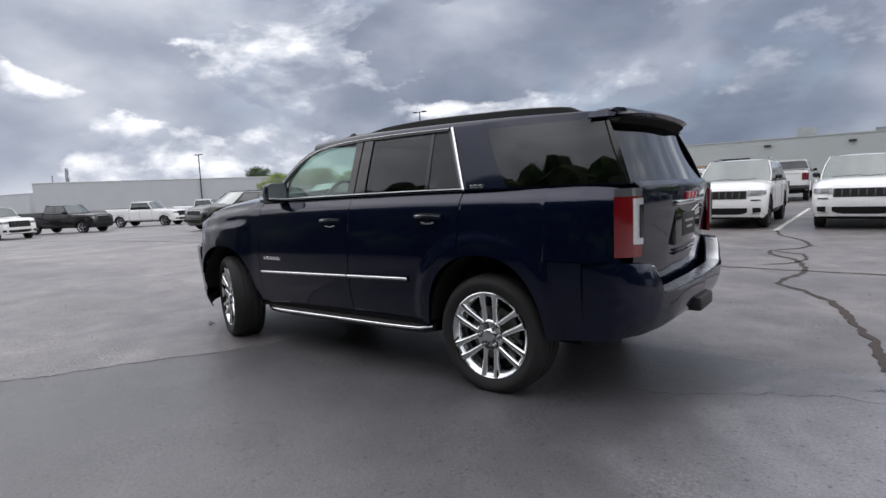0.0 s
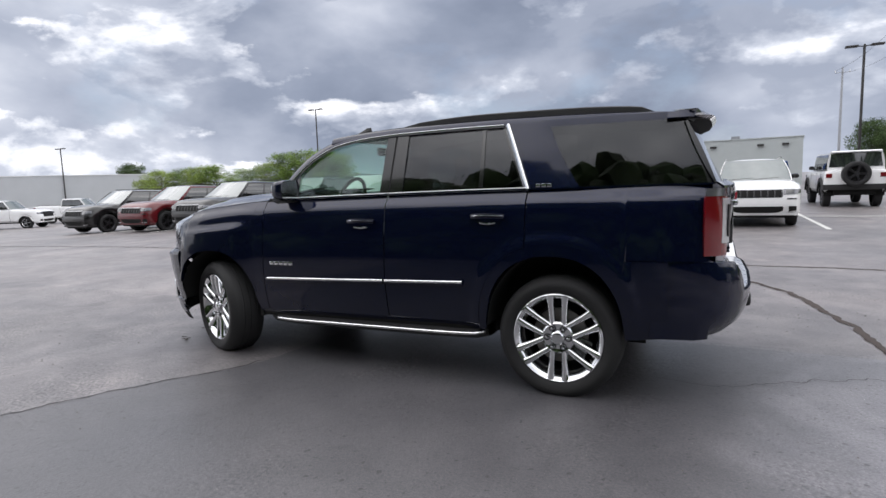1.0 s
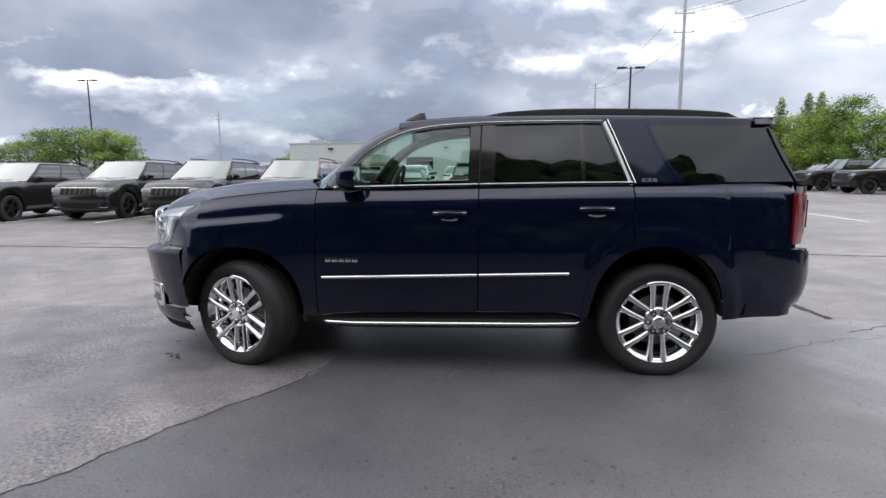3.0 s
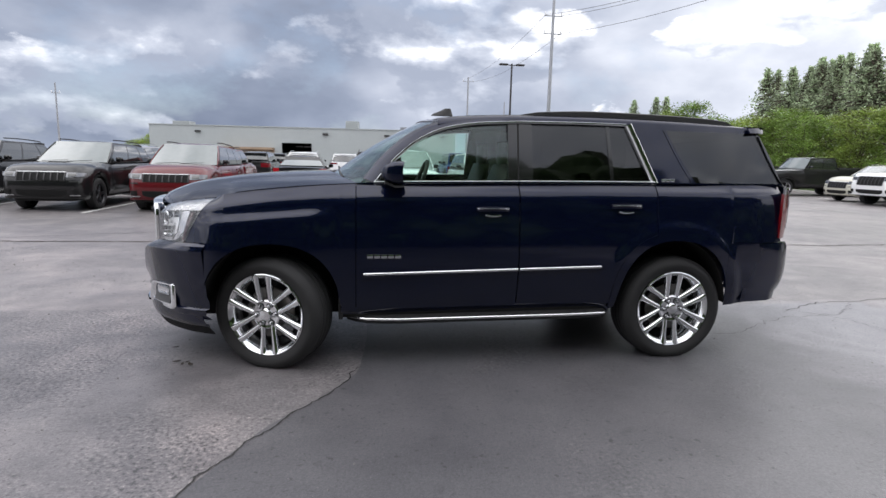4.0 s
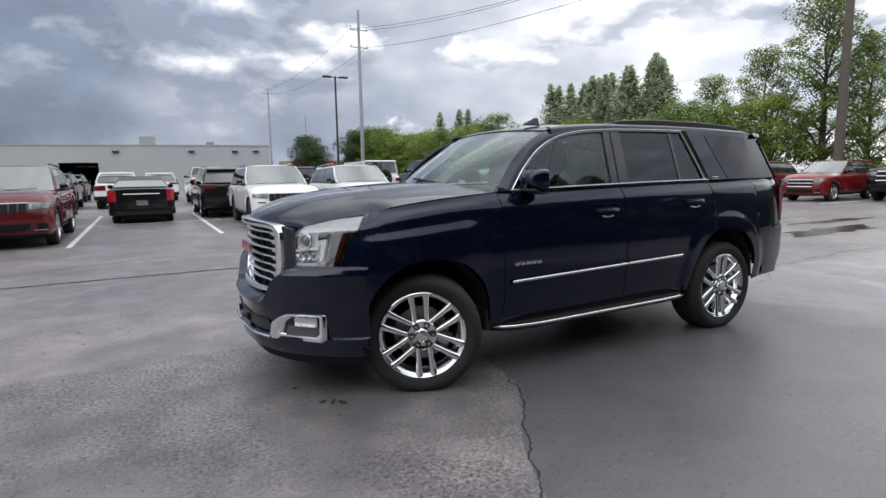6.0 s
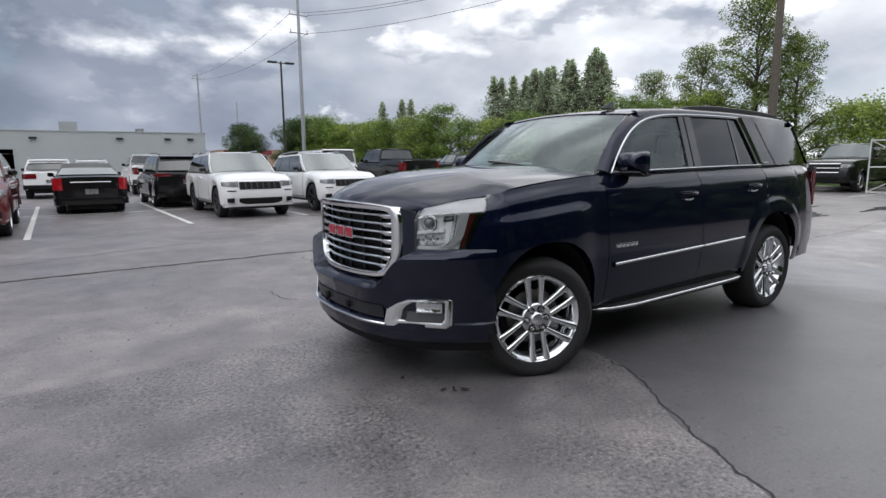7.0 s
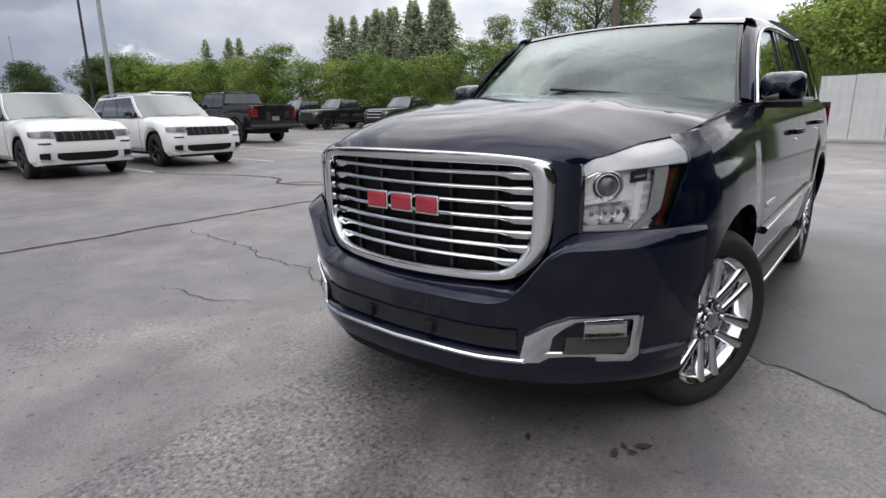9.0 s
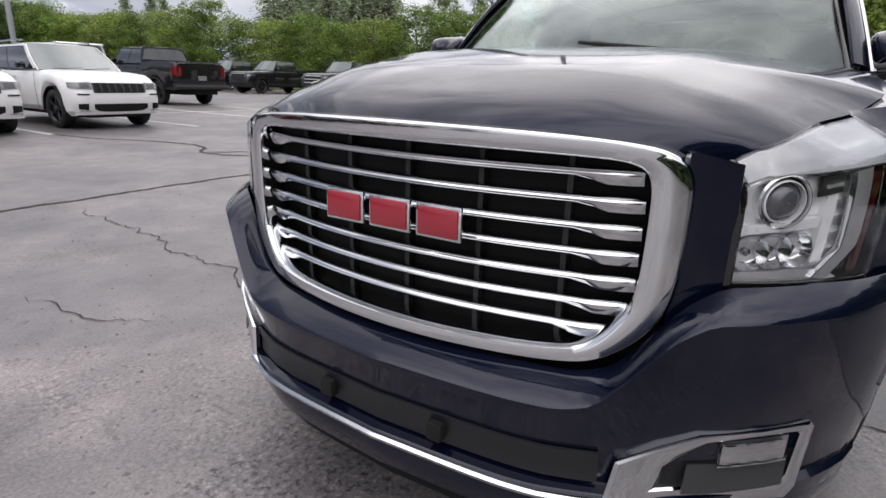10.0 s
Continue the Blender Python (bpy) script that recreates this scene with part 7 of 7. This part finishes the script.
# ---- trees ----
def leaf_mat(name, base):
    m = bpy.data.materials.new(name)
    m.use_nodes = True
    nt = m.node_tree
    b = nt.nodes["Principled BSDF"]
    geo = nt.nodes.new("ShaderNodeNewGeometry")
    hsv = nt.nodes.new("ShaderNodeHueSaturation")
    hsv.inputs["Color"].default_value = (*base, 1)

    def ranged(lo, hi):
        n = nt.nodes.new("ShaderNodeMapRange")
        n.inputs["To Min"].default_value, n.inputs["To Max"].default_value = lo, hi
        nt.links.new(geo.outputs["Random Per Island"], n.inputs["Value"])
        return n.outputs[0]

    tc = nt.nodes.new("ShaderNodeTexCoord")
    patchy = nt.nodes.new("ShaderNodeTexNoise")
    patchy.inputs["Scale"].default_value, patchy.inputs["Detail"].default_value = 0.75, 3.0
    nt.links.new(tc.outputs["Object"], patchy.inputs["Vector"])
    broad = nt.nodes.new("ShaderNodeMapRange")
    broad.inputs["From Min"].default_value, broad.inputs["From Max"].default_value = 0.34, 0.66
    broad.inputs["To Min"].default_value, broad.inputs["To Max"].default_value = 0.45, 1.35
    nt.links.new(patchy.outputs["Fac"], broad.inputs["Value"])
    both_ways = nt.nodes.new("ShaderNodeMath")
    both_ways.operation = "MULTIPLY"
    nt.links.new(broad.outputs[0], both_ways.inputs[0])
    nt.links.new(ranged(0.55, 1.45), both_ways.inputs[1])
    nt.links.new(both_ways.outputs[0], hsv.inputs["Value"])
    nt.links.new(ranged(0.485, 0.515), hsv.inputs["Hue"])
    nt.links.new(hsv.outputs["Color"], b.inputs["Base Color"])
    b.inputs["Roughness"].default_value = 0.6
    trans = nt.nodes.new("ShaderNodeBsdfTranslucent")
    nt.links.new(hsv.outputs["Color"], trans.inputs["Color"])
    mix = nt.nodes.new("ShaderNodeMixShader")
    mix.inputs[0].default_value = 0.35
    out = nt.nodes["Material Output"]
    nt.links.new(b.outputs[0], mix.inputs[1])
    nt.links.new(trans.outputs[0], mix.inputs[2])
    nt.links.new(mix.outputs[0], out.inputs[0])
    return m


LEAF_MID = leaf_mat("leaves_green", (0.175, 0.265, 0.050))
LEAF_LIGHT = leaf_mat("leaves_light", (0.260, 0.340, 0.070))
LEAF_OLIVE = leaf_mat("leaves_olive", (0.200, 0.255, 0.070))
LEAF_DARK = leaf_mat("leaves_dark", (0.070, 0.115, 0.035))
NEEDLE = leaf_mat("needles", (0.42, 0.50, 0.32))
BARK = mat("bark", (0.085, 0.068, 0.052), 0.9, vary=0.35, scale=5, fine=0.7, fine_scale=25)


def leaves_at(verts, faces, rng, c, r, n, size, flat=1.0, level=False):
    """A clump of leaves; level leaves lie nearly flat, as on spreading branches."""
    for _ in range(n):
        d = Vector((rng.gauss(0, 1), rng.gauss(0, 1), rng.gauss(0, 1) * flat))
        d = d.normalized() * r * rng.random() ** 0.4
        d.z *= flat
        p = c + d
        a = Vector((rng.uniform(-1, 1), rng.uniform(-1, 1), rng.uniform(-0.5, 0.9) * (0.5 if level else 1))).normalized()
        b = a.cross(Vector((rng.uniform(-1, 1), rng.uniform(-1, 1), rng.uniform(-1, 1)) if not level else (rng.uniform(-1, 1), rng.uniform(-1, 1), 1))).normalized()
        s = size * rng.uniform(0.6, 1.3)
        k = len(verts)
        verts += [p - a * s, p + b * s * 0.5, p + a * s, p - b * s * 0.5]
        faces.append((k, k + 1, k + 2, k + 3))


def tree(seed, height, radius, leaf, trunk_h=0.28, clumps=46, per=90, size=0.11, shape="round", label="leafy green tree", cat="tree"):
    """A tapered trunk with limbs, and a crown of many small leaves in uneven clumps."""
    rng = random.Random(seed)
    t = thing("tree", label, cat)
    lean = Vector((rng.uniform(-0.04, 0.04), rng.uniform(-0.04, 0.04), 0))
    bm = bmesh.new()
    th = height * (0.80 if shape != "bush" else 0.4)
    r0 = height * 0.022
    sweep([lean * z * z * 0.1 + Vector((rng.uniform(-0.02, 0.02) * z, rng.uniform(-0.02, 0.02) * z, z)) for z in span(0, th, 9)], pipe(1.0, 9), up=Vector((1, 0, 0.01)), bm=bm)
    for i, ring in enumerate(range(9)):
        vs = list(bm.verts)[ring * 9:ring * 9 + 9]
        c = sum((v.co for v in vs), Vector()) / 9
        k = r0 * (1.25 if i == 0 else 1 - 0.105 * i)
        for v in vs:
            v.co = c + (v.co - c) * k
    verts, faces = [], []
    for k in range(clumps):
        f = k / (clumps - 1)
        if shape == "cone":
            z = height * min(1.0, 0.12 + 0.88 * f + rng.uniform(-0.03, 0.03))
            rr = radius * (1 - f) ** 0.8 * rng.random() ** 0.6 * rng.uniform(0.6, 1.15)
            cr = radius * (0.13 * (1 - f) + 0.045) * rng.uniform(0.7, 1.5)
        elif shape == "spread":
            # flattened boughs at uneven heights, with dark gaps between them
            h = f + rng.uniform(-0.08, 0.08)
            z = height * (trunk_h + (0.95 - trunk_h) * min(1.0, max(0.0, h)))
            g = (h - 0.35) / 0.72
            rr = radius * math.sqrt(max(0.06, 1 - g * g)) * rng.uniform(0.15, 1.0) ** 0.6
            cr = radius * rng.uniform(0.20, 0.40)
        else:
            z = height * (trunk_h + (0.98 - trunk_h) * f)
            g = (f - 0.42) / 0.62
            rr = radius * math.sqrt(max(0.05, 1 - g * g)) * rng.uniform(0.25, 1.0)
            cr = radius * rng.uniform(0.22, 0.38)
        a = k * 2.399 + rng.uniform(-0.5, 0.5)
        c = Vector((rr * math.cos(a), rr * math.sin(a), z)) + lean * z
        if k % 2 == 0 and shape != "bush":
            zb = max(height * trunk_h * 0.8, z - rr * 0.8) if shape != "cone" else z + 0.05
            p0 = Vector((0, 0, min(zb, th)))
            q = max(0.02, r0 * 0.32 * (1 - f * 0.6))
            sweep([p0, p0.lerp(c, 0.5) + Vector((0, 0, 0.12 * rr)), c], pipe(q, 5), bm=bm, up=Vector((0.3, 0.2, 1)))
        leaves_at(verts, faces, rng, c, cr, int(per * (cr / (0.31 * radius)) ** 2) if shape == "spread" else per, size, 0.62 if shape == "spread" else 0.7 if shape != "cone" else 1.0, shape == "spread")
    part("trunk", bm, BARK, t)
    me = bpy.data.meshes.new("crown")
    me.from_pydata(verts, [], faces)
    me.materials.append(leaf)
    crown = new("crown", me)
    crown.parent = t
    return t


protos = [tree(31, 6.6, 3.0, LEAF_LIGHT, 0.30, 62, 230, 0.092, "spread", label="bright green broadleaf tree along the verge"),
          tree(32, 6.2, 2.9, LEAF_MID, 0.27, 58, 230, 0.092, "spread", label="green broadleaf tree along the verge"),
          tree(33, 7.0, 3.0, LEAF_MID, 0.22, 64, 230, 0.092, "spread", label="dense green tree along the verge")]
tall = tree(41, 11.5, 2.5, LEAF_OLIVE, 0.16, 78, 230, 0.080, label="tall open-crowned tree with see-through branches")
narrow = tree(51, 11.4, 3.9, NEEDLE, 0.1, 560, 8, 0.12, shape="cone", label="slender pointed tree in a row")
bushy = tree(61, 4.4, 2.6, LEAF_LIGHT, 0.05, 64, 260, 0.080, shape="bush", label="large leafy shrub behind the fence", cat="shrub")
dark = tree(71, 6.4, 2.8, LEAF_DARK, 0.14, 70, 300, 0.080, label="dark green broadleaf tree with dense crown")
narrow_two = tree(52, 11.2, 3.5, NEEDLE, 0.1, 540, 8, 0.12, shape="cone", label="slender pointed tree in a row")


def wood_tree(seed, height, radius):
    """A dense dark tree: solid inner boughs edged with small leaves."""
    rng = random.Random(seed)
    t = thing("tree", "tall dense dark green tree of the wood", "tree")
    part("trunk", lathe([(0.20, 0), (0.14, height * 0.4), (0.06, height * 0.8), (0.001, height * 0.82)], 9, "z"), BARK, t)
    verts, faces = [], []
    for k in range(44):
        f = k / 43
        z = height * (0.06 + 0.90 * f)
        g = (f - 0.38) / 0.66
        rr = radius * math.sqrt(max(0.04, 1 - g * g)) * rng.uniform(0.2, 1.0)
        a = k * 2.399 + rng.uniform(-0.5, 0.5)
        c, cr = Vector((rr * math.cos(a), rr * math.sin(a), z)), radius * rng.uniform(0.16, 0.30)
        ball = bmesh.new()
        bmesh.ops.create_icosphere(ball, subdivisions=2, radius=cr * 0.86)
        n = len(verts)
        verts += [c + v.co * rng.uniform(0.75, 1.12) for v in ball.verts]
        faces += [tuple(n + v.index for v in p.verts) for p in ball.faces]
        ball.free()
        leaves_at(verts, faces, rng, c, cr * 1.15, 120, 0.032, 0.9)
    me = bpy.data.meshes.new("crown")
    me.from_pydata(verts, [], faces)
    me.materials.append(LEAF_DARK)
    crown = new("crown", me)
    crown.parent = t
    return t


wood = wood_tree(81, 6.4, 2.8)
used = set()


def plant(proto, x, y, s=1.0, turn=0.0, group="trees", label=""):
    m = Matrix.Translation((x, y, ground_z(x))) @ Matrix.Rotation(turn, 4, "Z")
    if proto.name in used:
        t = copy_thing(proto, m)
    else:
        used.add(proto.name)
        t = proto
        t.matrix_world = m
    t.scale = (s, s, s)
    t["group"] = group
    if label:
        t["label"] = label
    return t


rng = random.Random(5)
# line of trees along the east verge
y = 17.0
k = 0
while y < 88:
    h = float(np.interp(y, [17, 30, 45, 70, 90], [0.86, 0.86, 0.98, 1.05, 1.3]))
    plant(protos[k % 3], 30.5 + rng.uniform(-1.0, 1.6), y, h * rng.uniform(0.92, 1.08), rng.uniform(0, 6), "verge trees")
    y += rng.uniform(2.9, 4.0)
    k += 1
for k in range(12):
    f = k / 11
    plant(narrow_two if k % 2 else narrow, 42.5 + rng.uniform(-0.4, 0.4), 51.5 - 16.5 * f + rng.uniform(-0.25, 0.25), (1.02 + 0.06 * f) * rng.uniform(0.97, 1.05), rng.uniform(0, 6), "row of slender trees")
for k in range(7):
    f = k / 6
    plant(narrow if k % 2 else narrow_two, 45.0 + rng.uniform(-0.5, 0.5), 52.0 - 16.0 * f + rng.uniform(-0.4, 0.4), (1.02 + 0.07 * f) * rng.uniform(0.92, 1.05), rng.uniform(0, 6), "row of slender trees")
for x, y, s in ((35.3, 67.6, 0.87), (37.4, 66.4, 0.90), (38.6, 65.8, 0.90)):
    plant(narrow, x, y, s, rng.uniform(0, 6), "row of slender trees")
for x, y, s in ((33.5, 18.9, 0.80), (32.5, 14.8, 1.02), (33.3, 12.8, 0.76), (33.8, 23.0, 0.70)):
    plant(tall, x, y, s, rng.uniform(0, 6), "tall trees by the pole")
for x, y, s in ((32.0, 6.2, 1.15), (28.8, 2.4, 1.2), (26.6, 0.2, 1.25), (25.8, -2.6, 1.3), (25.0, -6.0, 1.25), (33.5, 9.6, 1.0), (30.5, 0.5, 1.5), (29.0, -4.0, 1.5), (24.5, -9.5, 1.2)):
    plant(bushy, x, y, s, rng.uniform(0, 6), "shrubs behind the fence")
for x, y, s in ((33.5, 1.6, 1.1), (32.0, -2.5, 1.1)):
    plant(dark, x, y, s, rng.uniform(0, 6), "dark trees")
# dark clump at the end of the workshop, and trees to the north-west
for x, y, s in ((20.0, 84, 1.15), (22.5, 88, 1.0), (27.0, 80, 1.25), (30.0, 84, 1.3), (33.0, 78, 1.1)):
    plant(dark, x, y, s, rng.uniform(0, 6), "dark trees")
for x, y, s, p in ((-55.5, 40, 0.66, 0), (-52.5, 41, 0.70, 1), (-49.5, 40.5, 0.68, 0), (-46.8, 40, 0.62, 2), (-42.0, 40, 0.62, 1), (-39.2, 40.5, 0.66, 0), (-36.8, 40, 0.70, 2), (-34.2, 40, 0.80, 1), (-32.0, 41, 0.74, 0), (-30.4, 40, 0.55, 2), (-61.0, 42, 0.55, 0)):
    plant(protos[p], x, y, s * 1.14, rng.uniform(0, 6), "trees beyond the west bays")
for x, y, s in ((-92, 62, 1.2), (-95, 66, 1.0), (-145, 70, 1.1), (-118, 48, 0.9), (-28, 75, 0.7), (-31, 77, 0.6)):
    plant(dark if x < -40 else protos[0], x, y, s, rng.uniform(0, 6), "distant trees")
# wood to the south, behind the camera: it shows only in the paint and the glass
for k in range(26):
    x = -42 + k * 3.0
    plant(wood, x + rng.uniform(-1, 1), -23.0 - rng.uniform(0, 4.0) - 0.003 * (x + 2) ** 2, rng.uniform(2.3, 2.8), rng.uniform(0, 6), "southern wood")
for k in range(24):
    plant(wood, -40 + k * 3.2 + rng.uniform(-1, 1), -31.0 - rng.uniform(0, 3) - 0.003 * (k * 3.2 - 38) ** 2, rng.uniform(2.3, 2.9), rng.uniform(0, 6), "southern wood")
for k in range(8):
    plant(wood, 24.5 + rng.uniform(-1, 1) - k * 0.9, -11.0 - k * 1.6, rng.uniform(0.7, 0.95), rng.uniform(0, 6), "southern wood")

for k in range(30):
    x = -43 + k * 2.7
    plant(wood, x + rng.uniform(-0.8, 0.8), -20.5 - rng.uniform(0, 2.0) - 0.003 * (x + 2) ** 2, rng.uniform(0.6, 1.0), rng.uniform(0, 6), "undergrowth of the southern wood", "young dense dark green tree at the edge of the wood")

for k in range(12):
    plant(wood, 27.0 - k * 1.15 + rng.uniform(-0.6, 0.6), -7.5 - k * 0.75 + rng.uniform(-0.6, 0.6), rng.uniform(0.5, 0.8), rng.uniform(0, 6), "undergrowth of the southern wood", "young dense dark green tree at the edge of the wood")

# tall reeds behind the gate and the fence
rng = random.Random(91)
verts, faces = [], []
for i in range(5200):
    f = rng.random()
    x, y = 22.6 + rng.uniform(0.3, 3.2), -5.0 + 9.6 * f
    x -= 0.17 * max(0.0, 0.9 - y)
    h, a = rng.uniform(1.9, 3.1), rng.uniform(0, 6.28)
    lean = Vector((math.cos(a), math.sin(a), 0)) * rng.uniform(0.05, 0.55)
    side = Vector((-math.sin(a * 3), math.cos(a * 3), 0)) * rng.uniform(0.010, 0.018)
    k = len(verts)
    p0, p1, p2 = Vector((x, y, 0)), Vector((x, y, h * 0.6)) + lean * 0.3, Vector((x, y, h)) + lean
    verts += [p0 - side, p0 + side, p1 - side, p1 + side, p2]
    faces += [(k, k + 1, k + 3, k + 2), (k + 2, k + 3, k + 4)]
me = bpy.data.meshes.new("reeds")
me.from_pydata(verts, [], faces)
me.materials.append(leaf_mat("reed_blades", (0.20, 0.27, 0.075)))
tagged(new("reeds", me), "tall green reeds behind the fence", "reeds", kind="stuff")
